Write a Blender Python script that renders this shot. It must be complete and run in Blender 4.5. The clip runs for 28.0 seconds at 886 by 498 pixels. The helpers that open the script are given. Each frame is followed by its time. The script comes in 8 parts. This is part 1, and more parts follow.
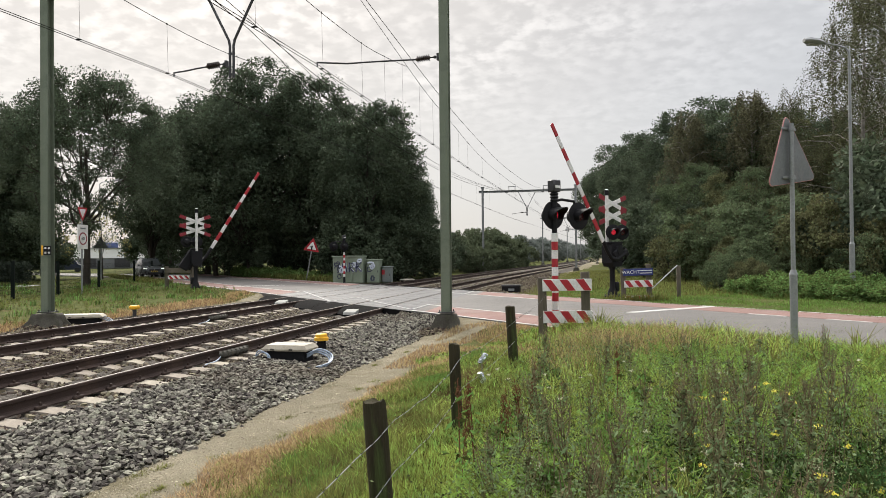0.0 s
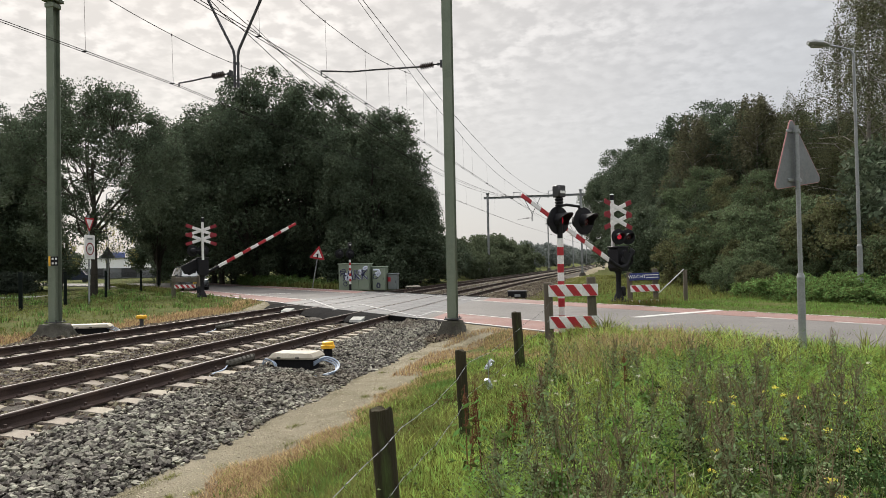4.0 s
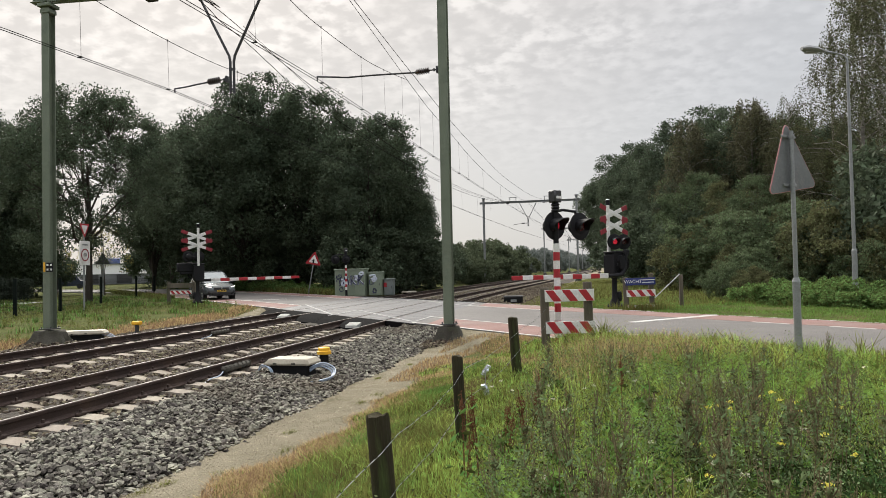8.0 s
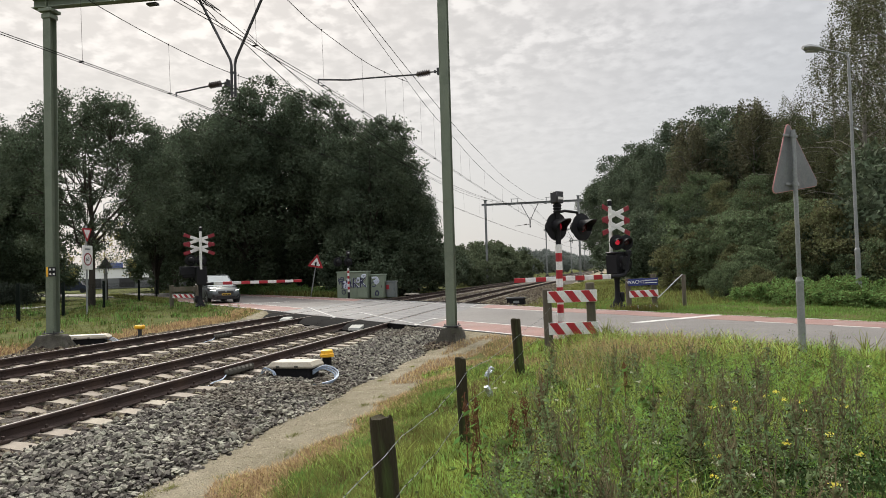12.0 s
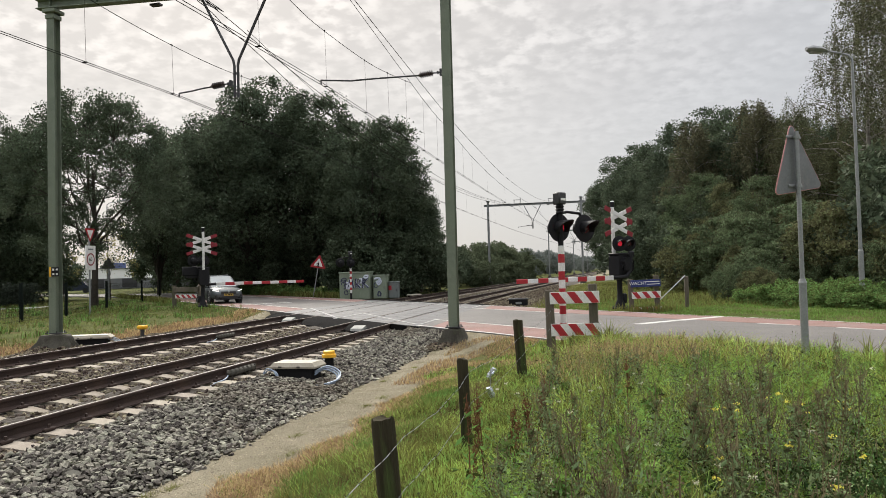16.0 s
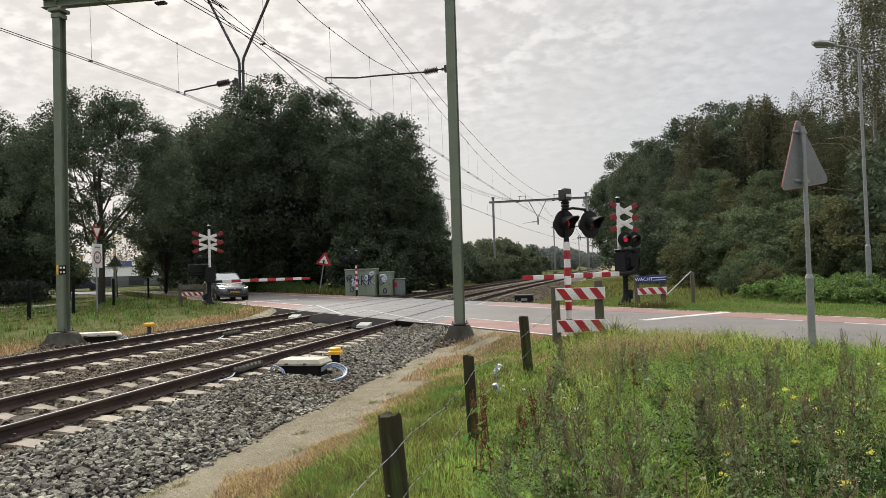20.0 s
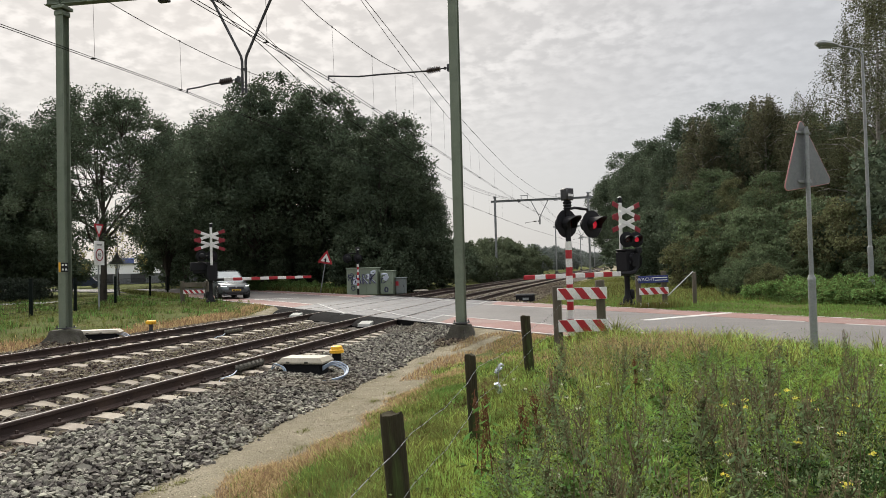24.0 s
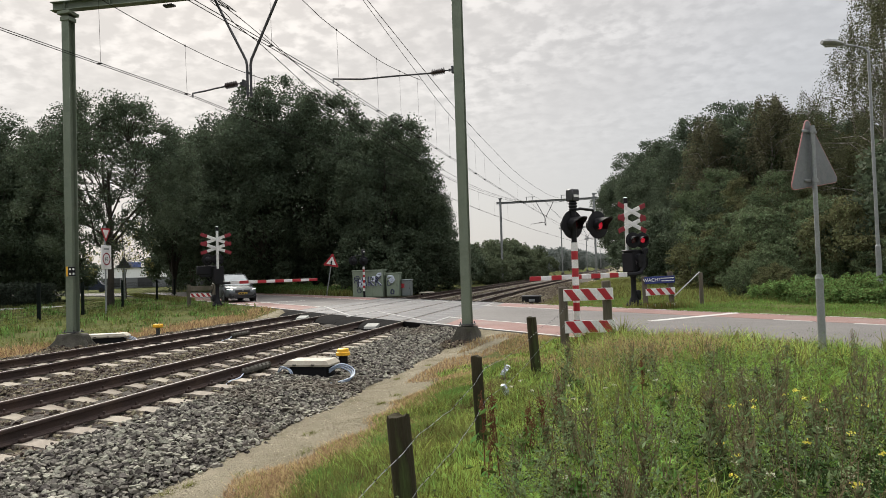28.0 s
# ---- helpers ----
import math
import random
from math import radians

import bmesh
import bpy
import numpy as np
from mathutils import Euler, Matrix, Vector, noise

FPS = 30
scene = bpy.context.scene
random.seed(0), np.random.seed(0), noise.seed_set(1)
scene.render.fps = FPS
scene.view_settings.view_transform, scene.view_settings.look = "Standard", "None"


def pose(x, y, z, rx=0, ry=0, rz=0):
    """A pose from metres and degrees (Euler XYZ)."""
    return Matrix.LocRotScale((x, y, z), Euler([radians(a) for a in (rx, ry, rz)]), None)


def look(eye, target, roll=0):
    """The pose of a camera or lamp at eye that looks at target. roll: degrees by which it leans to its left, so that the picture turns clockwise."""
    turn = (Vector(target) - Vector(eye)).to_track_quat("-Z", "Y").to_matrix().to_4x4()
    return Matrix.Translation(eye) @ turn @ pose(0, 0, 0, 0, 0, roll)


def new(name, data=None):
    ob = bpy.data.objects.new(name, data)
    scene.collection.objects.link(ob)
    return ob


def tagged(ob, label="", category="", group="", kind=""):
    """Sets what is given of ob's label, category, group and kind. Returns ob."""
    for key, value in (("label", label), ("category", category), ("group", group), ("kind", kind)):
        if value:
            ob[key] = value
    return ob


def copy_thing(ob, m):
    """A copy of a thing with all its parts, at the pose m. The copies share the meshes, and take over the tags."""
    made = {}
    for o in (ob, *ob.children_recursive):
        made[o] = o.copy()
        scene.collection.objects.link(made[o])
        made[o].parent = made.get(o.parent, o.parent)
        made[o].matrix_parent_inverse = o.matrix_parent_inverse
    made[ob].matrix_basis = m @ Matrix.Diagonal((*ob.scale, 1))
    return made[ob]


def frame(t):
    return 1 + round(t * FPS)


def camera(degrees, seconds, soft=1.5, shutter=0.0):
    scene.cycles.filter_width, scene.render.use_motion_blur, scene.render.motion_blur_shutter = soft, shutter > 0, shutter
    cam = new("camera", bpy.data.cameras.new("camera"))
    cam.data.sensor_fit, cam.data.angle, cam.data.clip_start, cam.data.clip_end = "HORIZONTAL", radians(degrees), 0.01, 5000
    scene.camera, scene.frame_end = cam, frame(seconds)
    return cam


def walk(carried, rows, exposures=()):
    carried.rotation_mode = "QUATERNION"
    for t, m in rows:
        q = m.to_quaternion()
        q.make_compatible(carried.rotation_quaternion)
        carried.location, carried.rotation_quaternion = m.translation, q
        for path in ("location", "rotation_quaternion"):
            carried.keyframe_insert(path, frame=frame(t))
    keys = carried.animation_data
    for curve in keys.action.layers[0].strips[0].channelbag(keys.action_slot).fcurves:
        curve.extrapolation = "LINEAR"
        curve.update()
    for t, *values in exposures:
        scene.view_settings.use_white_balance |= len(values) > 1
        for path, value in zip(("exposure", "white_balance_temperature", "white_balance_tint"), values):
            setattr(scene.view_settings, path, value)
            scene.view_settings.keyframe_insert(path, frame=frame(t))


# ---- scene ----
LENS = 64.6
cam = camera(LENS, 28.0, soft=0.75)
PATH = [
    (0.0, 0.001, -0.003, 1.538, 90.637, 0.529, 12.227),
    (0.5, 0.001, 0.008, 1.535, 90.782, 0.590, 12.258),
    (1.0, -0.002, 0.008, 1.536, 90.711, 0.937, 12.213),
    (1.5, -0.002, 0.005, 1.534, 90.736, 1.202, 12.431),
    (2.0, -0.001, 0.003, 1.538, 91.016, 1.251, 12.640),
    (2.5, 0.002, -0.012, 1.543, 91.354, 1.157, 12.786),
    (3.0, -0.001, 0.001, 1.539, 91.379, 1.174, 12.645),
    (3.5, 0.002, 0.002, 1.539, 91.164, 1.142, 12.696),
    (5.5, 0.006, -0.010, 1.543, 91.654, 1.063, 12.695),
    (6.0, 0.003, -0.003, 1.540, 92.029, 1.217, 12.651),
    (6.5, 0.006, -0.009, 1.544, 92.126, 1.395, 12.721),
    (7.0, 0.006, -0.011, 1.541, 91.962, 1.389, 12.726),
    (7.5, 0.000, 0.001, 1.541, 91.787, 1.386, 12.639),
    (8.0, -0.000, 0.000, 1.541, 91.598, 1.245, 12.375),
    (8.5, 0.002, -0.000, 1.539, 91.433, 1.123, 12.068),
    (9.0, -0.003, 0.014, 1.536, 91.277, 1.100, 11.993),
    (9.5, -0.001, 0.005, 1.540, 91.155, 1.171, 12.159),
    (10.0, 0.000, -0.002, 1.541, 91.320, 1.237, 12.370),
    (10.5, -0.008, 0.008, 1.537, 91.554, 1.334, 12.504),
    (11.0, -0.006, 0.003, 1.540, 91.597, 1.457, 12.545),
    (11.5, -0.002, 0.002, 1.540, 91.743, 1.575, 12.552),
    (12.0, -0.003, 0.008, 1.539, 91.757, 1.649, 12.561),
    (12.5, -0.005, 0.005, 1.540, 91.763, 1.607, 12.594),
    (14.5, -0.001, 0.006, 1.542, 91.845, 1.349, 12.721),
    (15.0, -0.003, 0.010, 1.540, 91.859, 1.359, 12.765),
    (15.5, -0.003, 0.010, 1.541, 91.862, 1.453, 12.731),
    (16.0, -0.002, 0.011, 1.540, 91.832, 1.527, 12.757),
    (16.5, -0.000, 0.010, 1.541, 91.684, 1.538, 12.770),
    (17.0, -0.003, 0.013, 1.542, 91.663, 1.425, 12.800),
    (17.5, -0.003, 0.007, 1.544, 91.799, 1.370, 12.831),
    (18.0, -0.007, 0.008, 1.539, 91.870, 1.458, 12.893),
    (18.5, -0.006, -0.001, 1.543, 91.928, 1.549, 12.992),
    (19.0, -0.004, 0.007, 1.541, 91.879, 1.614, 13.035),
    (19.5, -0.003, 0.011, 1.539, 91.711, 1.719, 13.136),
    (20.0, -0.004, 0.004, 1.541, 91.569, 1.741, 13.197),
    (20.5, -0.011, 0.005, 1.541, 91.498, 1.628, 13.221),
    (21.0, -0.008, 0.008, 1.540, 91.505, 1.590, 13.129),
    (21.5, -0.009, 0.006, 1.541, 91.563, 1.587, 13.030),
    (23.5, -0.009, 0.003, 1.540, 91.485, 1.456, 13.263),
    (24.0, -0.010, 0.003, 1.542, 91.496, 1.466, 13.316),
    (24.5, -0.008, -0.002, 1.542, 91.539, 1.525, 13.318),
    (25.0, -0.008, 0.005, 1.542, 91.445, 1.586, 13.397),
    (25.5, -0.009, 0.001, 1.542, 91.441, 1.792, 13.538),
    (26.0, -0.005, 0.001, 1.545, 91.881, 1.827, 13.659),
    (26.5, -0.009, 0.005, 1.542, 92.110, 1.602, 13.678),
    (27.0, -0.012, 0.020, 1.537, 91.945, 1.509, 13.507),
    (27.5, -0.009, 0.009, 1.538, 91.702, 1.654, 13.456),
    (28.0, -0.010, 0.007, 1.539, 91.672, 1.829, 13.791),
]

walk(cam, [(t, pose(*row)) for t, *row in PATH], [(0.0, 0.84), (2.0, 0.79), (6.0, 0.74), (16.0, 0.74), (27.0, 0.70), (28.0, 0.70)])

# ---- world and sun ----
SUN_AZ, SUN_EL = -36.0, 40.0          # degrees from +y towards +x, and above the horizon
sun_dir = Vector((math.sin(radians(SUN_AZ)) * math.cos(radians(SUN_EL)), math.cos(radians(SUN_AZ)) * math.cos(radians(SUN_EL)), math.sin(radians(SUN_EL))))
sun = new("sun", bpy.data.lights.new("sun", "SUN"))
sun.data.energy, sun.data.angle, sun.data.color = 2.6, radians(18), (1.0, 0.95, 0.86)
sun.matrix_world = look((0, 0, 60), Vector((0, 0, 60)) - sun_dir)


def build_world():
    w = bpy.data.worlds.new("sky")
    scene.world = w
    w.use_nodes = True
    n, l = w.node_tree.nodes, w.node_tree.links
    n.clear()
    out, bg = n.new("ShaderNodeOutputWorld"), n.new("ShaderNodeBackground")
    sky = n.new("ShaderNodeTexSky")
    sky.sky_type, sky.sun_disc = "NISHITA", False
    sky.sun_elevation, sky.sun_rotation = radians(SUN_EL), radians(SUN_AZ)
    sky.air_density, sky.dust_density = 1.0, 2.0
    dim = n.new("ShaderNodeVectorMath")
    dim.operation = "SCALE"
    dim.inputs["Scale"].default_value = 0.06
    l.new(sky.outputs[0], dim.inputs[0])
    # a broken layer of small clouds: the way of sight met with a flat layer
    co = n.new("ShaderNodeTexCoord")
    sep = n.new("ShaderNodeSeparateXYZ")
    l.new(co.outputs["Generated"], sep.inputs[0])
    up = n.new("ShaderNodeMath")
    up.operation = "ADD"
    up.inputs[1].default_value = 0.22
    l.new(sep.outputs["Z"], up.inputs[0])
    flat = n.new("ShaderNodeCombineXYZ")
    for k in ("X", "Y"):
        d = n.new("ShaderNodeMath")
        d.operation = "DIVIDE"
        l.new(sep.outputs[k], d.inputs[0])
        l.new(up.outputs[0], d.inputs[1])
        l.new(d.outputs[0], flat.inputs[k])
    small, big = n.new("ShaderNodeTexNoise"), n.new("ShaderNodeTexNoise")
    for t, s, d, r in ((small, 21.0, 3, 0.5), (big, 2.6, 4, 0.55)):
        t.inputs["Scale"].default_value, t.inputs["Detail"].default_value, t.inputs["Roughness"].default_value = s, d, r
        l.new(flat.outputs[0], t.inputs["Vector"])
    def ramp(src, a, b, lo=0.0, hi=1.0):
        m = n.new("ShaderNodeMapRange")
        m.interpolation_type = "SMOOTHSTEP"
        for k, v in (("From Min", a), ("From Max", b), ("To Min", lo), ("To Max", hi)):
            m.inputs[k].default_value = v
        l.new(src, m.inputs["Value"])
        return m.outputs[0]
    cells = n.new("ShaderNodeTexVoronoi")
    cells.feature, cells.inputs["Scale"].default_value, cells.inputs["Smoothness"].default_value = "SMOOTH_F1", 19.0, 0.6
    warp = n.new("ShaderNodeVectorMath")
    warp.operation = "MULTIPLY_ADD"
    warp.inputs[1].default_value = (0.07, 0.07, 0.0)
    l.new(small.outputs["Color"], warp.inputs[0])
    l.new(flat.outputs[0], warp.inputs[2])
    l.new(warp.outputs[0], cells.inputs["Vector"])
    both = n.new("ShaderNodeMath")
    both.operation = "SUBTRACT"
    l.new(ramp(small.outputs[0], 0.3, 0.66, 0.15, 1.0), both.inputs[0])
    l.new(ramp(cells.outputs["Distance"], 0.25, 0.75, 0.0, 0.42), both.inputs[1])
    puffs = both.outputs[0]
    banks = ramp(big.outputs[0], 0.36, 0.6, 0.45, 1.15)
    # the thin layer is brightest round the hidden sun
    dot = n.new("ShaderNodeVectorMath")
    dot.operation = "DOT_PRODUCT"
    dot.inputs[1].default_value = sun_dir
    l.new(co.outputs["Generated"], dot.inputs[0])
    glow = ramp(dot.outputs["Value"], 0.55, 1.0, 0.0, 1.0)
    tone = n.new("ShaderNodeMix")
    tone.data_type = "RGBA"
    tone.inputs["A"].default_value, tone.inputs["B"].default_value = (0.408, 0.410, 0.418, 1), (0.57, 0.535, 0.493, 1)
    l.new(glow, tone.inputs["Factor"])
    shade = n.new("ShaderNodeMath")
    shade.operation = "MULTIPLY"
    l.new(puffs, shade.inputs[0])
    l.new(banks, shade.inputs[1])
    # low down the puffs merge into an even veil
    veil = n.new("ShaderNodeMix")
    veil.data_type = "FLOAT"
    veil.inputs["A"].default_value = 0.45
    l.new(ramp(sep.outputs["Z"], 0.08, 0.33, 0.0, 1.0), veil.inputs["Factor"])
    # away from the sun the layer shows little texture
    calm = n.new("ShaderNodeMix")
    calm.data_type = "FLOAT"
    calm.inputs["A"].default_value = 0.5
    l.new(ramp(dot.outputs["Value"], 0.5, 1.0, 0.1, 1.0), calm.inputs["Factor"])
    l.new(shade.outputs[0], calm.inputs["B"])
    l.new(calm.outputs[0], veil.inputs["B"])
    lit = n.new("ShaderNodeVectorMath")
    lit.operation = "SCALE"
    l.new(tone.outputs["Result"], lit.inputs[0])
    l.new(ramp(veil.outputs[0], 0.0, 1.0, 0.80, 1.11), lit.inputs["Scale"])
    # an overcast sky is brightest overhead
    dome = n.new("ShaderNodeVectorMath")
    dome.operation = "SCALE"
    l.new(lit.outputs[0], dome.inputs[0])
    l.new(ramp(sep.outputs["Z"], 0.38, 1.0, 1.0, 4.2), dome.inputs["Scale"])
    lit = dome
    mix = n.new("ShaderNodeMix")
    mix.data_type = "RGBA"
    mix.inputs["Factor"].default_value = 0.86
    l.new(dim.outputs[0], mix.inputs["A"])
    l.new(lit.outputs[0], mix.inputs["B"])
    l.new(mix.outputs["Result"], bg.inputs["Color"])
    bg.inputs["Strength"].default_value = 1.0
    l.new(bg.outputs[0], out.inputs[0])


build_world()


# ---- materials ----
def surf(name, c1, c2=None, scale=3.0, rough=0.7, bump=0.2, fine=40.0, metal=0.0, dist=0.01, rand="", spread=0.25, stain=None, stain_scale=0.8, stretch=None, emit=None, ior=1.45, spec=0.5):
    """A grainy surface: two tones mixed by a broad noise, a fine grain, stains and relief."""
    m = bpy.data.materials.new(name)
    m.use_nodes = True
    n, l = m.node_tree.nodes, m.node_tree.links
    b = n["Principled BSDF"]
    b.inputs["Roughness"].default_value, b.inputs["Metallic"].default_value, b.inputs["IOR"].default_value = rough, metal, ior
    b.inputs["Specular IOR Level"].default_value = spec
    c2 = c2 or tuple(c * 0.75 for c in c1)
    co = n.new("ShaderNodeTexCoord")
    src = co.outputs["Object"]
    if stretch:
        mp = n.new("ShaderNodeMapping")
        mp.inputs["Scale"].default_value = stretch
        l.new(src, mp.inputs[0])
        src = mp.outputs[0]
    def noise_tex(s, d=4, r=0.6):
        t = n.new("ShaderNodeTexNoise")
        t.inputs["Scale"].default_value, t.inputs["Detail"].default_value, t.inputs["Roughness"].default_value = s, d, r
        l.new(src, t.inputs["Vector"])
        return t.outputs[0]
    def mixer(fac, a, c, kind="MIX"):
        x = n.new("ShaderNodeMix")
        x.data_type, x.blend_type = "RGBA", kind
        for s, v in (("Factor", fac), ("A", a), ("B", c)):
            if isinstance(v, (tuple, float, int)):
                x.inputs[s].default_value = (*v, 1) if isinstance(v, tuple) else v
            else:
                l.new(v, x.inputs[s])
        return x.outputs["Result"]
    def ramp(s, a, c, lo=0.0, hi=1.0):
        r = n.new("ShaderNodeMapRange")
        for k, v in (("From Min", a), ("From Max", c), ("To Min", lo), ("To Max", hi)):
            r.inputs[k].default_value = v
        l.new(s, r.inputs["Value"])
        return r.outputs[0]
    broad, grain = noise_tex(scale), noise_tex(fine, 3)
    col = mixer(ramp(broad, 0.32, 0.68), c1, c2)
    if rand:
        if rand == "island":
            g = n.new("ShaderNodeNewGeometry")
            r = g.outputs["Random Per Island"]
        else:
            g = n.new("ShaderNodeObjectInfo")
            r = g.outputs["Random"]
        hs = n.new("ShaderNodeHueSaturation")
        l.new(ramp(r, 0, 1, 1 - spread, 1 + spread), hs.inputs["Value"])
        l.new(ramp(r, 0, 1, 0.5 - spread * 0.06, 0.5 + spread * 0.06), hs.inputs["Hue"])
        l.new(col, hs.inputs["Color"])
        col = hs.outputs[0]
    if stain:
        col = mixer(ramp(noise_tex(stain_scale, 6, 0.7), 0.5, 0.72), col, stain)
    g = n.new("ShaderNodeVectorMath")
    g.operation = "SCALE"
    l.new(col, g.inputs[0])
    l.new(ramp(grain, 0.3, 0.7, 0.86, 1.12), g.inputs["Scale"])
    l.new(g.outputs[0], b.inputs["Base Color"])
    l.new(ramp(broad, 0.3, 0.7, max(rough - 0.1, 0.03), min(rough + 0.1, 1)), b.inputs["Roughness"])
    if bump:
        bp = n.new("ShaderNodeBump")
        bp.inputs["Strength"].default_value, bp.inputs["Distance"].default_value = bump, dist
        l.new(grain, bp.inputs["Height"])
        l.new(bp.outputs[0], b.inputs["Normal"])
    if emit:
        b.inputs["Emission Color"].default_value, b.inputs["Emission Strength"].default_value = (*emit[:3], 1), emit[3]
    return m


def leafy(name, c1, c2, spread=0.35, trans=0.35, rough=0.75, scale=0.35, spec=0.0):
    """Thin green stuff: light falls through it; each blade or leaf has its own tone."""
    m = surf(name, c1, c2, scale=scale, rough=rough, bump=0, fine=9.0, rand="island", spread=spread, spec=spec)
    n, l = m.node_tree.nodes, m.node_tree.links
    b, out = n["Principled BSDF"], n["Material Output"]
    t, add = n.new("ShaderNodeBsdfTranslucent"), n.new("ShaderNodeMixShader")
    l.new(b.inputs["Base Color"].links[0].from_socket, t.inputs["Color"])
    add.inputs[0].default_value = trans
    l.new(b.outputs[0], add.inputs[1])
    l.new(t.outputs[0], add.inputs[2])
    l.new(add.outputs[0], out.inputs["Surface"])
    return m


ASPHALT = surf("asphalt", (0.114, 0.106, 0.100), (0.087, 0.081, 0.077), 0.5, 0.8, 0.5, 90, stain=(0.18, 0.17, 0.16), stain_scale=0.25)
RED_ASPHALT = surf("red_asphalt", (0.205, 0.113, 0.096), (0.165, 0.095, 0.084), 0.6, 0.85, 0.5, 90, stain=(0.19, 0.15, 0.135), stain_scale=0.5)
WHITE_LINE = surf("road_paint", (0.50, 0.49, 0.47), (0.38, 0.37, 0.36), 2.0, 0.7, 0.3, 60, stain=(0.22, 0.21, 0.2), stain_scale=2.0)
WORN_LINE = surf("worn_road_paint", (0.36, 0.355, 0.345), (0.2, 0.2, 0.2), 3.0, 0.75, 0.3, 60, stain=(0.11, 0.11, 0.11), stain_scale=2.5)
DECK = surf("deck_concrete", (0.068, 0.069, 0.075), (0.038, 0.039, 0.043), 0.9, 0.6, 0.4, 60, stain=(0.105, 0.104, 0.105), stain_scale=0.7, rand="object", spread=0.08)
RUBBER = surf("deck_rubber", (0.008, 0.008, 0.0085), (0.014, 0.0135, 0.013), 1.2, 0.95, 0.4, 50, spec=0.03)
RAIL_SIDE = surf("rusty_rail", (0.046, 0.026, 0.020), (0.028, 0.018, 0.015), 1.5, 0.8, 0.4, 60, stain=(0.075, 0.045, 0.03))
RAIL_TOP = surf("worn_rail_head", (0.20, 0.185, 0.175), (0.12, 0.105, 0.095), 2.0, 0.5, 0.1, 60, metal=0.6, stretch=(1, 0.1, 1))
SLEEPER = surf("sleeper_concrete", (0.30, 0.265, 0.215), (0.2, 0.172, 0.135), 2.5, 0.9, 0.4, 60, rand="object", spread=0.15, stain=(0.16, 0.125, 0.09), stain_scale=3)
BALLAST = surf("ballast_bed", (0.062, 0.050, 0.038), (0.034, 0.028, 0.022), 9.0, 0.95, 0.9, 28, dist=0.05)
STONE = surf("ballast_stone", (0.215, 0.198, 0.168), (0.08, 0.074, 0.063), 4.0, 0.85, 0.3, 50, rand="island", spread=0.88, stain=(0.11, 0.088, 0.064), stain_scale=0.35, spec=0.2)
STONE_ONE = surf("single_ballast_stone", (0.215, 0.198, 0.168), (0.08, 0.074, 0.063), 4.0, 0.85, 0.3, 50, rand="object", spread=0.8, spec=0.2)
STONE_BROWN = surf("rusty_ballast_stone", (0.165, 0.132, 0.097), (0.075, 0.06, 0.045), 4.0, 0.9, 0.3, 50, rand="island", spread=0.75, spec=0.2)
SAND = surf("sandy_soil", (0.245, 0.217, 0.156), (0.172, 0.152, 0.106), 1.3, 0.95, 1.0, 46, dist=0.03, stain=(0.105, 0.092, 0.05), stain_scale=1.6, spec=0.1)
PEBBLE = surf("pebble", (0.34, 0.30, 0.225), (0.25, 0.22, 0.165), 4.0, 0.9, 0.2, 60, rand="island", spread=0.4, spec=0.1)
SOIL = surf("grassy_soil", (0.085, 0.10, 0.032), (0.06, 0.068, 0.026), 1.6, 0.95, 0.8, 30, dist=0.04, stain=(0.11, 0.09, 0.04), stain_scale=0.7, spec=0.03)
GRASS = leafy("grass", (0.34, 0.385, 0.098), (0.122, 0.175, 0.043), 0.9, 0.45, scale=1.3)
GRASS_BRIGHT = leafy("broad_grass", (0.38, 0.42, 0.11), (0.17, 0.23, 0.055), 0.8, 0.45, scale=1.6)
MOWN = leafy("mown_grass", (0.16, 0.24, 0.06), (0.095, 0.155, 0.04), 0.5, 0.4, scale=0.8)
LITTER = leafy("leaf_litter", (0.13, 0.085, 0.05), (0.075, 0.05, 0.03), 0.5, 0.2)
BRAMBLE_LEAF = leafy("bramble_leaf", (0.155, 0.225, 0.075), (0.095, 0.145, 0.05), 0.6, 0.35, rough=0.55)
GRASS_LEFT = leafy("verge_grass", (0.175, 0.175, 0.058), (0.10, 0.118, 0.038), 0.6, scale=0.9)
DRY = leafy("dry_grass", (0.43, 0.30, 0.175), (0.31, 0.225, 0.12), 0.45, 0.25)
FROND = leafy("feathery_leaf", (0.28, 0.40, 0.096), (0.105, 0.175, 0.046), 0.5, 0.4, scale=1.2)
HERB = leafy("herb_leaf", (0.185, 0.27, 0.074), (0.05, 0.085, 0.027), 0.8, 0.4, scale=1.4)
NETTLE = leafy("nettle_leaf", (0.075, 0.115, 0.04), (0.026, 0.048, 0.018), 0.7, 0.35, scale=1.5)
STRAW = leafy("straw_grass", (0.19, 0.19, 0.06), (0.13, 0.14, 0.045), 0.35)
STALK = leafy("weed_stalk", (0.20, 0.162, 0.10), (0.14, 0.118, 0.07), 0.4, 0.1)
MUGWORT = leafy("grey_green_leaf", (0.20, 0.235, 0.12), (0.09, 0.12, 0.055), 0.8, 0.3, scale=2.0)
DOCK = leafy("dock_seed", (0.17, 0.082, 0.045), (0.115, 0.058, 0.034), 0.4, 0.15)
YELLOW_FLOWER = leafy("yellow_petal", (0.84, 0.76, 0.17), (0.78, 0.67, 0.11), 0.15, 0.3)
WHITE_FLOWER = leafy("white_petal", (0.62, 0.60, 0.47), (0.5, 0.49, 0.38), 0.15, 0.3)
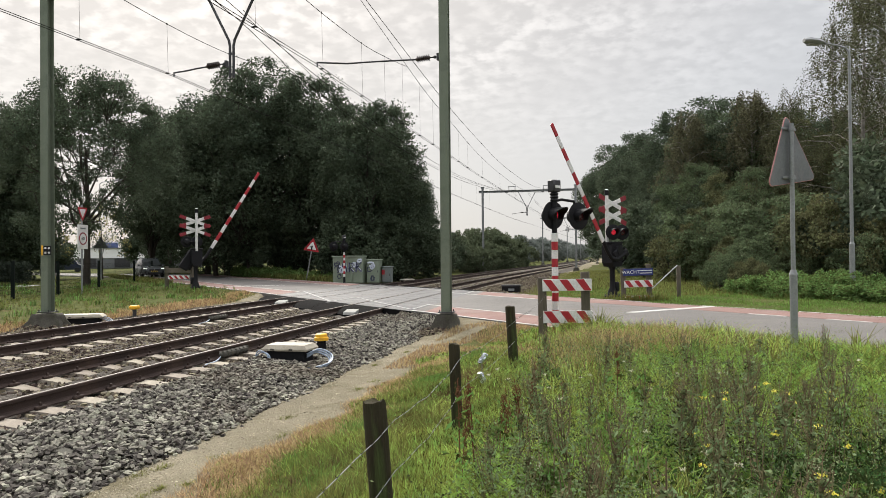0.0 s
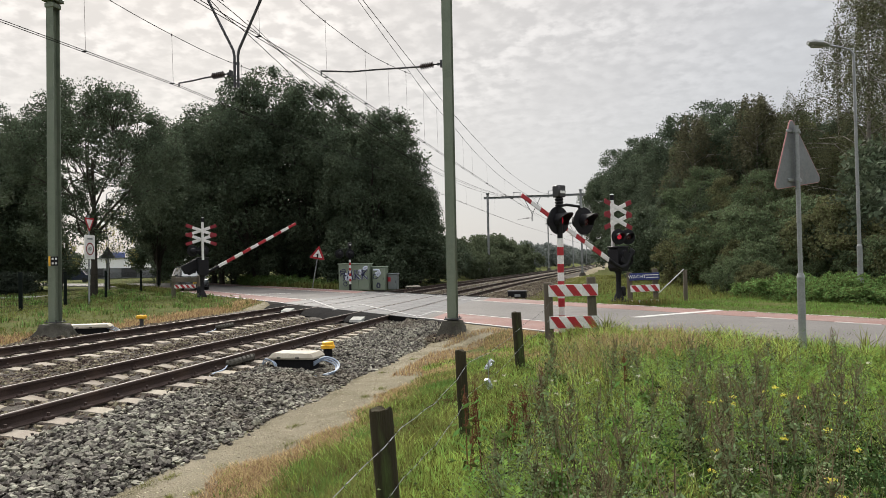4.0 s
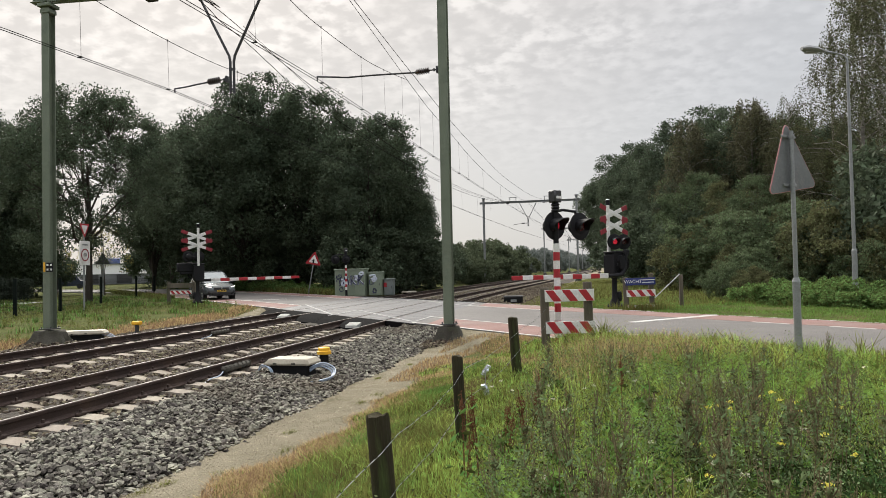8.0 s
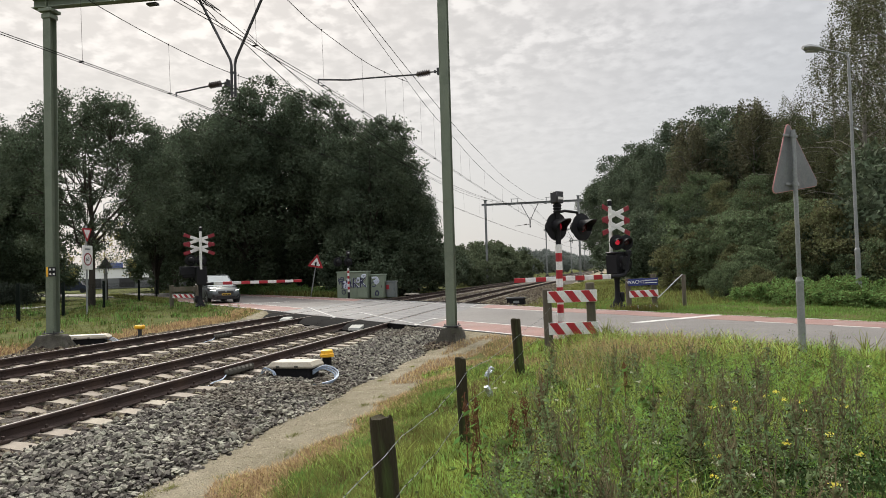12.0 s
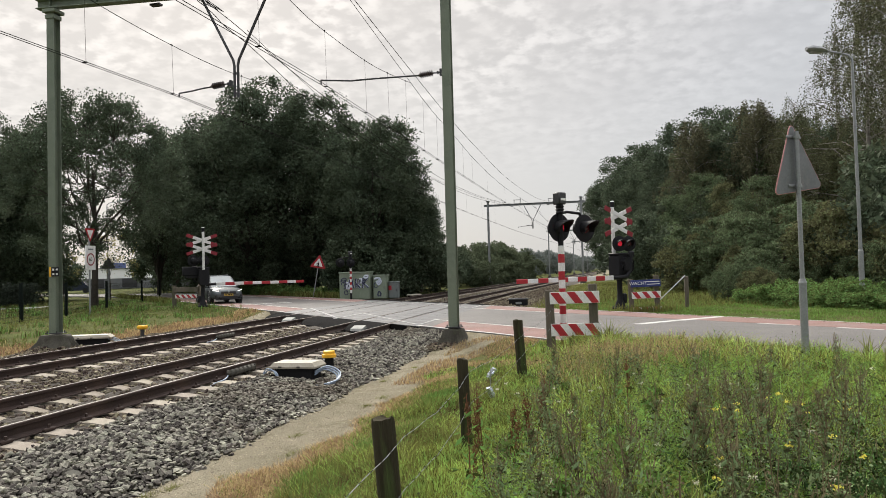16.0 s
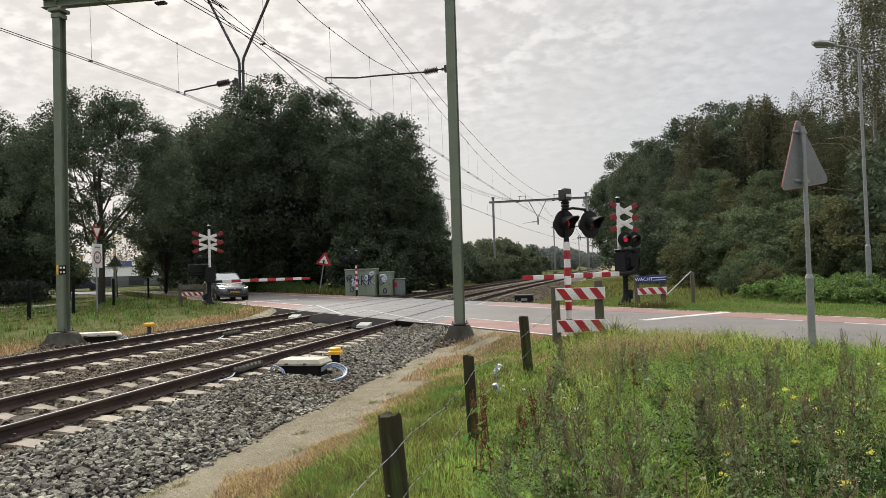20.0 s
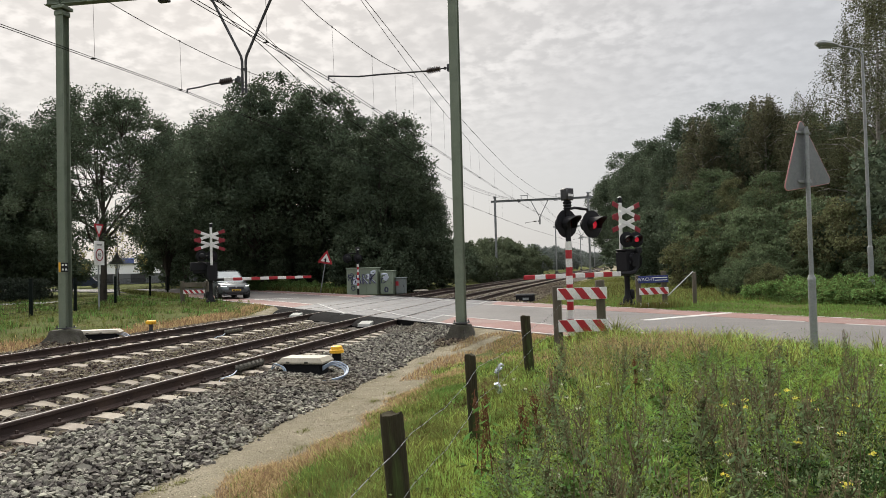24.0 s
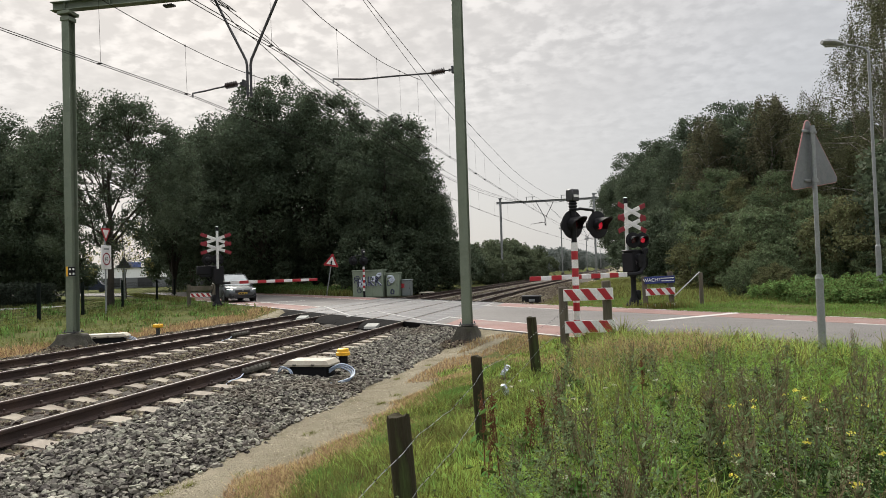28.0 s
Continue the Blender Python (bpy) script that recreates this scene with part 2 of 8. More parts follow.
LEAF_OAK = leafy("oak_leaf", (0.086, 0.108, 0.068), (0.060, 0.080, 0.053), 0.4, 0.3, 0.6, spec=0.04)
LEAF_GREEN = leafy("mixed_leaf", (0.112, 0.142, 0.076), (0.07, 0.096, 0.051), 0.45, 0.36, 0.6, spec=0.04)
LEAF_OLIVE = leafy("olive_leaf", (0.130, 0.130, 0.064), (0.085, 0.094, 0.047), 0.5, 0.36, 0.6, spec=0.04)
LEAF_BIRCH = leafy("birch_leaf", (0.112, 0.113, 0.064), (0.072, 0.078, 0.048), 0.5, 0.3, 0.5)
LEAF_BROWN = leafy("brownish_leaf", (0.112, 0.110, 0.066), (0.082, 0.08, 0.048), 0.4, 0.3, 0.6, spec=0.04)
LEAF_YOUNG = leafy("pale_young_leaf", (0.30, 0.27, 0.11), (0.22, 0.21, 0.085), 0.4, 0.5, 0.6)
LEAF_MID = leafy("railside_leaf", (0.11, 0.13, 0.08), (0.085, 0.105, 0.065), 0.35, 0.3)
# pale and greyish: the haze of distance is put into this leaf colour
LEAF_FAR_HAZED = leafy("far_leaf_haze_tint", (0.19, 0.21, 0.195), (0.155, 0.175, 0.165), 0.3, 0.3)
BARK = surf("bark", (0.045, 0.036, 0.028), (0.03, 0.025, 0.02), 3.0, 0.95, 0.8, 20, stretch=(1, 1, 0.2))
BIRCH_BARK = surf("birch_bark", (0.30, 0.28, 0.25), (0.10, 0.09, 0.08), 2.5, 0.9, 0.5, 20, stretch=(0.4, 0.4, 2))
MAST_GREEN = surf("green_mast_paint", (0.155, 0.182, 0.135), (0.13, 0.158, 0.115), 1.2, 0.55, 0.15, 50, stain=(0.095, 0.115, 0.085), stain_scale=2)
GALV = surf("galvanised_steel", (0.27, 0.28, 0.285), (0.21, 0.22, 0.225), 3.0, 0.5, 0.1, 40, metal=0.4)
DARK_STEEL = surf("dark_steel", (0.055, 0.055, 0.06), (0.04, 0.04, 0.042), 3.0, 0.5, 0.15, 40, metal=0.3)
WIRE = surf("copper_wire", (0.022, 0.02, 0.019), (0.018, 0.017, 0.016), 3.0, 0.9, 0, 40, spec=0.05)
CERAMIC = surf("brown_insulator", (0.06, 0.045, 0.04), (0.05, 0.035, 0.03), 4.0, 0.35, 0.05, 40)
CONCRETE = surf("concrete", (0.075, 0.07, 0.058), (0.045, 0.042, 0.034), 2.0, 0.95, 0.6, 35, stain=(0.09, 0.085, 0.07), stain_scale=2.5)
FOOTING = surf("mossy_concrete", (0.072, 0.067, 0.053), (0.034, 0.031, 0.025), 2.5, 0.95, 0.8, 30, dist=0.03, stain=(0.05, 0.052, 0.03), stain_scale=3)
CONCRETE_PALE = surf("pale_concrete", (0.34, 0.34, 0.32), (0.27, 0.27, 0.25), 3.0, 0.9, 0.4, 45)
BLACK = surf("black_paint", (0.010, 0.010, 0.012), (0.014, 0.014, 0.016), 2.0, 0.6, 0.1, 40, spec=0.2)
BLACK_MATT = surf("matt_black", (0.010, 0.010, 0.011), (0.015, 0.015, 0.016), 2.0, 0.85, 0.1, 40, spec=0.1)
RED = surf("red_sheeting", (0.36, 0.018, 0.028), (0.30, 0.016, 0.024), 2.5, 0.45, 0.05, 40, stain=(0.33, 0.03, 0.03), stain_scale=2)
RED_DARK = surf("faded_red_sheeting", (0.22, 0.016, 0.026), (0.18, 0.013, 0.022), 2.5, 0.5, 0.05, 40)
WHITE = surf("white_sheeting", (0.68, 0.68, 0.67), (0.6, 0.6, 0.59), 2.0, 0.45, 0.05, 40, stain=(0.5, 0.5, 0.46), stain_scale=2)
BLUE = surf("blue_sheeting", (0.02, 0.036, 0.16), (0.017, 0.03, 0.13), 2.0, 0.45, 0.05, 40)
YELLOW = surf("yellow_plastic", (0.78, 0.42, 0.02), (0.68, 0.36, 0.02), 3.0, 0.5, 0.1, 40, stain=(0.5, 0.27, 0.03))
CREAM = surf("cream_lid", (0.38, 0.345, 0.275), (0.31, 0.28, 0.22), 2.5, 0.6, 0.15, 40, stain=(0.28, 0.25, 0.19), stain_scale=3)
CABLE = surf("pale_cable", (0.28, 0.34, 0.44), (0.23, 0.29, 0.38), 4.0, 0.45, 0.0, 40)
WOOD_DARK = surf("tarred_wood", (0.050, 0.044, 0.025), (0.016, 0.012, 0.009), 5.0, 0.95, 1.0, 26, stretch=(1, 1, 0.12), dist=0.03, stain=(0.07, 0.098, 0.032), stain_scale=5, spec=0.1)
WOOD_GREY = surf("weathered_wood", (0.125, 0.105, 0.08), (0.07, 0.06, 0.046), 3.0, 0.9, 0.8, 22, stretch=(1, 1, 0.15), dist=0.02, stain=(0.07, 0.075, 0.04), stain_scale=3)
CABINET = surf("green_cabinet", (0.20, 0.24, 0.18), (0.165, 0.205, 0.15), 1.5, 0.7, 0.15, 30, stain=(0.22, 0.25, 0.2), stain_scale=1.5)
CABINET_GREY = surf("grey_cabinet", (0.16, 0.18, 0.175), (0.13, 0.15, 0.145), 1.5, 0.7, 0.15, 30)
GRAFFITI = surf("spray_paint_dark", (0.03, 0.035, 0.09), (0.025, 0.03, 0.06), 3.0, 0.5, 0, 40)
GRAFFITI_PALE = surf("spray_paint_pale", (0.55, 0.58, 0.66), (0.45, 0.5, 0.6), 3.0, 0.5, 0, 40)
SIGN_BACK = surf("aluminium_back", (0.165, 0.175, 0.18), (0.135, 0.145, 0.15), 1.5, 0.5, 0.05, 40, metal=0.3, stain=(0.17, 0.17, 0.17), stain_scale=4)
CAR_PAINT = surf("silver_blue_car_paint", (0.092, 0.103, 0.108), (0.082, 0.092, 0.097), 1.0, 0.3, 0, 40, metal=0.4)
CAR_GLASS = surf("dark_car_glass", (0.02, 0.024, 0.026), (0.02, 0.024, 0.026), 1.0, 0.06, 0, 40)
CAR_BLACK = surf("car_black_plastic", (0.018, 0.018, 0.019), (0.025, 0.025, 0.026), 4.0, 0.6, 0.1, 60)
TYRE = surf("tyre_rubber", (0.02, 0.02, 0.02), (0.028, 0.028, 0.027), 4.0, 0.85, 0.2, 60)
RIM = surf("alloy_rim", (0.35, 0.36, 0.37), (0.28, 0.29, 0.3), 4.0, 0.35, 0, 60, metal=0.8)
WINDSCREEN = surf("windscreen_glass", (0.20, 0.22, 0.23), (0.18, 0.2, 0.21), 1.0, 0.08, 0, 40, metal=0.7)
PLATE = surf("number_plate_yellow", (0.5, 0.34, 0.05), (0.45, 0.31, 0.05), 4.0, 0.4, 0, 60)
HEADLAMP = surf("lit_headlamp", (0.8, 0.8, 0.8), (0.8, 0.8, 0.8), 4.0, 0.1, 0, 60, emit=(1.0, 0.97, 0.92, 0.9))
LAMP_RED = surf("lit_red_lens", (0.4, 0.01, 0.02), (0.4, 0.01, 0.02), 8.0, 0.3, 0, 60, emit=(1.0, 0.03, 0.07, 0.2))
LENS_DARK = surf("dark_red_lens", (0.05, 0.006, 0.008), (0.04, 0.005, 0.006), 8.0, 0.25, 0, 60)
FENCE_GREEN = surf("dark_green_fence", (0.008, 0.012, 0.010), (0.006, 0.009, 0.008), 3.0, 0.8, 0.1, 40, spec=0.1)
WALL_PALE = surf("pale_cladding", (0.82, 0.82, 0.82), (0.78, 0.78, 0.78), 0.3, 0.7, 0.1, 20)
WALL_GREY = surf("grey_cladding", (0.16, 0.165, 0.17), (0.13, 0.135, 0.14), 0.3, 0.7, 0.1, 20)
ROOF_BLUE = surf("blue_roof", (0.10, 0.14, 0.30), (0.09, 0.12, 0.26), 0.3, 0.6, 0.1, 20)
VAN_BLUE = surf("dark_blue_van_paint", (0.022, 0.03, 0.055), (0.018, 0.025, 0.045), 1.0, 0.3, 0, 40)
HEDGE = leafy("hedge_leaf", (0.06, 0.072, 0.056), (0.045, 0.056, 0.043), 0.35, 0.15)


# ---- mesh building ----
class Shape:
    """Collects solids, then becomes one mesh object."""

    def __init__(self):
        self.v, self.f, self.m = [], [], []

    def add(self, verts, faces, mi=0, at=None):
        o = len(self.v)
        if at is not None:
            verts = [at @ Vector(p) for p in verts]
        self.v.extend(tuple(p) for p in verts)
        self.f.extend(tuple(i + o for i in q) for q in faces)
        self.m.extend([mi] * len(faces))
        return self

    def hull(self, verts, faces, mi=0, at=None):
        """Faces of a convex solid, turned outwards."""
        c = sum((Vector(p) for p in verts), Vector()) / len(verts)
        good = []
        for q in faces:
            a, b, d = (Vector(verts[i]) for i in q[:3])
            mid = sum((Vector(verts[i]) for i in q), Vector()) / len(q)
            good.append(q if (b - a).cross(d - a).dot(mid - c) > 0 else tuple(reversed(q)))
        return self.add(verts, good, mi, at)

    def box(self, c, s, bevel=0.0, mi=0, at=None):
        hx, hy, hz = (k / 2 for k in s)
        b = min(bevel, hx * 0.9, hy * 0.9, hz * 0.9)
        signs = [(x, y, z) for x in (-1, 1) for y in (-1, 1) for z in (-1, 1)]
        if b <= 0:
            v = [(c[0] + x * hx, c[1] + y * hy, c[2] + z * hz) for x, y, z in signs]
            return self.hull(v, [(0, 1, 3, 2), (4, 5, 7, 6), (0, 1, 5, 4), (2, 3, 7, 6), (0, 2, 6, 4), (1, 3, 7, 5)], mi, at)
        v, idx = [], {}
        for sg in signs:
            for a in range(3):
                h = [hx - b, hy - b, hz - b]
                h[a] += b
                idx[sg, a] = len(v)
                v.append(tuple(c[k] + sg[k] * h[k] for k in range(3)))
        f = [tuple(idx[sg, a] for a in range(3)) for sg in signs]
        for a in range(3):
            o1, o2 = [k for k in range(3) if k != a]
            for s0 in (-1, 1):
                ring = []
                for p, q in ((-1, -1), (-1, 1), (1, 1), (1, -1)):
                    sg = [0, 0, 0]
                    sg[a], sg[o1], sg[o2] = s0, p, q
                    ring.append(idx[tuple(sg), a])
                f.append(tuple(ring))
            for p in (-1, 1):
                for q in (-1, 1):
                    lo, hi = [0, 0, 0], [0, 0, 0]
                    lo[a], hi[a] = -1, 1
                    lo[o1] = hi[o1] = p
                    lo[o2] = hi[o2] = q
                    lo, hi = tuple(lo), tuple(hi)
                    f.append((idx[lo, o1], idx[hi, o1], idx[hi, o2], idx[lo, o2]))
        return self.hull(v, f, mi, at)

    def cyl(self, p0, p1, r0, r1=None, n=12, mi=0, at=None, caps=True):
        p0, p1 = Vector(p0), Vector(p1)
        r1 = r0 if r1 is None else r1
        t = (p1 - p0).normalized()
        a = t.orthogonal().normalized()
        b = t.cross(a)
        v = [p + (a * math.cos(k * math.tau / n) + b * math.sin(k * math.tau / n)) * r for p, r in ((p0, r0), (p1, r1)) for k in range(n)]
        f = [(k, (k + 1) % n, n + (k + 1) % n, n + k) for k in range(n)]
        if caps:
            f += [tuple(reversed(range(n))), tuple(range(n, 2 * n))]
        return self.add(v, f, mi, at)

    def tube(self, pts, r, n=6, mi=0, at=None, r_end=None):
        """A round bar along a line of points, tapering to r_end."""
        pts = [Vector(p) for p in pts]
        v, f = [], []
        a = None
        for i, p in enumerate(pts):
            t = (pts[min(i + 1, len(pts) - 1)] - pts[max(i - 1, 0)]).normalized()
            a = (a - t * a.dot(t)).normalized() if a is not None and (a - t * a.dot(t)).length > 1e-4 else t.orthogonal().normalized()
            b = t.cross(a)
            rr = r if r_end is None else r + (r_end - r) * i / (len(pts) - 1)
            v += [p + (a * math.cos(k * math.tau / n) + b * math.sin(k * math.tau / n)) * rr for k in range(n)]
        for i in range(len(pts) - 1):
            f += [(i * n + k, i * n + (k + 1) % n, (i + 1) * n + (k + 1) % n, (i + 1) * n + k) for k in range(n)]
        f += [tuple(reversed(range(n))), tuple(range(len(v) - n, len(v)))]
        return self.add(v, f, mi, at)

    def prism(self, poly, z0, z1, mi=0, at=None):
        """A flat outline (counter-clockwise) given thickness in z."""
        n = len(poly)
        v = [(x, y, z0) for x, y in poly] + [(x, y, z1) for x, y in poly]
        f = [tuple(reversed(range(n))), tuple(range(n, 2 * n))] + [(k, (k + 1) % n, n + (k + 1) % n, n + k) for k in range(n)]
        return self.add(v, f, mi, at)

    def lathe(self, prof, n=16, mi=0, at=None, caps=True):
        """A profile of (radius, z) turned round the z axis."""
        v = [(r * math.cos(k * math.tau / n), r * math.sin(k * math.tau / n), z) for r, z in prof for k in range(n)]
        f = [(i * n + k, i * n + (k + 1) % n, (i + 1) * n + (k + 1) % n, (i + 1) * n + k) for i in range(len(prof) - 1) for k in range(n)]
        if caps:
            f += [tuple(reversed(range(n))), tuple(range(len(v) - n, len(v)))]
        return self.add(v, f, mi, at)

    def mesh(self, name, mats, smooth=40):
        me = bpy.data.meshes.new(name)
        me.from_pydata(self.v, [], self.f)
        for m in (mats if isinstance(mats, (list, tuple)) else [mats]):
            me.materials.append(m)
        me.polygons.foreach_set("material_index", self.m)
        if smooth:
            me.polygons.foreach_set("use_smooth", [True] * len(self.f))
            me.set_sharp_from_angle(angle=radians(smooth))
        me.update()
        return me


def part(name, shape, mats, parent=None, label="", at=None, smooth=40):
    """One mesh object, a part of its parent."""
    ob = new(name, shape if isinstance(shape, bpy.types.Mesh) else shape.mesh(name, mats, smooth))
    if parent is not None:
        ob.parent = parent
    if at is not None:
        ob.matrix_basis = at
    return tagged(ob, label)


def thing(name, label, category, group="", kind="", at=None):
    ob = new(name)
    ob.empty_display_size = 0.1
    if at is not None:
        ob.matrix_basis = at
    return tagged(ob, label, category, group, kind)


def turn(axis, degrees):
    return Matrix.Rotation(radians(degrees), 4, axis)


def cloud_mesh(name, verts, faces, mat, mats_index=None):
    """A mesh from number arrays: verts (n, 3), faces (m, 3 or 4)."""
    me = bpy.data.meshes.new(name)
    k = faces.shape[1]
    me.vertices.add(len(verts))
    me.vertices.foreach_set("co", np.ascontiguousarray(verts, np.float32).ravel())
    me.loops.add(faces.size)
    me.loops.foreach_set("vertex_index", np.ascontiguousarray(faces, np.int32).ravel())
    me.polygons.add(len(faces))
    me.polygons.foreach_set("loop_start", np.arange(0, faces.size, k, dtype=np.int32))
    for m in (mat if isinstance(mat, (list, tuple)) else [mat]):
        me.materials.append(m)
    if mats_index is not None:
        me.polygons.foreach_set("material_index", np.ascontiguousarray(mats_index, np.int32))
    me.polygons.foreach_set("use_smooth", np.zeros(len(faces), bool))
    me.update(calc_edges=True)
    me.validate()
    return me

# ---- the plan ----
# x across the tracks, y along them, rail head at z = 0; the road crosses at 45 degrees:
# v = (x + y) / sqrt 2 across the road, u = (x - y) / sqrt 2 along it
R2 = math.sqrt(2)
NEAR_TRACK, FAR_TRACK, GAUGE = -7.1, -11.2, 1.435
ROAD_V0, ROAD_V1 = 10.1, 18.0


def bend(y):
    """Beyond the crossing the railway swings a little to the right."""
    t = np.clip(np.asarray(y, float) - 28, 0, None)
    return np.where(t < 32, 0.042 / 64 * t * t, 0.672 + 0.042 * (t - 32))


def road(u, v):
    return (u + v) / R2, (v - u) / R2


def ground_z(x, y):
    """Height of the ground sheet."""
    x, y = np.asarray(x, float), np.asarray(y, float)
    z = np.interp(x, [-60, -30, -19, -15.5, -14.2, -13.2, -5.2, -4.3, -3.6, -2.9, -1.7, -0.6, 2.5, 6, 40],
                  [-0.1, -0.1, -0.06, -0.2, -0.34, -0.5, -0.5, -0.38, -0.35, -0.31, -0.13, -0.1, -0.02, -0.02, -0.1])
    z = z + 0.03 * np.sin(x * 1.7 + 0.6 * y) * np.cos(y * 1.3) * (np.abs(x + 9) > 6)
    v = (x + y) / R2
    # a low bank between the meadow and the road
    z = z + 0.2 * np.clip((v - 5.5) / 3, 0, 1) * np.clip((10.1 - v) / 0.5, 0, 1) * np.clip((x + 0.9) / 0.9, 0, 1) * (v < 10.1)
    # the verges meet the road, and the sheet dips under it
    side = np.clip((np.abs(v - 14.05) - 3.95) / np.where(x > -1, 0.7, 1.6), 0, 1)
    track = np.clip(np.abs(x + 9.15) - 4.4, 0, 1)
    z = z * side + (1 - side) * (-0.018 * track - 0.5 * (1 - track))
    z = np.where((np.abs(v - 14.05) < 3.5) & (np.abs(x + 9.15) > 3.5), -0.14, z)
    return z


def gz(x, y):
    return float(ground_z(x, y))


def build_ground():
    fine_x = np.concatenate([np.arange(-60, -16, 1.0), np.arange(-16, -3.9, 0.3), np.arange(-3.9, -2.3, 0.06), np.arange(-2.3, 12, 0.3), np.arange(12, 61, 1.0)])
    fine_y = np.concatenate([np.arange(-12, 18, 0.12), np.arange(18, 46, 0.3), np.arange(46, 100, 1.5)])
    xs = np.concatenate([[-3000, -1200, -500, -250, -120, -80], fine_x, [80, 120, 250, 500, 1200, 3000]])
    ys = np.concatenate([[-2500, -1000, -400, -150, -60, -30], fine_y, [120, 160, 250, 400, 800, 1600, 4000]])
    gx, gy = np.meshgrid(xs, ys)
    z = ground_z(gx, gy)
    nx, ny = len(xs), len(ys)
    i = (np.arange(ny - 1)[:, None] * nx + np.arange(nx - 1)[None]).ravel()
    f = np.stack([i, i + 1, i + 1 + nx, i + nx], 1)
    cx, cy = (gx[:-1, :-1] + gx[1:, 1:]).ravel() / 2, (gy[:-1, :-1] + gy[1:, 1:]).ravel() / 2
    wob = 0.16 * np.sin(cy * 1.9) + 0.12 * np.sin(cy * 0.7 + 2) + 0.1 * np.sin(cy * 5.1)
    sandy = (cx > -14.9) & (cx < -2.95 + wob - np.clip(cy - 14, 0, 4) * -0.35) & ((cx + cy) / R2 < 10.4)
    cb = cx - bend(cy)
    sandy |= (cb > -14.9) & (cb < -3.2 + wob) & ((cx + cy) / R2 > 17.6) & (cy < 420)
    me = cloud_mesh("ground", np.stack([gx.ravel(), gy.ravel(), z.ravel()], 1), f, [SOIL, SAND], sandy.astype(int))
    me.polygons.foreach_set("use_smooth", [True] * len(f))
    tagged(new("ground", me), "level ground of grassy soil with a sandy path beside the railway", "ground", kind="structure")


build_ground()


def para(x0, x1, v0, v1):
    """A piece of the road band between two lines along the tracks."""
    return [(x0, v0 * R2 - x0), (x1, v0 * R2 - x1), (x1, v1 * R2 - x1), (x0, v1 * R2 - x0)]


def build_road():
    r = tagged(new("road"), "grey asphalt road with red cycle lanes and white lines", "road", kind="structure")
    for x0, x1 in ((-39, -13.15), (-9.212, -9.088), (-5.12, 55)):
        part("asphalt_slab", Shape().prism(para(x0, x1, ROAD_V0, ROAD_V1), -0.3, 0.0), ASPHALT, r, smooth=0)
    for x0, x1 in ((-39, -13.2), (-4.7, 55)):
        part("cycle_lane", Shape().prism(para(x0, x1, 10.2, 11.72), -0.05, 0.004), RED_ASPHALT, r, "faded red asphalt cycle lane", smooth=0)
        part("cycle_lane", Shape().prism(para(x0, x1, 16.4, 17.9), -0.05, 0.004), RED_ASPHALT, r, "faded red asphalt cycle lane", smooth=0)
    for v in (10.16, 17.92):
        for x0, x1 in ((-39, -13.2), (-5.25, 55)):
            part("edge_line", Shape().prism(para(x0, x1, v - 0.045, v + 0.045), -0.01, 0.009), WHITE_LINE, r, "worn white edge line", smooth=0)
    # over the deck the lines step aside at each track
    for a, b in (((-13.2, 30.35), (-9.06, 23.2)), ((-9.1, 22.9), (-9.1, 25.85)), ((-9.08, 25.85), (-5.3, 19.9)), ((-5.25, 19.85), (-5.25, 22.1)),
                 ((-13.0, 37.1), (-9.3, 32.5)), ((-9.15, 32.4), (-9.1, 34.4)), ((-9.1, 34.4), (-5.3, 28.3)), ((-5.25, 28.2), (-5.25, 30.6))):
        d = Vector((b[0] - a[0], b[1] - a[1], 0))
        part("deck_line", Shape().box((d.length / 2, 0, 0), (d.length, 0.085, 0.016)), WORN_LINE, r, "worn white line stepping over the deck", at=pose(a[0], a[1], 0.002, 0, 0, math.degrees(math.atan2(d.y, d.x))), smooth=0)
    part("road_bend", Shape().prism([(-39, 53.3), (-39, 64.4), (-50, 67.5), (-66, 74), (-120, 104), (-120, 96), (-64.7, 69.0), (-46, 57.6)], -0.3, -0.003), ASPHALT, r, "grey asphalt where the road turns away", smooth=0)
    for v in (11.78, 16.34):
        for x0, x1 in ((-30, -13.2), (-5.25, -1.5)):
            part("lane_line", Shape().prism(para(x0, x1, v - 0.04, v + 0.04), -0.01, 0.009), WHITE_LINE, r, "worn white lane line", smooth=0)
        dash = Shape().prism([(-0.05, -0.5), (0.05, -0.5), (0.05, 0.5), (-0.05, 0.5)], -0.01, 0.009).mesh("lane_dash", WHITE_LINE, 0)
        for u in np.arange(-10.4, 20, 2.0):
            x, y = road(float(u), v)
            part("lane_dash", dash, None, r, at=pose(x, y, 0, 0, 0, 45))
    sx, sy = road(-13.05, 16.05)
    part("stop_line", Shape().box((0, 0, 0), (0.28, 3.6, 0.02)), WHITE_LINE, r, "white stop line", at=pose(sx, sy, 0.0, 0, 0, -45), smooth=0)
    sx, sy = road(-38.5, 12.3)
    part("stop_line", Shape().box((0, 0, 0), (0.28, 3.4, 0.02)), WHITE_LINE, r, "white stop line", at=pose(sx, sy, 0.0, 0, 0, -45), smooth=0)


build_road()


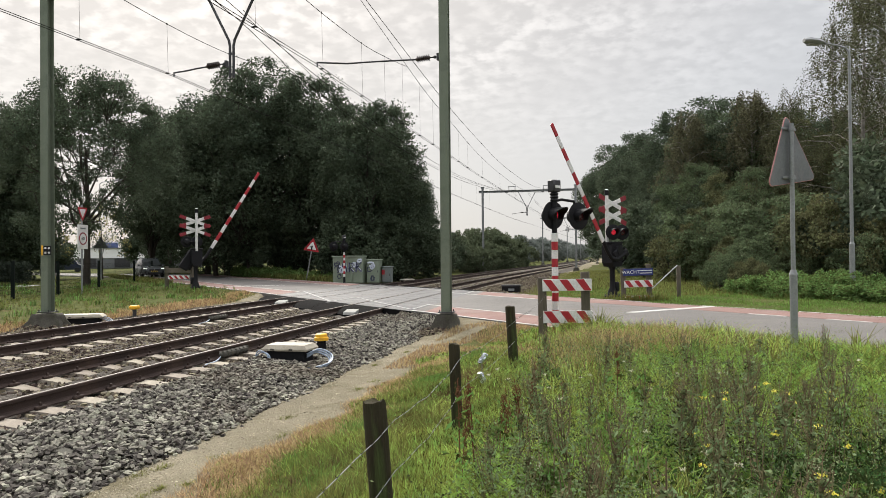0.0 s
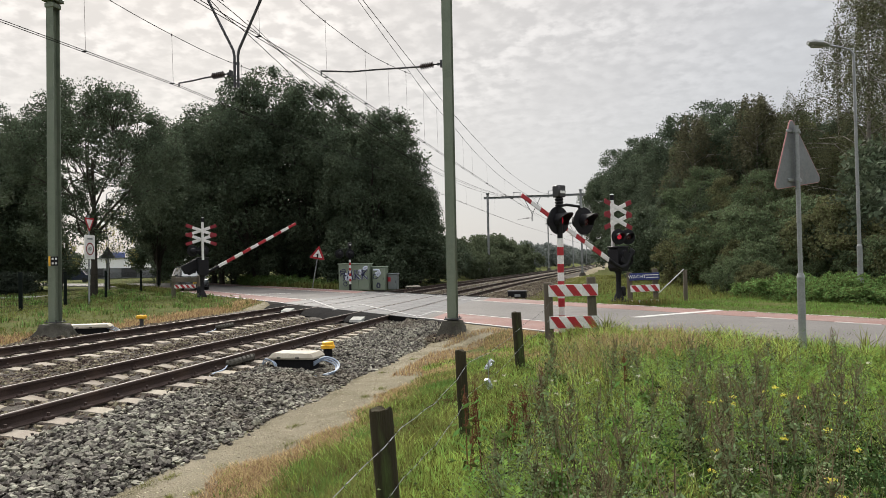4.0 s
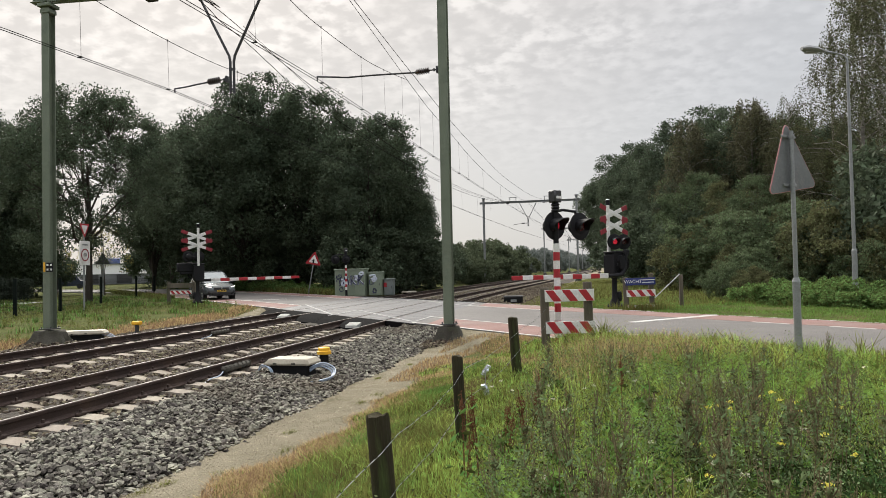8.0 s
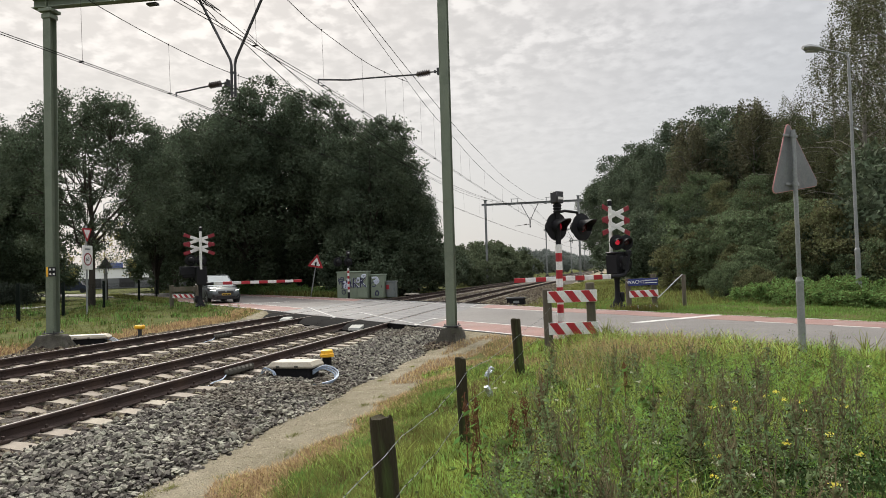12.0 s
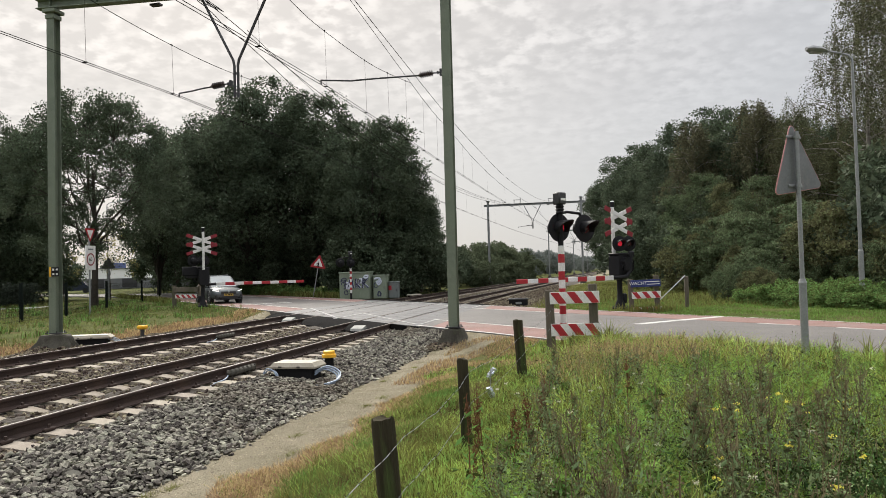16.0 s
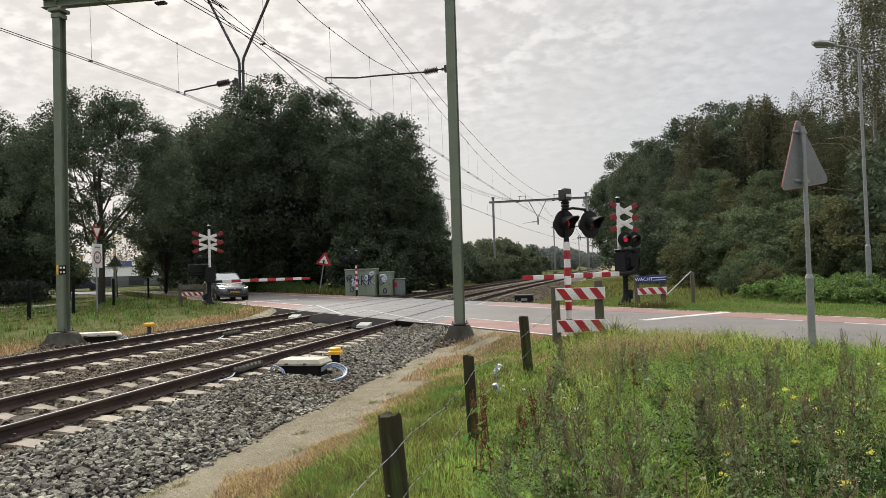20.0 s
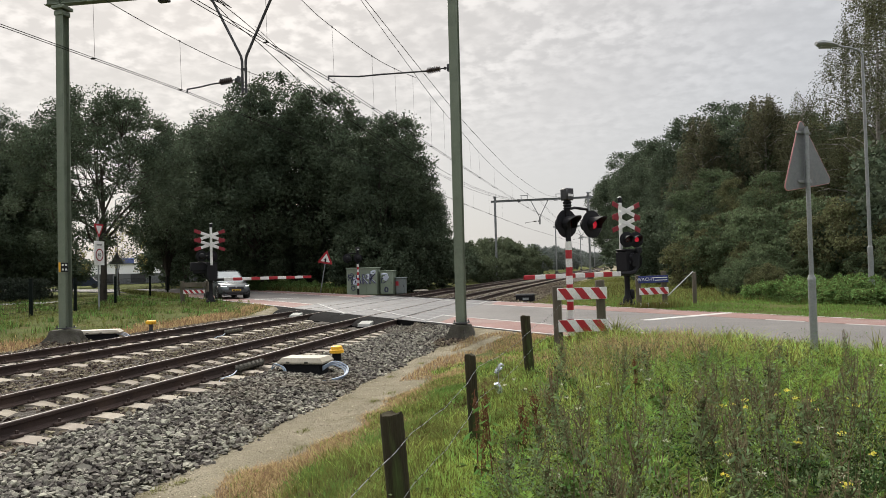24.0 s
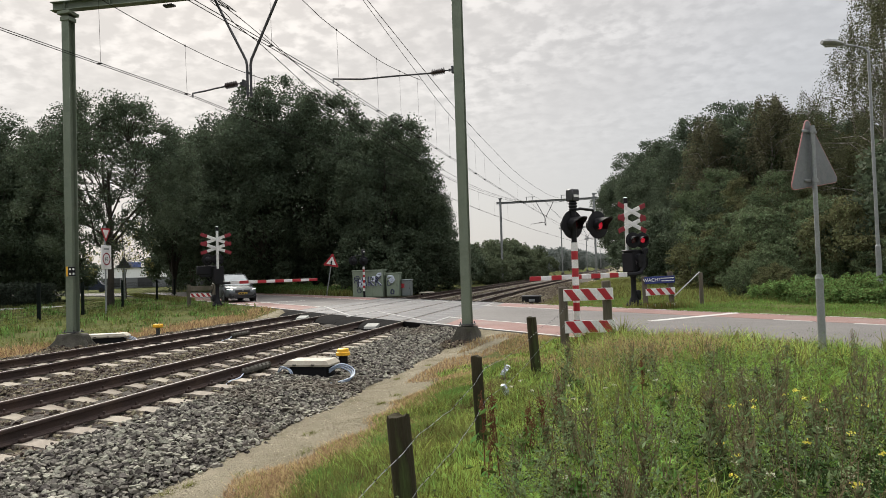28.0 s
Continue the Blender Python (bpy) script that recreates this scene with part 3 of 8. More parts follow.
def skew_edge(deck, mid, w, y, s):
    """Dark rubber end panel and its rounded ramp, cut along the road's direction."""
    a, b = sorted((y, y + s * 0.8))
    part("rubber_panel", Shape().prism([(-w, a + w), (w, a - w), (w, b - w), (-w, b + w)], -0.2, 0.0), RUBBER, deck, "dark rubber edge panel", at=pose(mid, 0, -0.005), smooth=0)
    e = Shape()
    cuts = [(0.805, 0.0), (1.1, -0.02), (1.35, -0.06), (1.55, -0.115), (1.66, -0.17)]
    v, f = [], []
    for d, z in cuts:
        v += [(-w, y + s * d + w, z), (w, y + s * d - w, z), (w, y + s * d - w, -0.24), (-w, y + s * d + w, -0.24)]
    f = [(4 * i + k, 4 * i + (k + 1) % 4, 4 * i + 4 + (k + 1) % 4, 4 * i + 4 + k) for i in range(len(cuts) - 1) for k in range(4)] + [(3, 2, 1, 0), tuple(len(v) - 4 + k for k in range(4))]
    e.add(v, f if s < 0 else [tuple(reversed(q)) for q in f])
    part("rubber_ramp", e, RUBBER, deck, "dark rounded rubber ramp", at=pose(mid, 0, -0.006), smooth=30)


def build_deck():
    """Panels of the crossing: between the rails, and on both sides of them, ending in steps across the skew."""
    deck = tagged(new("crossing_deck"), "level crossing deck of worn grey panels with dark rubber edges", "crossing deck", kind="structure")
    strips = []
    for c in (NEAR_TRACK, FAR_TRACK):
        strips += [(c - 1.98, c - 0.79), (c - 0.655, c + 0.0), (c + 0.0, c + 0.655), (c + 0.79, c + 1.98)]
    for x0, x1 in strips:
        mid, w = (x0 + x1) / 2, (x1 - x0) / 2 - 0.006
        y0, y1 = 14.2 - mid, 25.6 - mid
        n = 11
        step = (y1 - y0) / n
        k0 = step / 2 - 0.007
        # every panel is cut to the skew of the road
        me = Shape().prism([(-w, w - k0), (w, -w - k0), (w, -w + k0), (-w, w + k0)], -0.14, 0.0).mesh("deck_panel", DECK)
        for k in range(n):
            part("deck_panel", me, None, deck, at=pose(mid, y0 + (k + 0.5) * step, -0.002))
        for s, yy in ((-1, y0), (1, y1)):
            if mid > -6 and s < 0:
                # the outermost strip ends in a short upright kerb
                part("end_kerb", Shape().prism([(-w, yy + w - 0.12), (w, yy - w - 0.12), (w, yy - w), (-w, yy + w)], -0.22, 0.0), RUBBER, deck, "dark upright end kerb", at=pose(mid, 0, -0.004), smooth=0)
            else:
                skew_edge(deck, mid, w, yy, s)
    for s, yy in ((-1, 14.2), (1, 25.6)):
        skew_edge(deck, -9.15, 0.062, yy + 9.15, s)
    for c, y in ((NEAR_TRACK + 0.1, 19.5), (FAR_TRACK + 0.1, 23.55)):
        d = Shape()
        d.hull([(-0.33, -0.3, -0.14), (0.33, -0.3, -0.14), (-0.33, 0.3, -0.14), (0.33, 0.3, -0.14), (-0.33, -0.26, -0.06), (0.33, -0.26, -0.06), (-0.33, 0.3, 0.02), (0.33, 0.3, 0.02)],
               [(0, 1, 3, 2), (4, 5, 7, 6), (0, 1, 5, 4), (2, 3, 7, 6), (0, 2, 6, 4), (1, 3, 7, 5)])
        part("deflector_block", d, CONCRETE_PALE, deck, "pale sloping concrete deflector block", at=pose(c, y, 0.0) @ Matrix.Diagonal((0.55, 0.62, 0.85, 1)), smooth=0)


build_deck()


# ---- railway ----
def rail_profile():
    """Half of a flat-bottom rail, mirrored: foot, web and head."""
    half = [(0.07, -0.17), (0.07, -0.158), (0.02, -0.142), (0.009, -0.125), (0.009, -0.052), (0.034, -0.04), (0.036, -0.012), (0.030, -0.002)]
    return half + [(0.012, 0.0), (-0.018, 0.0)] + [(-x, z) for x, z in reversed(half)]


def build_track(c, label):
    t = tagged(new("railway_track"), label, "railway track", "tracks", "structure")
    prof = rail_profile()
    n = len(prof)
    for side in (-1, 1):
        s = Shape()
        ys = [-40.0, 30.0, 38.0, 46.0, 54.0, 62.0, 440.0]
        v = [(x + float(bend(y)), y, z) for y in ys for x, z in (prof if side > 0 else [(-px, pz) for px, pz in reversed(prof)])]
        f = [(i * n + k, (i + 1) * n + k, (i + 1) * n + (k + 1) % n, i * n + (k + 1) % n) for i in range(len(ys) - 1) for k in range(n)]
        s.add(v, f, 0)
        s.m = [1 if k == 8 else 0 for i in range(len(ys) - 1) for k in range(n)]
        part("rail", s, [RAIL_SIDE, RAIL_TOP], t, "rusty steel rail with a shiny worn head", at=pose(c + side * (GAUGE / 2 + 0.036), 0, 0), smooth=20)
    # sleepers: waisted concrete blocks, thinner in the middle
    sl = Shape()
    cuts = [(-1.27, -0.03), (-1.22, 0.005), (-1.0, 0.026), (-0.6, 0.032), (-0.45, 0.012), (-0.3, -0.025), (-0.15, -0.04), (0.15, -0.04), (0.3, -0.025), (0.45, 0.012), (0.6, 0.032), (1.0, 0.026), (1.22, 0.005), (1.27, -0.03)]
    v = []
    for x, dz in cuts:
        w = 0.13 if abs(x) > 0.5 else 0.11
        v += [(x, -w - 0.02, -0.39), (x, w + 0.02, -0.39), (x, w, -0.20 + dz), (x, -w, -0.20 + dz)]
    f = [(4 * i + k, 4 * i + (k + 1) % 4, 4 * i + 4 + (k + 1) % 4, 4 * i + 4 + k) for i in range(len(cuts) - 1) for k in range(4)]
    f += [(3, 2, 1, 0), tuple(len(v) - 4 + k for k in range(4))]
    f = [tuple(reversed(q)) for q in f]
    sl.add(v, f)
    sleeper = sl.mesh("sleeper", SLEEPER, 0)
    fast = Shape()
    for side in (-1, 1):
        for k in (-1, 1):
            x = side * (GAUGE / 2 + 0.036) + k * 0.1
            fast.box((x, 0, -0.15), (0.06, 0.16, 0.045), 0.012)
            fast.cyl((x, 0, -0.14), (x, 0, -0.09), 0.018, n=6)
    clips = fast.mesh("rail_clips", RAIL_SIDE)
    y = 0.307
    far = []
    while y < 420:
        skip = 12.0 - c < y < 27.9 - c
        if not skip:
            if 2 < y < 62:
                part("sleeper", sleeper, None, t, at=pose(c + float(bend(y)), y, 0, 0, 0, random.uniform(-0.6, 0.6)))
                part("rail_clip", clips, None, t, at=pose(c + float(bend(y)), y, 0))
            else:
                far.append(y)
        y += 0.6
    base = np.array([(x, y, z) for x in (-1.27, 1.27) for y, z in ((-0.14, -0.39), (0.14, -0.39), (0.13, -0.19), (-0.13, -0.19))])
    f = [(0, 1, 5, 4), (1, 2, 6, 5), (2, 3, 7, 6), (3, 0, 4, 7), (3, 2, 1, 0), (4, 5, 6, 7)]
    fv = np.concatenate([base + np.array([c + float(bend(yy)), yy, 0]) for yy in far])
    quads = np.array([q for q in f])
    ff = np.concatenate([quads + len(base) * i for i in range(len(far))])
    tagged(part("sleeper_row", cloud_mesh("sleeper_row", fv, ff, SLEEPER), None, t), kind="stuff")


build_track(NEAR_TRACK, "straight railway track with rusty rails on pale concrete sleepers")
build_track(FAR_TRACK, "second straight railway track on pale concrete sleepers")


def bed_z(x):
    return np.interp(x, [-15.0, -14.3, -13.0, -12.6, -9.9, -9.15, -8.4, -5.6, -5.2, -4.55, -3.9], [-0.42, -0.26, -0.22, -0.21, -0.21, -0.18, -0.21, -0.21, -0.215, -0.29, -0.41])


def build_ballast():
    xs = np.concatenate([[-15.0], np.arange(-14.8, -4.0, 0.16), [-3.9]])
    for y0, y1, step in ((-40.0, 32.0, 0.3), (28.0, 440.0, 2.0)):
        ys = np.arange(y0, y1, step)
        gx, gy = np.meshgrid(xs, ys)
        if y0 < 0:
            gy = np.where(gy > 17.9 - (gx + 5.0) - 5.2 + 0.1, 12.6 - gx, gy)
        else:
            gy = np.where(gy < 26.3 - gx, 26.3 - gx, gy)
        rng = np.random.default_rng(5)
        z = bed_z(gx) + rng.uniform(-0.025, 0.025, gx.shape) * (np.abs(gx + 9.3) < 5.0)
        gx = gx + bend(gy)
        nx, ny = len(xs), len(ys)
        i = (np.arange(ny - 1)[:, None] * nx + np.arange(nx - 1)[None]).ravel()
        f = np.stack([i, i + 1, i + 1 + nx, i + nx], 1)
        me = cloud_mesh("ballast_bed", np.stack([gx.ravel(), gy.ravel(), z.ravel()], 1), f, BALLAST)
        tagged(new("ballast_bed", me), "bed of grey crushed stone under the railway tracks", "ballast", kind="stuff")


build_ballast()

ROCK_V = np.array([(-0.5, -0.36, -0.3), (0.5, -0.4, -0.26), (0.46, 0.4, -0.3), (-0.48, 0.36, -0.26), (-0.42, -0.34, 0.3), (0.36, -0.4, 0.24), (0.5, 0.28, 0.3), (-0.3, 0.42, 0.26)])
ROCK_F = np.array([(0, 3, 2), (0, 2, 1), (4, 5, 6), (4, 6, 7), (0, 1, 5), (0, 5, 4), (1, 2, 6), (1, 6, 5), (2, 3, 7), (2, 7, 6), (3, 0, 4), (3, 4, 7)])


# a rounder stone for the nearest ones
ROUND_V = np.array([(a, b, 0) for a in (-1, 1) for b in (-1, 1)] + [(a, 0, b) for a in (-1, 1) for b in (-1, 1)] + [(0, a, b) for a in (-1, 1) for b in (-1, 1)]) * 0.36
ROUND_F = []
for sx in (0, 1):
    for sy in (0, 1):
        for sz in (0, 1):
            tri = (2 * sx + sy, 4 + 2 * sx + sz, 8 + 2 * sy + sz)
            ROUND_F.append(tri if (sx + sy + sz) % 2 == 1 else tri[::-1])
for a, b, c, d in ((2, 7, 3, 6), (0, 4, 1, 5), (1, 10, 3, 11), (0, 9, 2, 8), (5, 11, 7, 9), (4, 8, 6, 10)):
    ROUND_F += [(a, b, c), (a, c, d)]
ROUND_F = np.array(ROUND_F)


def rotations(rng, n):
    """n random turns as matrices."""
    q = rng.normal(size=(n, 4))
    q /= np.linalg.norm(q, axis=1)[:, None]
    w, x, y, z = q.T
    return np.stack([1 - 2 * (y * y + z * z), 2 * (x * y - z * w), 2 * (x * z + y * w), 2 * (x * y + z * w), 1 - 2 * (x * x + z * z), 2 * (y * z - x * w), 2 * (x * z - y * w), 2 * (y * z + x * w), 1 - 2 * (x * x + y * y)], 1).reshape(n, 3, 3)


def scatter_rocks(name, label, x, y, z, size, mat, seed, flat=(1, 1, 1), category="ballast stones", smooth=False):
    rng = np.random.default_rng(seed)
    n = len(x)
    base, faces = (ROUND_V, ROUND_F) if smooth else (ROCK_V, ROCK_F)
    shape = base[None] * (1 + rng.uniform(-0.5, 0.35, (n, len(base), 3)) * (0.75 if smooth else 1)) * rng.uniform(0.55, 1.3, (n, 1, 3))
    v = np.einsum("nij,nkj->nki", rotations(rng, n), shape) * size[:, None, None] * np.array(flat)
    v += np.stack([x, y, z], 1)[:, None]
    f = faces[None] + len(base) * np.arange(n)[:, None, None]
    tagged(new(name, cloud_mesh(name, v.reshape(-1, 3), f.reshape(-1, 3), mat)), label, category, kind="stuff")


def build_stones():
    rng = np.random.default_rng(11)
    # shoulder beside the near track, loose and thick
    n = 27000
    y = 3.5 + 16 * rng.uniform(0, 1, n) ** 1.15
    x = rng.uniform(-5.8, -3.98, n) + rng.normal(0, 0.06, n)
    keep = (x + y < 12.4 + rng.uniform(-0.3, 0.3, n) + np.clip(x + 5.15, 0, 1) * 2.2) & (x < -3.95 + 0.12 * np.sin(y * 2.1) + np.clip(y - 13, 0, 9) * 0.03) & ~((np.abs(x + 5.2) < 0.44) & (y > 11.08) & (y < 11.66))
    x, y = x[keep], y[keep]
    worn = rng.uniform(0, 1, len(x)) < 0.5
    for mask, seed in ((worn, 1), (~worn, 13)):
        m = int(mask.sum())
        scatter_rocks("ballast_stones", "loose grey crushed stones on the ballast shoulder", x[mask], y[mask], bed_z(x[mask]) + rng.uniform(-0.02, 0.045, m), 0.038 + 0.052 * rng.uniform(0, 1, m) ** 1.5, STONE, seed, (1, 1, 0.7), smooth=seed == 1)
    # between sleepers and tracks
    n = 56000
    y = 3.0 + 21 * rng.uniform(0, 1, n) ** 1.1
    x = rng.uniform(-14.85, -5.7, n)
    ph = ((y - 0.307) / 0.6) % 1.0
    on_sleeper = ((ph < 0.235) | (ph > 0.765)) & ((np.abs(x - NEAR_TRACK) < 1.36) | (np.abs(x - FAR_TRACK) < 1.36))
    on_rail = np.min([np.abs(x - c - s * 0.753) for c in (NEAR_TRACK, FAR_TRACK) for s in (-1, 1)], axis=0) < 0.09
    keep = (x + y < 11.9) & ~on_sleeper & ~on_rail
    x, y = x[keep], y[keep]
    scatter_rocks("ballast_stones", "brownish crushed stones between the sleepers", x, y, bed_z(x) + rng.uniform(-0.025, 0.02, len(x)), 0.036 + 0.05 * rng.uniform(0, 1, len(x)) ** 1.4, STONE_BROWN, 2, (1, 1, 0.75))
    # more of both beside and behind the viewer
    n = 20000
    x, y = rng.uniform(-14.6, -3.98, n), rng.uniform(-8, 3.6, n)
    rail = np.min([np.abs(x - c - s * 0.753) for c in (NEAR_TRACK, FAR_TRACK) for s in (-1, 1)], axis=0) < 0.09
    x, y = x[~rail], y[~rail]
    scatter_rocks("ballast_stones", "crushed stones along the railway", x, y, bed_z(x) + rng.uniform(-0.02, 0.03, len(x)), rng.uniform(0.045, 0.1, len(x)), STONE_BROWN, 9, (1, 1, 0.7))
    # heaped against the edge of the road
    n = 5200
    x, q = rng.uniform(-5.5, -3.75, n), rng.uniform(12.2, 14.24, n)
    scatter_rocks("ballast_stones", "grey crushed stones heaped against the road edge", x, q - x, -0.27 + 0.21 * np.clip((q - 12.2) / 1.9, 0, 1) - 0.22 * np.clip(x + 4.6, 0, 1) * (14.3 - q) / 2 + rng.uniform(-0.05, 0.01, n), rng.uniform(0.035, 0.085, n), STONE, 7)
    n = 1500
    x, q = rng.uniform(-6.28, -5.3, n), rng.uniform(12.3, 14.12, n)
    scatter_rocks("ballast_stones", "grey crushed stones beside the end of the deck", x, q - x, -0.19 + rng.uniform(-0.04, 0.02, n), rng.uniform(0.04, 0.085, n), STONE, 12)
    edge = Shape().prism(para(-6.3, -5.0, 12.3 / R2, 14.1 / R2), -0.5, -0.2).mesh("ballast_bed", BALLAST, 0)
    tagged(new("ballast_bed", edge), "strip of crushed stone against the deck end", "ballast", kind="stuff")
    # beyond the crossing
    n = 15000
    y = 22 + 50 * rng.uniform(0, 1, n) ** 1.3
    x = rng.uniform(-6.0, -2.7, n)
    keep = (x + y > 26.6) & (x < -2.8 - 0.012 * (y - 28))
    x, y = x[keep], y[keep]
    scatter_rocks("ballast_stones", "grey-brown crushed stones beyond the crossing", x + bend(y), y, np.maximum(bed_z(x), -0.36) + rng.uniform(-0.01, 0.04, len(x)), rng.uniform(0.05, 0.1, len(x)), STONE_BROWN, 3)
    n = 14000
    y = 36 + 34 * rng.uniform(0, 1, n) ** 1.3
    x = rng.uniform(-14.6, -6.0, n)
    near_rail = np.min([np.abs(x - c - s * 0.753) for c in (NEAR_TRACK, FAR_TRACK) for s in (-1, 1)], axis=0) < 0.1
    keep = (x + y > 27.6) & ~near_rail
    x, y = x[keep], y[keep]
    scatter_rocks("ballast_stones", "brownish crushed stones between the tracks beyond the crossing", x + bend(y), y, bed_z(x) + rng.uniform(-0.03, 0.01, len(x)), rng.uniform(0.05, 0.1, len(x)), STONE_BROWN, 8)
    for fx, fy, fr in ((X_LEFT, PORTALS[0][0] - 0.45, 1.0), (X_RIGHT, PORTALS[0][0] + 0.45, 0.7)):
        n = 700
        a, d = rng.uniform(0, math.tau, n), rng.uniform(0.3, 1, n) * fr
        scatter_rocks("ballast_stones", "stones heaped round a mast footing", fx + d * np.cos(a), fy + d * np.sin(a), -0.12 - 0.22 * (d / fr) + rng.uniform(0, 0.06, n), rng.uniform(0.04, 0.09, n), STONE_BROWN, 6)
    n = 17000
    y = 3 + 16 * rng.uniform(0, 1, n) ** 1.3
    x = -4.1 + 1.4 * rng.uniform(0, 1, n) ** 1.25
    keep = x + y < 13.6
    x, y = x[keep], y[keep]
    scatter_rocks("path_pebbles", "small pebbles strewn over the sandy path", x, y, ground_z(x, y) + 0.002, 0.005 + 0.017 * rng.uniform(0, 1, len(x)) ** 3, PEBBLE, 4, (1, 1, 0.5), category="pebbles")



# ---- overhead line ----
def h_mast(parent, h, w=0.30, paint=None):
    """A broad-flange steel column with a base plate."""
    s = Shape()
    for y in (-w / 2, w / 2):
        s.box((0, y, h / 2), (w, 0.018, h), 0.004)
    s.box((0, 0, h / 2), (0.014, w - 0.02, h))
    part("column", s, paint, parent, "painted steel column")
    b = Shape().box((0, 0, 0.015), (w + 0.14, w + 0.14, 0.03), 0.004)
    for x in (-1, 1):
        for y in (-1, 1):
            b.cyl((x * (w / 2 + 0.03), y * (w / 2 + 0.03), 0.03), (x * (w / 2 + 0.03), y * (w / 2 + 0.03), 0.08), 0.016, n=6)
    part("base_plate", b, DARK_STEEL, parent)
    part("cap", Shape().box((0, 0, h + 0.05), (w + 0.16, w + 0.16, 0.09), 0.01).box((0, 0, h - 0.1), (w + 0.06, w + 0.06, 0.12), 0.01), paint, parent)


def footing(x, y, z0, z1, w0, w1, label, mat):
    """A rough tapered concrete base."""
    rng = random.Random(int(x * 10))
    n = 26
    s = Shape()
    rings = []
    lobe = [rng.uniform(0.82, 1.18) for _ in range(n)]
    for q in (0, 0.2, 0.4, 0.58, 0.74, 0.88, 1.0):
        w = w0 + (w1 - w0) * (q * 1.15 if q < 0.8 else 0.92 + 0.3 * (q - 0.8)) - (0.1 * w1 if q == 1 else 0)
        rings.append([(w / 2 * (1 + (lobe[k] - 1) * (1.2 - q)) * rng.uniform(0.93, 1.07) * max(-1, min(1, 1.25 * math.cos(k * math.tau / n))),
                       w / 2 * (1 + (lobe[k] - 1) * (1.2 - q)) * rng.uniform(0.93, 1.07) * max(-1, min(1, 1.25 * math.sin(k * math.tau / n))),
                       z0 + (z1 - z0) * q + rng.uniform(-0.025, 0.025) * (q < 1)) for k in range(n)])
    v = [p for r in rings for p in r]
    f = [(i * n + k, i * n + (k + 1) % n, (i + 1) * n + (k + 1) % n, (i + 1) * n + k) for i in range(len(rings) - 1) for k in range(n)]
    f.append(tuple(range(len(v) - n, len(v))))
    s.add(v, f)
    ob = part("mast_footing", s, mat, smooth=50, at=pose(x, y, 0))
    tagged(ob, label, "concrete footing", "mast footings")


def insulator(parent, p0, p1):
    """A ribbed insulator between two points."""
    p0, p1 = Vector(p0), Vector(p1)
    s = Shape().cyl(p0, p1, 0.035, n=8)
    for k in range(6):
        c = p0.lerp(p1, (k + 0.7) / 6.4)
        d = (p1 - p0).normalized() * 0.018
        s.cyl(c - d, c + d, 0.085, 0.05, n=12)
    part("insulator", s, CERAMIC, parent, "ribbed brown insulator")


CONTACT_Z = 6.31
PORTALS = [(16.3, 0.9), (80.0, 0.0), (140.0, 0.0), (200.0, 0.0), (260.0, 0.0), (320.0, 0.0), (380.0, 0.0)]
X_LEFT, X_RIGHT, BEAM_Z = -14.1, -3.55, 8.7


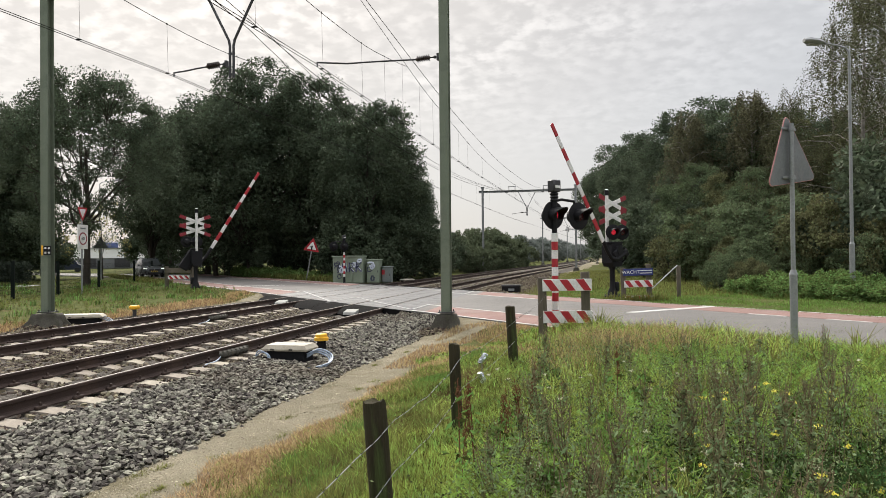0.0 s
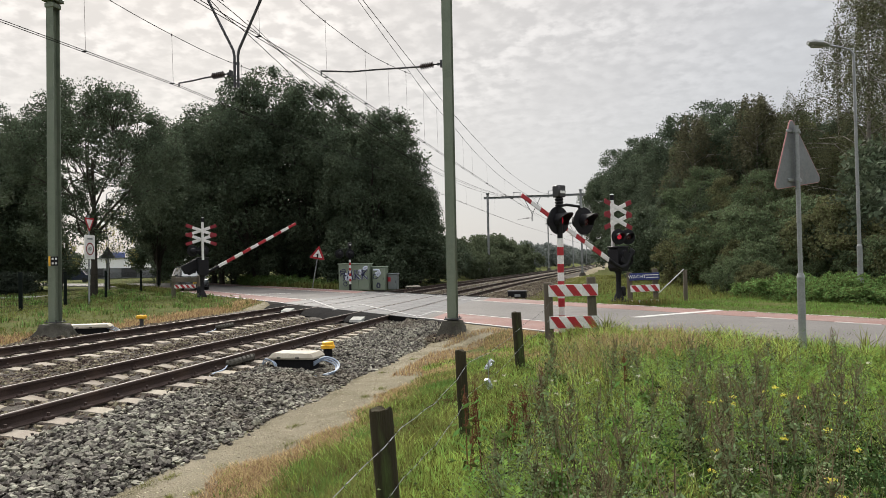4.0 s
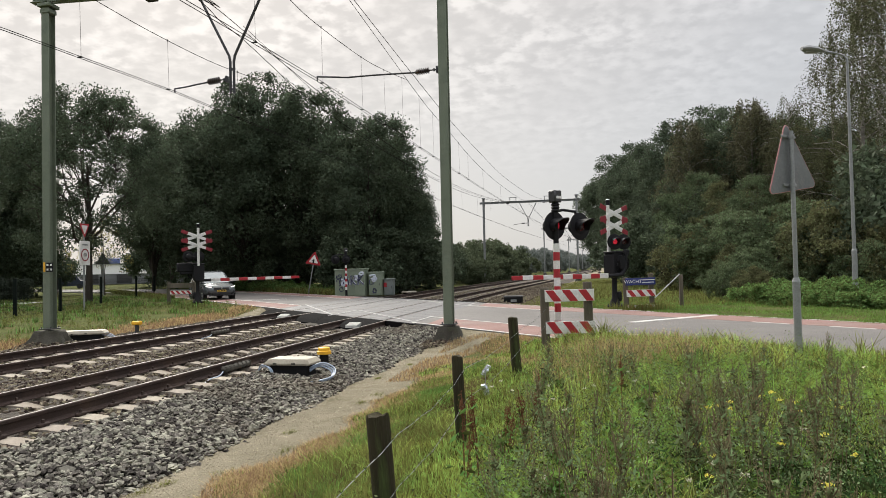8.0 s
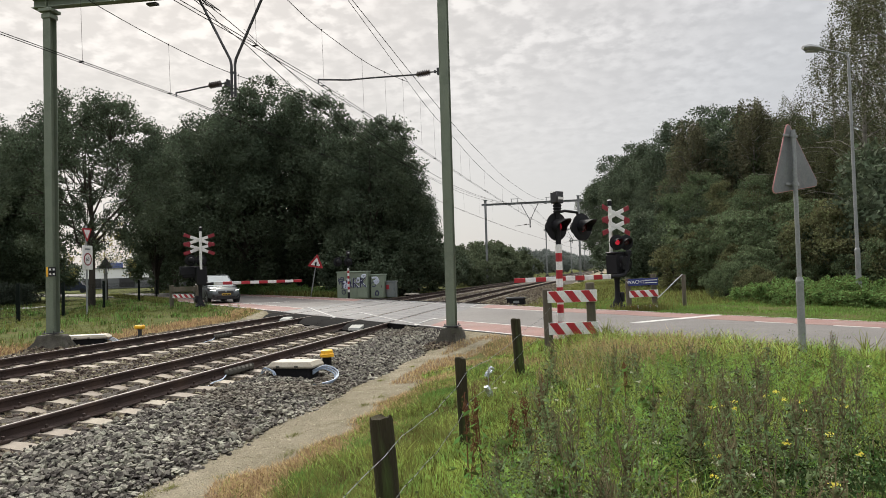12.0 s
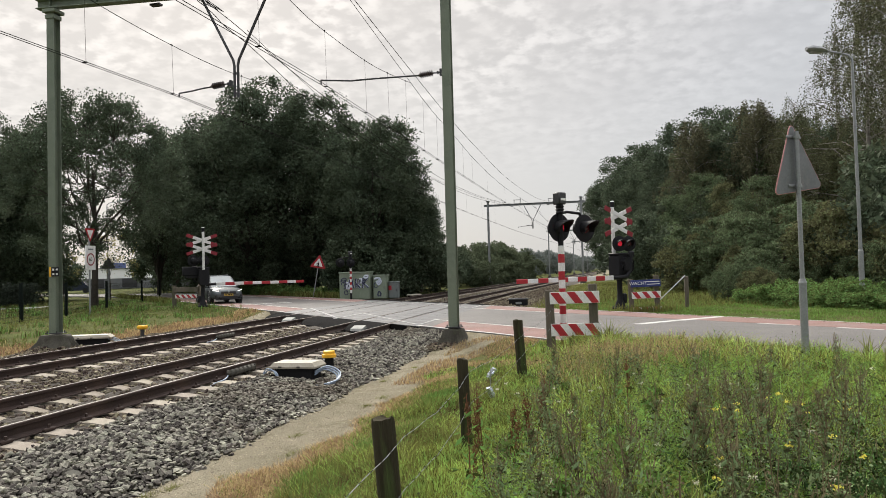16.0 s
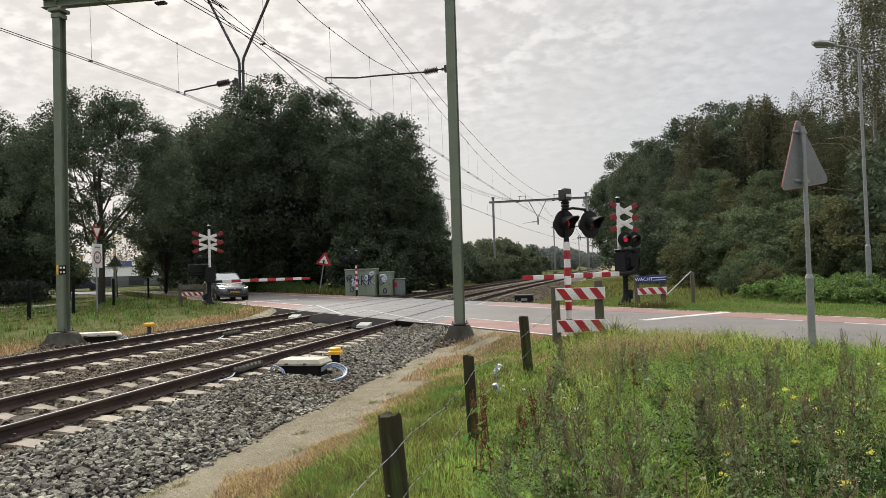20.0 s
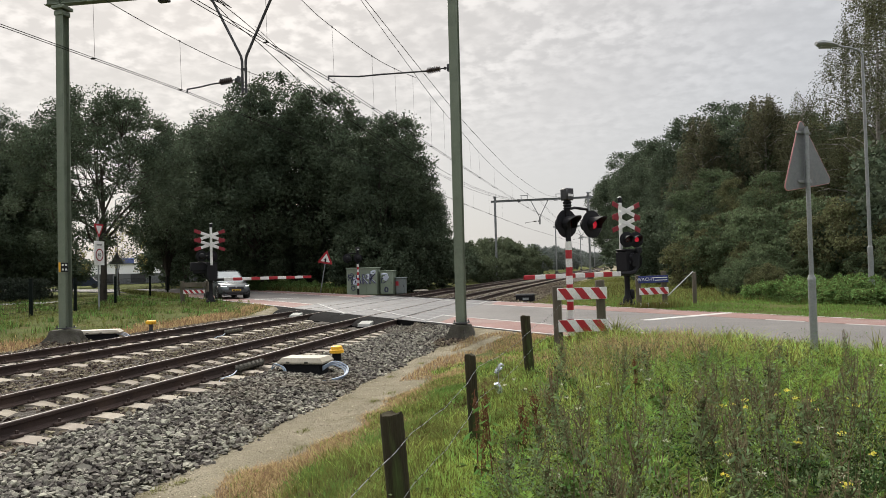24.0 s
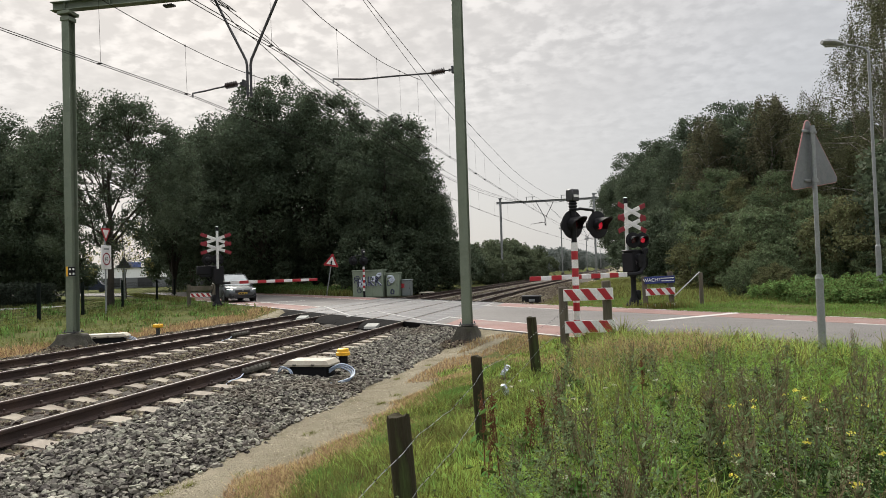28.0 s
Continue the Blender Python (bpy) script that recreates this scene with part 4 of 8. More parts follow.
def build_portal(y, skew, near):
    p = thing("catenary_portal", "green steel portal over both tracks carrying the overhead line", "catenary portal", "catenary portals", at=pose(float(bend(y)), y, 0))
    for x, dy in ((X_LEFT, -skew / 2), (X_RIGHT, skew / 2)):
        m = thing("mast", "", "")
        m.parent = p
        m.matrix_basis = pose(x, dy, 0.17)
        h_mast(m, BEAM_Z - 0.17 + (0.0 if near else 0.75), 0.225, MAST_GREEN if near else GALV)
    d = Vector((X_RIGHT - X_LEFT, skew, 0))
    ang = math.degrees(math.atan2(d.y, d.x))
    b = Shape()
    L = d.length + 0.9
    b.box((0, 0, 0.16), (L, 0.22, 0.02), 0.004).box((0, 0, 0.38), (L, 0.22, 0.02), 0.004).box((0, 0, 0.27), (L, 0.014, 0.2))
    for k in range(9):
        b.box((-L / 2 + 0.4 + k * (L - 0.8) / 8, 0, 0.27), (0.012, 0.18, 0.2))
    part("beam", b, MAST_GREEN if near else GALV, p, "long steel cross beam", at=pose((X_LEFT + X_RIGHT) / 2, 0, BEAM_Z, 0, 0, ang))
    # the fork hung from the beam between the tracks
    f = Shape()
    top, mid, low = BEAM_Z + 0.12, 7.12, 6.15
    for s in (-1, 1):
        f.tube([(s * 0.95, 0, top), (s * 0.08, 0, mid), (s * 0.05, 0, mid - 0.15), (s * 0.05, 0, low)], 0.035, 8)
    f.box((0, 0, mid - 0.35), (0.16, 0.05, 0.06)).box((0, 0, low + 0.1), (0.16, 0.05, 0.06))
    part("hanger_fork", f, DARK_STEEL, p, "forked steel hanger", at=pose(-9.0, 0, 0))
    # steady arms to the contact wires
    for x0, x1, z0, dy in ((X_RIGHT - 0.16, -6.68, 6.45, skew / 2), (-9.15, -10.65, 6.52, 0)):
        s = 1 if x1 > x0 else -1
        arm = thing("steady_arm", "", "")
        arm.parent = p
        insulator(arm, (x0 + s * 0.2, dy, z0), (x0 + s * 0.56, dy, z0 - 0.03))
        L = x1 - x0
        part("arm_tube", Shape().tube([(x0 + s * 0.5, dy, z0 - 0.03), (x0 + L * 0.55, dy * 0.6, z0 - 0.06), (x0 + L * 0.75, dy * 0.3, z0 - 0.1), (x1, 0, CONTACT_Z + 0.08)], 0.022, 8).cyl((x1, 0, CONTACT_Z + 0.09), (x1, 0, CONTACT_Z - 0.03), 0.02, n=6), DARK_STEEL, arm)
        part("bracket", Shape().cyl((x0 - s * 0.02, dy, z0), (x0 + s * 0.22, dy, z0), 0.018, n=8).cyl((x0 + s * 0.08, dy, z0 - 0.03), (x0 + s * 0.08, dy, z0 + 0.03), 0.03, n=8).box((x0, dy, z0), (0.05, 0.12, 0.16)), DARK_STEEL, arm)
    # carrier insulators under the beam
    for c in (NEAR_TRACK, FAR_TRACK):
        part("carrier_saddle", Shape().box((c - 0.1, 0, BEAM_Z + 0.11), (0.3, 0.16, 0.06), 0.01), DARK_STEEL, p)
    if not near:
        for c in (NEAR_TRACK + 0.35, FAR_TRACK + 0.5):
            part("carrier_post", Shape().box((c - 0.35, 0, BEAM_Z + 0.55), (0.06, 0.06, 0.5)).box((c + 0.35, 0, BEAM_Z + 0.55), (0.06, 0.06, 0.5)).box((c, 0, BEAM_Z + 0.8), (0.9, 0.06, 0.06)), GALV, p, "steel frame that carries the cable")
    if near:
        tag = part("number_plate", Shape().box((0, 0, 0), (0.17, 0.02, 0.24), 0.004), BLACK, p, "dark plate with pale marks on a mast", at=pose(X_LEFT + 0.1, -skew / 2 - 0.13, 1.8, 0, 0, 35))
        for i in range(2):
            for j in range(2):
                part("plate_bar", Shape().box((-0.04 + 0.08 * i, -0.012, 0.06 - 0.12 * j), (0.045, 0.004, 0.05)), WHITE, tag, smooth=0)
        part("yellow_strip", Shape().box((-0.115, 0, 0), (0.045, 0.02, 0.26), 0.004), YELLOW, p, "yellow strip on a mast", at=pose(X_LEFT + 0.1, -skew / 2 - 0.13, 1.8, 0, 0, 35))
    return p


for k, (py, sk) in enumerate(PORTALS):
    build_portal(py, sk, k == 0)
for x, dy, w in ((X_LEFT, -0.45, 1.2), (X_RIGHT, 0.45, 0.9)):
    footing(x, PORTALS[0][0] + dy, -0.5, 0.14, w, 0.62 if w > 1 else 0.46, "rough weathered concrete footing of a catenary mast", FOOTING)
for py, sk in PORTALS[1:]:
    for x in (X_LEFT, X_RIGHT):
        footing(x + float(bend(py)), py, -0.6, 0.18, 0.9, 0.6, "concrete footing of a far catenary mast", CONCRETE)


def rounded(pts, n=5):
    """A smooth curve through the given points."""
    p = [Vector(pts[0])] + [Vector(q) for q in pts] + [Vector(pts[-1])]
    out = []
    for a, b, c, d in zip(p, p[1:], p[2:], p[3:]):
        for k in range(n):
            t = k / n
            out.append(tuple(0.5 * (2 * b + (c - a) * t + (2 * a - 5 * b + 4 * c - d) * t * t + (3 * b - a - 3 * c + d) * t ** 3)))
    return out + [tuple(p[-1])]


def contact_z(y):
    return float(np.interp(y, [-44, 10, 16.3, 33, 47.5, 60, 80, 424], [6.15, 6.14, 6.31, 6.33, 6.24, 6.08, 5.85, 5.8]))


def strung(name, x, line, r, parent=None, label=""):
    """A wire through heights given along the railway, in smooth curves."""
    pts = [(x + float(bend(y)), y, z) for _, y, z in rounded([(0, y, z) for y, z in line], 6)]
    return part(name, Shape().tube(pts, r, 5), WIRE, parent, label)


def far_sags(z_end, dip):
    """Sagging spans from the second portal onwards."""
    ys = [q[0] for q in PORTALS[1:]] + [424.0]
    out = []
    for a, b in zip(ys, ys[1:]):
        out += [(a + (b - a) * t, z_end - 4 * dip * t * (1 - t)) for t in (0, 0.17, 0.33, 0.5, 0.67, 0.83)]
    return out


def build_wires():
    steps = [-44.0, 10.0, 13.0, 16.3, 20.0, 26.0, 33.0, 40.0, 47.5, 54.0, 60.0, 70.0, 80.0, 140.0, 200.0, 260.0, 320.0, 380.0, 424.0]
    near_low = [(-44, 9.1), (-12, 9.0), (4, 8.5), (10, 8.02), (14.6, 7.76), (16.3, 7.72), (19.7, 7.88), (22.0, 8.13), (24.3, 8.46), (24.9, 8.56)]
    near_high = [(-44, 9.5), (10, 9.55), (16.3, 9.5), (18.5, 9.28), (24.5, 8.61), (27.2, 8.33), (29.5, 8.16), (33.4, 7.95), (36.9, 7.69), (41.6, 7.46), (48.4, 7.29), (60.6, 7.26), (70.0, 7.85), (79.0, 8.7)]
    left_low = [(-44, 8.8), (-12, 8.9), (4, 8.3), (10, 7.86), (13.3, 7.63), (16.0, 7.57), (18.7, 7.65), (21.6, 7.94), (26, 8.5)]
    left_high = [(20, 9.3), (26, 8.55), (33, 7.9), (41, 7.62), (51.2, 7.68), (59.5, 7.83), (68.9, 8.2), (79.0, 8.75)]
    for c, spans, drops in ((-6.68, (near_low, near_high), ((13.0, 0), (16.6, 0), (19.7, 0), (22.0, 0), (24.2, 0), (26.7, 1), (29.0, 1), (31.6, 1), (34.6, 1), (37.0, 1), (41.6, 1), (48.4, 1), (56.0, 1))),
                            (-10.65, (left_low, left_high), ((12.85, 0), (16.0, 0), (19.6, 0), (21.6, 0), (26.2, 1), (33.0, 1), (41.0, 1), (48.0, 1), (54.0, 1), (60.0, 1), (66.0, 1)))):
        contact = thing("contact_wire", "pair of thin dark contact wires over a track", "overhead wire", "overhead wires")
        for d in (-0.05, 0.05):
            part("wire", Shape().tube([(c + d + float(bend(y)), y, contact_z(y)) for y in steps], 0.0075, 5), WIRE, contact)
        carrier = thing("carrier_wire", "sagging carrier cable with droppers over a track", "overhead wire", "overhead wires")
        for k, line in enumerate(spans):
            strung("cable", c, line + (far_sags(8.9, 1.3) if k else []), 0.0085, carrier)
        for y, k in drops:
            q = spans[k]
            z = float(np.interp(y, [p[0] for p in q], [p[1] for p in q]))
            x, zc = c + float(bend(y)), contact_z(y)
            part("dropper", Shape().tube([(x, y, z), (x + 0.03, y, zc)], 0.0035, 4), WIRE, carrier, "thin dropper wire", smooth=0)
            part("dropper_clamp", Shape().cyl((x, y, z - 0.025), (x, y, z + 0.025), 0.015, n=5), WIRE, carrier, smooth=0)
            part("wire_clamp", Shape().box((x, y, zc), (0.12, 0.02, 0.032), 0.004), WIRE, contact, smooth=0)
    # feeder cables over the beams and between the tracks
    for x, line in ((-6.5, [(-44, 9.35), (10, 9.4), (16.3, 9.35), (18.4, 9.2), (29.7, 8.53), (39.2, 8.18), (49.8, 7.9), (65.6, 8.09), (77.5, 8.9)]),
                    (-9.0, [(-44, 8.2), (10, 8.2), (15.0, 8.11), (17.2, 7.95), (19.2, 7.79), (22.8, 7.55), (32, 7.1), (46, 6.95), (62, 7.5), (79, 8.8)]),
                    (-9.15, [(-44, 8.3), (10, 8.3), (14.8, 8.12), (16.0, 7.93), (17.2, 7.83), (19.2, 7.54), (21.3, 7.26), (30, 6.85), (46, 6.75), (62, 7.4), (79, 8.75)])):
        tagged(strung("feeder_cable", x, line + far_sags(9.0, 1.3), 0.010), "thin dark feeder cable strung from portal to portal", "overhead wire", "overhead wires")


build_wires()
build_stones()


def loose_stones():
    """The topmost stones of the near shoulder, one by one."""
    rng = np.random.default_rng(71)
    heap = tagged(new("ballast_heap"), "heap of single grey stones on top of the ballast shoulder", "ballast stones", kind="stuff")
    kinds = []
    for k in range(16):
        v = (ROUND_V if k % 2 else ROCK_V) * (1 + rng.uniform(-0.42, 0.3, (12 if k % 2 else 8, 3))) * rng.uniform(0.65, 1.25, 3)
        kinds.append(cloud_mesh("stone", v, ROUND_F if k % 2 else ROCK_F, STONE_ONE))
    for k in range(300):
        x, y = rng.uniform(-5.35, -4.1), 4.9 + 3.2 * rng.uniform(0, 1) ** 1.2
        a = rng.uniform(0, 360, 3)
        size = rng.uniform(0.055, 0.1)
        part("stone", kinds[k % 16], None, heap, at=pose(x, y, float(bed_z(x)) + 0.035 + rng.uniform(0, 0.02), *(a * np.array([0.12, 0.12, 1]))) @ Matrix.Diagonal((size, size, size * 0.7, 1)))


loose_stones()


# ---- crossing signals ----
def stripes(board_name, L, H, n, parent, at, T=0.025, lean=0.5):
    """A white board with red slanting stripes."""
    b = part(board_name, Shape().box((0, 0, 0), (L, T, H), 0.004), WHITE, parent, "board with red and white slanting stripes", at=at)
    p = L / n
    for k in range(n):
        x0 = -L / 2 + k * p + 0.01
        q = [(x0, H / 2 - 0.006), (x0 + p * 0.5, H / 2 - 0.006), (min(x0 + p * (0.5 + lean), L / 2 - 0.006), -H / 2 + 0.006), (x0 + p * lean, -H / 2 + 0.006)]
        for s in (-1, 1):
            sh = Shape()
            y0, y1 = s * T / 2, s * (T / 2 + 0.003)
            sh.hull([(x, y0, z) for x, z in q] + [(x, y1, z) for x, z in q], [(0, 1, 2, 3), (4, 5, 6, 7), (0, 1, 5, 4), (1, 2, 6, 5), (2, 3, 7, 6), (3, 0, 4, 7)])
            part("stripe", sh, RED, b, smooth=0)
    return b


def st_andrews(parent, z, y):
    """A double cross of white boards with red ends."""
    for i, (zc, s) in enumerate(((z + 0.23, 1), (z + 0.23, -1), (z - 0.23, 1), (z - 0.23, -1))):
        b = part("cross_board", Shape().box((0, 0, 0), (0.96, 0.02, 0.15), 0.004), WHITE, parent, "white cross board with red ends", at=pose(0, y + 0.012 * (i % 2), zc, 0, s * 19, 0))
        for e in (-1, 1):
            part("red_end", Shape().box((e * 0.64, 0, 0), (0.34, 0.024, 0.17), 0.004), RED_DARK, b)


def lamp_head(name, parent, at, lit):
    """A round black lamp with a hood; the glowing disc inside turns to flash. Faces local +y."""
    h = thing(name, "", "")
    h.parent = parent
    h.matrix_basis = at
    lay = turn("X", -90)
    part("target_board", Shape().lathe([(0.02, -0.05), (0.27, -0.035), (0.285, -0.02), (0.285, -0.005), (0.27, 0.0), (0.14, 0.0)], 24, at=lay), BLACK, h, "round black board")
    part("housing", Shape().lathe([(0.05, -0.26), (0.13, -0.22), (0.16, -0.08), (0.16, -0.05)], 18, at=lay), BLACK, h)
    hood = Shape()
    n = 18
    ang = [radians(-35 + 250 * k / n) for k in range(n + 1)]
    v = []
    for r in (0.15, 0.138):
        for a in ang:
            up = max(0.0, math.sin(a))
            v += [(r * math.cos(a), 0.0, r * math.sin(a)), (r * 1.0 * math.cos(a), 0.14 + 0.22 * up, r * (0.94 if up else 1.0) * math.sin(a))]
    m = 2 * (n + 1)
    f = []
    for k in range(n):
        a = 2 * k
        f += [(a, a + 1, a + 3, a + 2), (m + a + 2, m + a + 3, m + a + 1, m + a), (a + 1, m + a + 1, m + a + 3, a + 3)]
    hood.add(v, f)
    part("hood", hood, BLACK, h, "black hood")
    part("lens_ring", Shape().lathe([(0.142, 0.0), (0.142, 0.02), (0.096, 0.02), (0.096, 0.0)], 20, at=lay, caps=False), BLACK, h)
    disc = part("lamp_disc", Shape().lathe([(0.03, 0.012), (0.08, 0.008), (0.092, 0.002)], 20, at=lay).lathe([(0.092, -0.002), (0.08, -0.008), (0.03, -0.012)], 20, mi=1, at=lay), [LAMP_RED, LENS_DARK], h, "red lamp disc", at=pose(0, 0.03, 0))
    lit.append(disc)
    return h


FLASH_LEFT, FLASH_RIGHT, BOOMS = [], [], []


def boom_signal(name, at, label, boom_len, pole_top=3.95, aim=0, gear=0.62, weight=0.0):
    """Gearbox, mast with cross and two lamps, and the half barrier. The boom lies along local +x when shut; lamps face local +y."""
    s = thing(name, label, "crossing barrier", "barriers with signals", at=at)
    part("foot_plate", Shape().box((0, 0, 0.03), (0.46, 0.46, 0.06), 0.01), BLACK, s, "black foot plate")
    for bx in (-0.17, 0.17):
        for by in (-0.17, 0.17):
            part("bolt", Shape().cyl((bx, by, 0.06), (bx, by, 0.12), 0.022, n=6), DARK_STEEL, s)
    part("base", Shape().lathe([(0.19, 0.05), (0.17, 0.2), (0.105, 0.34), (0.095, 0.6), (0.095, 1.0), (0.15, 1.14)], 14).box((-0.14, 0.08, 0.38), (0.2, 0.16, 0.36), 0.04), BLACK, s, "black steel foot post")
    w0, w1, g = 0.29 - gear, 0.29, 0.05
    body = Shape()
    prof = [(w0 + 0.1, 1.12), (w1 - 0.1, 1.12), (w1, 1.26), (w1, 1.9), (w1 - g, 1.97), (w0 + g, 1.97), (w0, 1.9), (w0, 1.26)]
    body.hull([(x, y, z) for y in (-0.23, 0.23) for x, z in prof], [tuple(range(8)), tuple(range(8, 16))] + [(k, (k + 1) % 8, 8 + (k + 1) % 8, 8 + k) for k in range(8)])
    part("gearbox", body, BLACK, s, "black gearbox housing", smooth=30)
    part("gearbox_lid", Shape().box(((w0 + w1) / 2, 0, 2.0), (gear + 0.06, 0.5, 0.07), 0.025), BLACK, s)
    part("inspection_door", Shape().box((-0.02, 0.245, 1.55), (0.36, 0.03, 0.52), 0.015), BLACK, s)
    part("door_handle", Shape().box((0.12, 0.27, 1.55), (0.03, 0.03, 0.12), 0.008), DARK_STEEL, s)
    for k in range(2):
        part("cable", Shape().tube(rounded([(-0.2 - 0.06 * k, 0.2, 1.85), (-0.36 - 0.08 * k, 0.3, 1.75), (-0.4 - 0.06 * k, 0.28, 1.45), (-0.26 - 0.04 * k, 0.2, 1.25)]), 0.02, 7), BLACK_MATT, s, "black cable loop")
    part("mast", Shape().cyl((0, -0.22, 1.9), (0, -0.22, pole_top - 0.2), 0.065, n=14), WHITE, s, "white mast")
    part("mast_top", Shape().cyl((0, -0.22, pole_top - 0.2), (0, -0.22, pole_top), 0.075, n=14), BLACK, s)
    part("mast_cap", Shape().cyl((0, -0.22, pole_top), (0, -0.22, pole_top + 0.03), 0.08, 0.05, n=14), WHITE, s)
    for z in (2.38, 3.05, 3.35):
        part("bracket", Shape().box((0, -0.1, z), (0.05, 0.3, 0.04), 0.005), BLACK, s)
    st_andrews(s, 3.2, 0.05)
    part("lamp_bar", Shape().cyl((-0.42, 0, 2.38), (0.2, 0, 2.38), 0.03, n=8), BLACK, s)
    lamp_head("signal_lamp", s, pose(0.1, 0.14, 2.38, 0, 0, aim), FLASH_LEFT)
    lamp_head("signal_lamp", s, pose(-0.42, 0.14, 2.38, 0, 0, aim), FLASH_RIGHT)
    arm = thing("boom", "", "")
    arm.parent = s
    arm.matrix_basis = pose(0, 0.33, 1.72)
    part("boom_holder", Shape().tube([(-0.28, 0, 0.25), (-0.2, 0, -0.3), (0.0, 0, -0.52), (0.3, 0, -0.57), (0.75, 0, -0.57)], 0.075, 8).box((-0.3, 0, 0.26), (0.3, 0.1, 0.24), 0.04).cyl((0, -0.12, 0), (0, 0.06, 0), 0.16, n=16).box((-0.05, 0, -0.1), (0.34, 0.08, 0.5), 0.03), BLACK, arm, "black boom holder with counterweight")
    if weight:
        part("counterweight", Shape().box((-0.42, -0.05, 0.12), (weight, 0.3, 0.46), 0.04).box((-0.5, -0.05, -0.16), (weight * 0.6, 0.24, 0.16), 0.03), BLACK, arm, "black counterweight box")
    n = 10
    L = (boom_len - 0.75) / n
    for k in range(n):
        x0 = 0.75 + k * L
        h = 0.085 - 0.0015 * k
        part("boom_section", Shape().box((x0 + L / 2, 0, -0.57), (L, 0.05, 2 * h), 0.012), RED if k % 2 == (n - 1) % 2 else WHITE, arm, "red boom section" if k % 2 == (n - 1) % 2 else "white boom section")
    BOOMS.append((arm, arm.matrix_basis.copy()))
    return s


boom_signal("barrier_with_signal", pose(0.62, 26.5, 0.0, 0, 0, -130), "red-white half barrier with black gearbox, cross and red lamps", 5.45, aim=-26)
boom_signal("barrier_with_signal", pose(-20.05, 32.5, 0.05, 0, 0, 45), "red-white half barrier before the trees, with double cross", 5.6, 4.05, gear=0.5, weight=1.05)


def lamp_pole(name, at, label, dark=0.0):
    """A red and white banded pole with two black lamps and a bell. Lamps face local +y, the second stands along local +x."""
    s = thing(name, label, "crossing signal", "signal poles", at=at)
    z, k = 0.0, 0
    if dark:
        part("pole_foot", Shape().cyl((0, 0, 0), (0, 0, dark), 0.07, n=14), BLACK, s, "black lower pole")
        z, k = dark, 1
    while z < 2.0:
        part("pole_band", Shape().cyl((0, 0, z), (0, 0, z + 0.17), 0.066, n=18), WHITE if k % 2 else RED, s, "white pole band" if k % 2 else "red pole band")
        z, k = z + 0.17, k + 1
    part("pole_top", Shape().cyl((0, 0, z), (0, 0, 2.82), 0.055, n=14), BLACK, s, "black upper pole")
    lamp_head("signal_lamp", s, pose(0.0, -0.02, 2.40), FLASH_LEFT)
    lamp_head("signal_lamp", s, pose(-0.72, -0.02, 2.40), FLASH_RIGHT)
    part("lamp_arm", Shape().tube([(0, 0, 2.68), (-0.2, 0.0, 2.72), (-0.58, -0.03, 2.7), (-0.7, -0.08, 2.58), (-0.72, -0.1, 2.4)], 0.028, 8), BLACK, s)
    part("bell_neck", Shape().lathe([(0.075, 2.68), (0.085, 2.7), (0.07, 2.73), (0.09, 2.76), (0.07, 2.79), (0.09, 2.82), (0.06, 2.86)], 14), BLACK, s)
    part("bell_box", Shape().box((0, 0, 2.98), (0.2, 0.2, 0.24), 0.02), DARK_STEEL, s, "dark grey bell box")
    for y, r in ((0.103, 0), (-0.103, 0)):
        part("bell_label", Shape().box((0, y, 2.96), (0.13, 0.004, 0.05)), WHITE, s, smooth=0)
    return s


lamp_pole("signal_pole", pose(-0.78, 14.15, -0.05, 0, 0, -132), "red-white banded signal pole with two hooded black lamps")
lamp_pole("signal_pole", pose(-15.35, 41.6, -0.15, 0, 0, 45), "red-white banded signal pole in front of green cabinets", 0.5)


def fence_panel(name, at, label, L, boards, top):
    s = thing(name, label, "barrier panel", "striped panels", at=at)
    for k, x in enumerate((-L / 2 - 0.01, L / 2 - 0.12)):
        part("post", Shape().box((x, 0.1, (top[k] - 0.3) / 2), (0.17, 0.13, top[k] + 0.3), 0.015), WOOD_GREY, s, "weathered wooden post")
    for z, h in boards:
        stripes("striped_board", L, h, 3, s, pose(0, 0, z))
    return s


fence_panel("striped_panel", pose(-0.52, 13.75, 0, 0, -0.8, 3), "two red-white striped boards on weathered wooden posts", 0.94, ((0.97, 0.23), (0.355, 0.235)), (1.13, 1.22))
lp = thing("striped_panel", "faded striped board and bare rail between stout grey posts", "barrier panel", "striped panels", at=pose(-22.05, 34.15, 0, 0, 0, -6))
for x in (-0.84, 0.84):
    part("post", Shape().box((x, 0.02, 0.42), (0.2, 0.16, 1.46), 0.02), WOOD_GREY, lp, "weathered wooden post")
part("rail_board", Shape().box((0, -0.08, 0.93), (1.66, 0.05, 0.26), 0.01), WOOD_GREY, lp, "bare grey rail board")
stripes("striped_board", 1.4, 0.2, 4, lp, pose(0, -0.06, 0.56))
w = fence_panel("striped_panel", pose(1.5, 25.5, 0, 0, -1.5, 6), "striped board and blue warning board on wooden posts", 0.99, ((0.53, 0.24), (0.04, 0.16)), (1.1, 1.2))
blue = part("warning_board", Shape().box((0, 0, 0), (1.02, 0.025, 0.25), 0.004), BLUE, w, "blue board with white writing", at=pose(0, 0, 0.94))


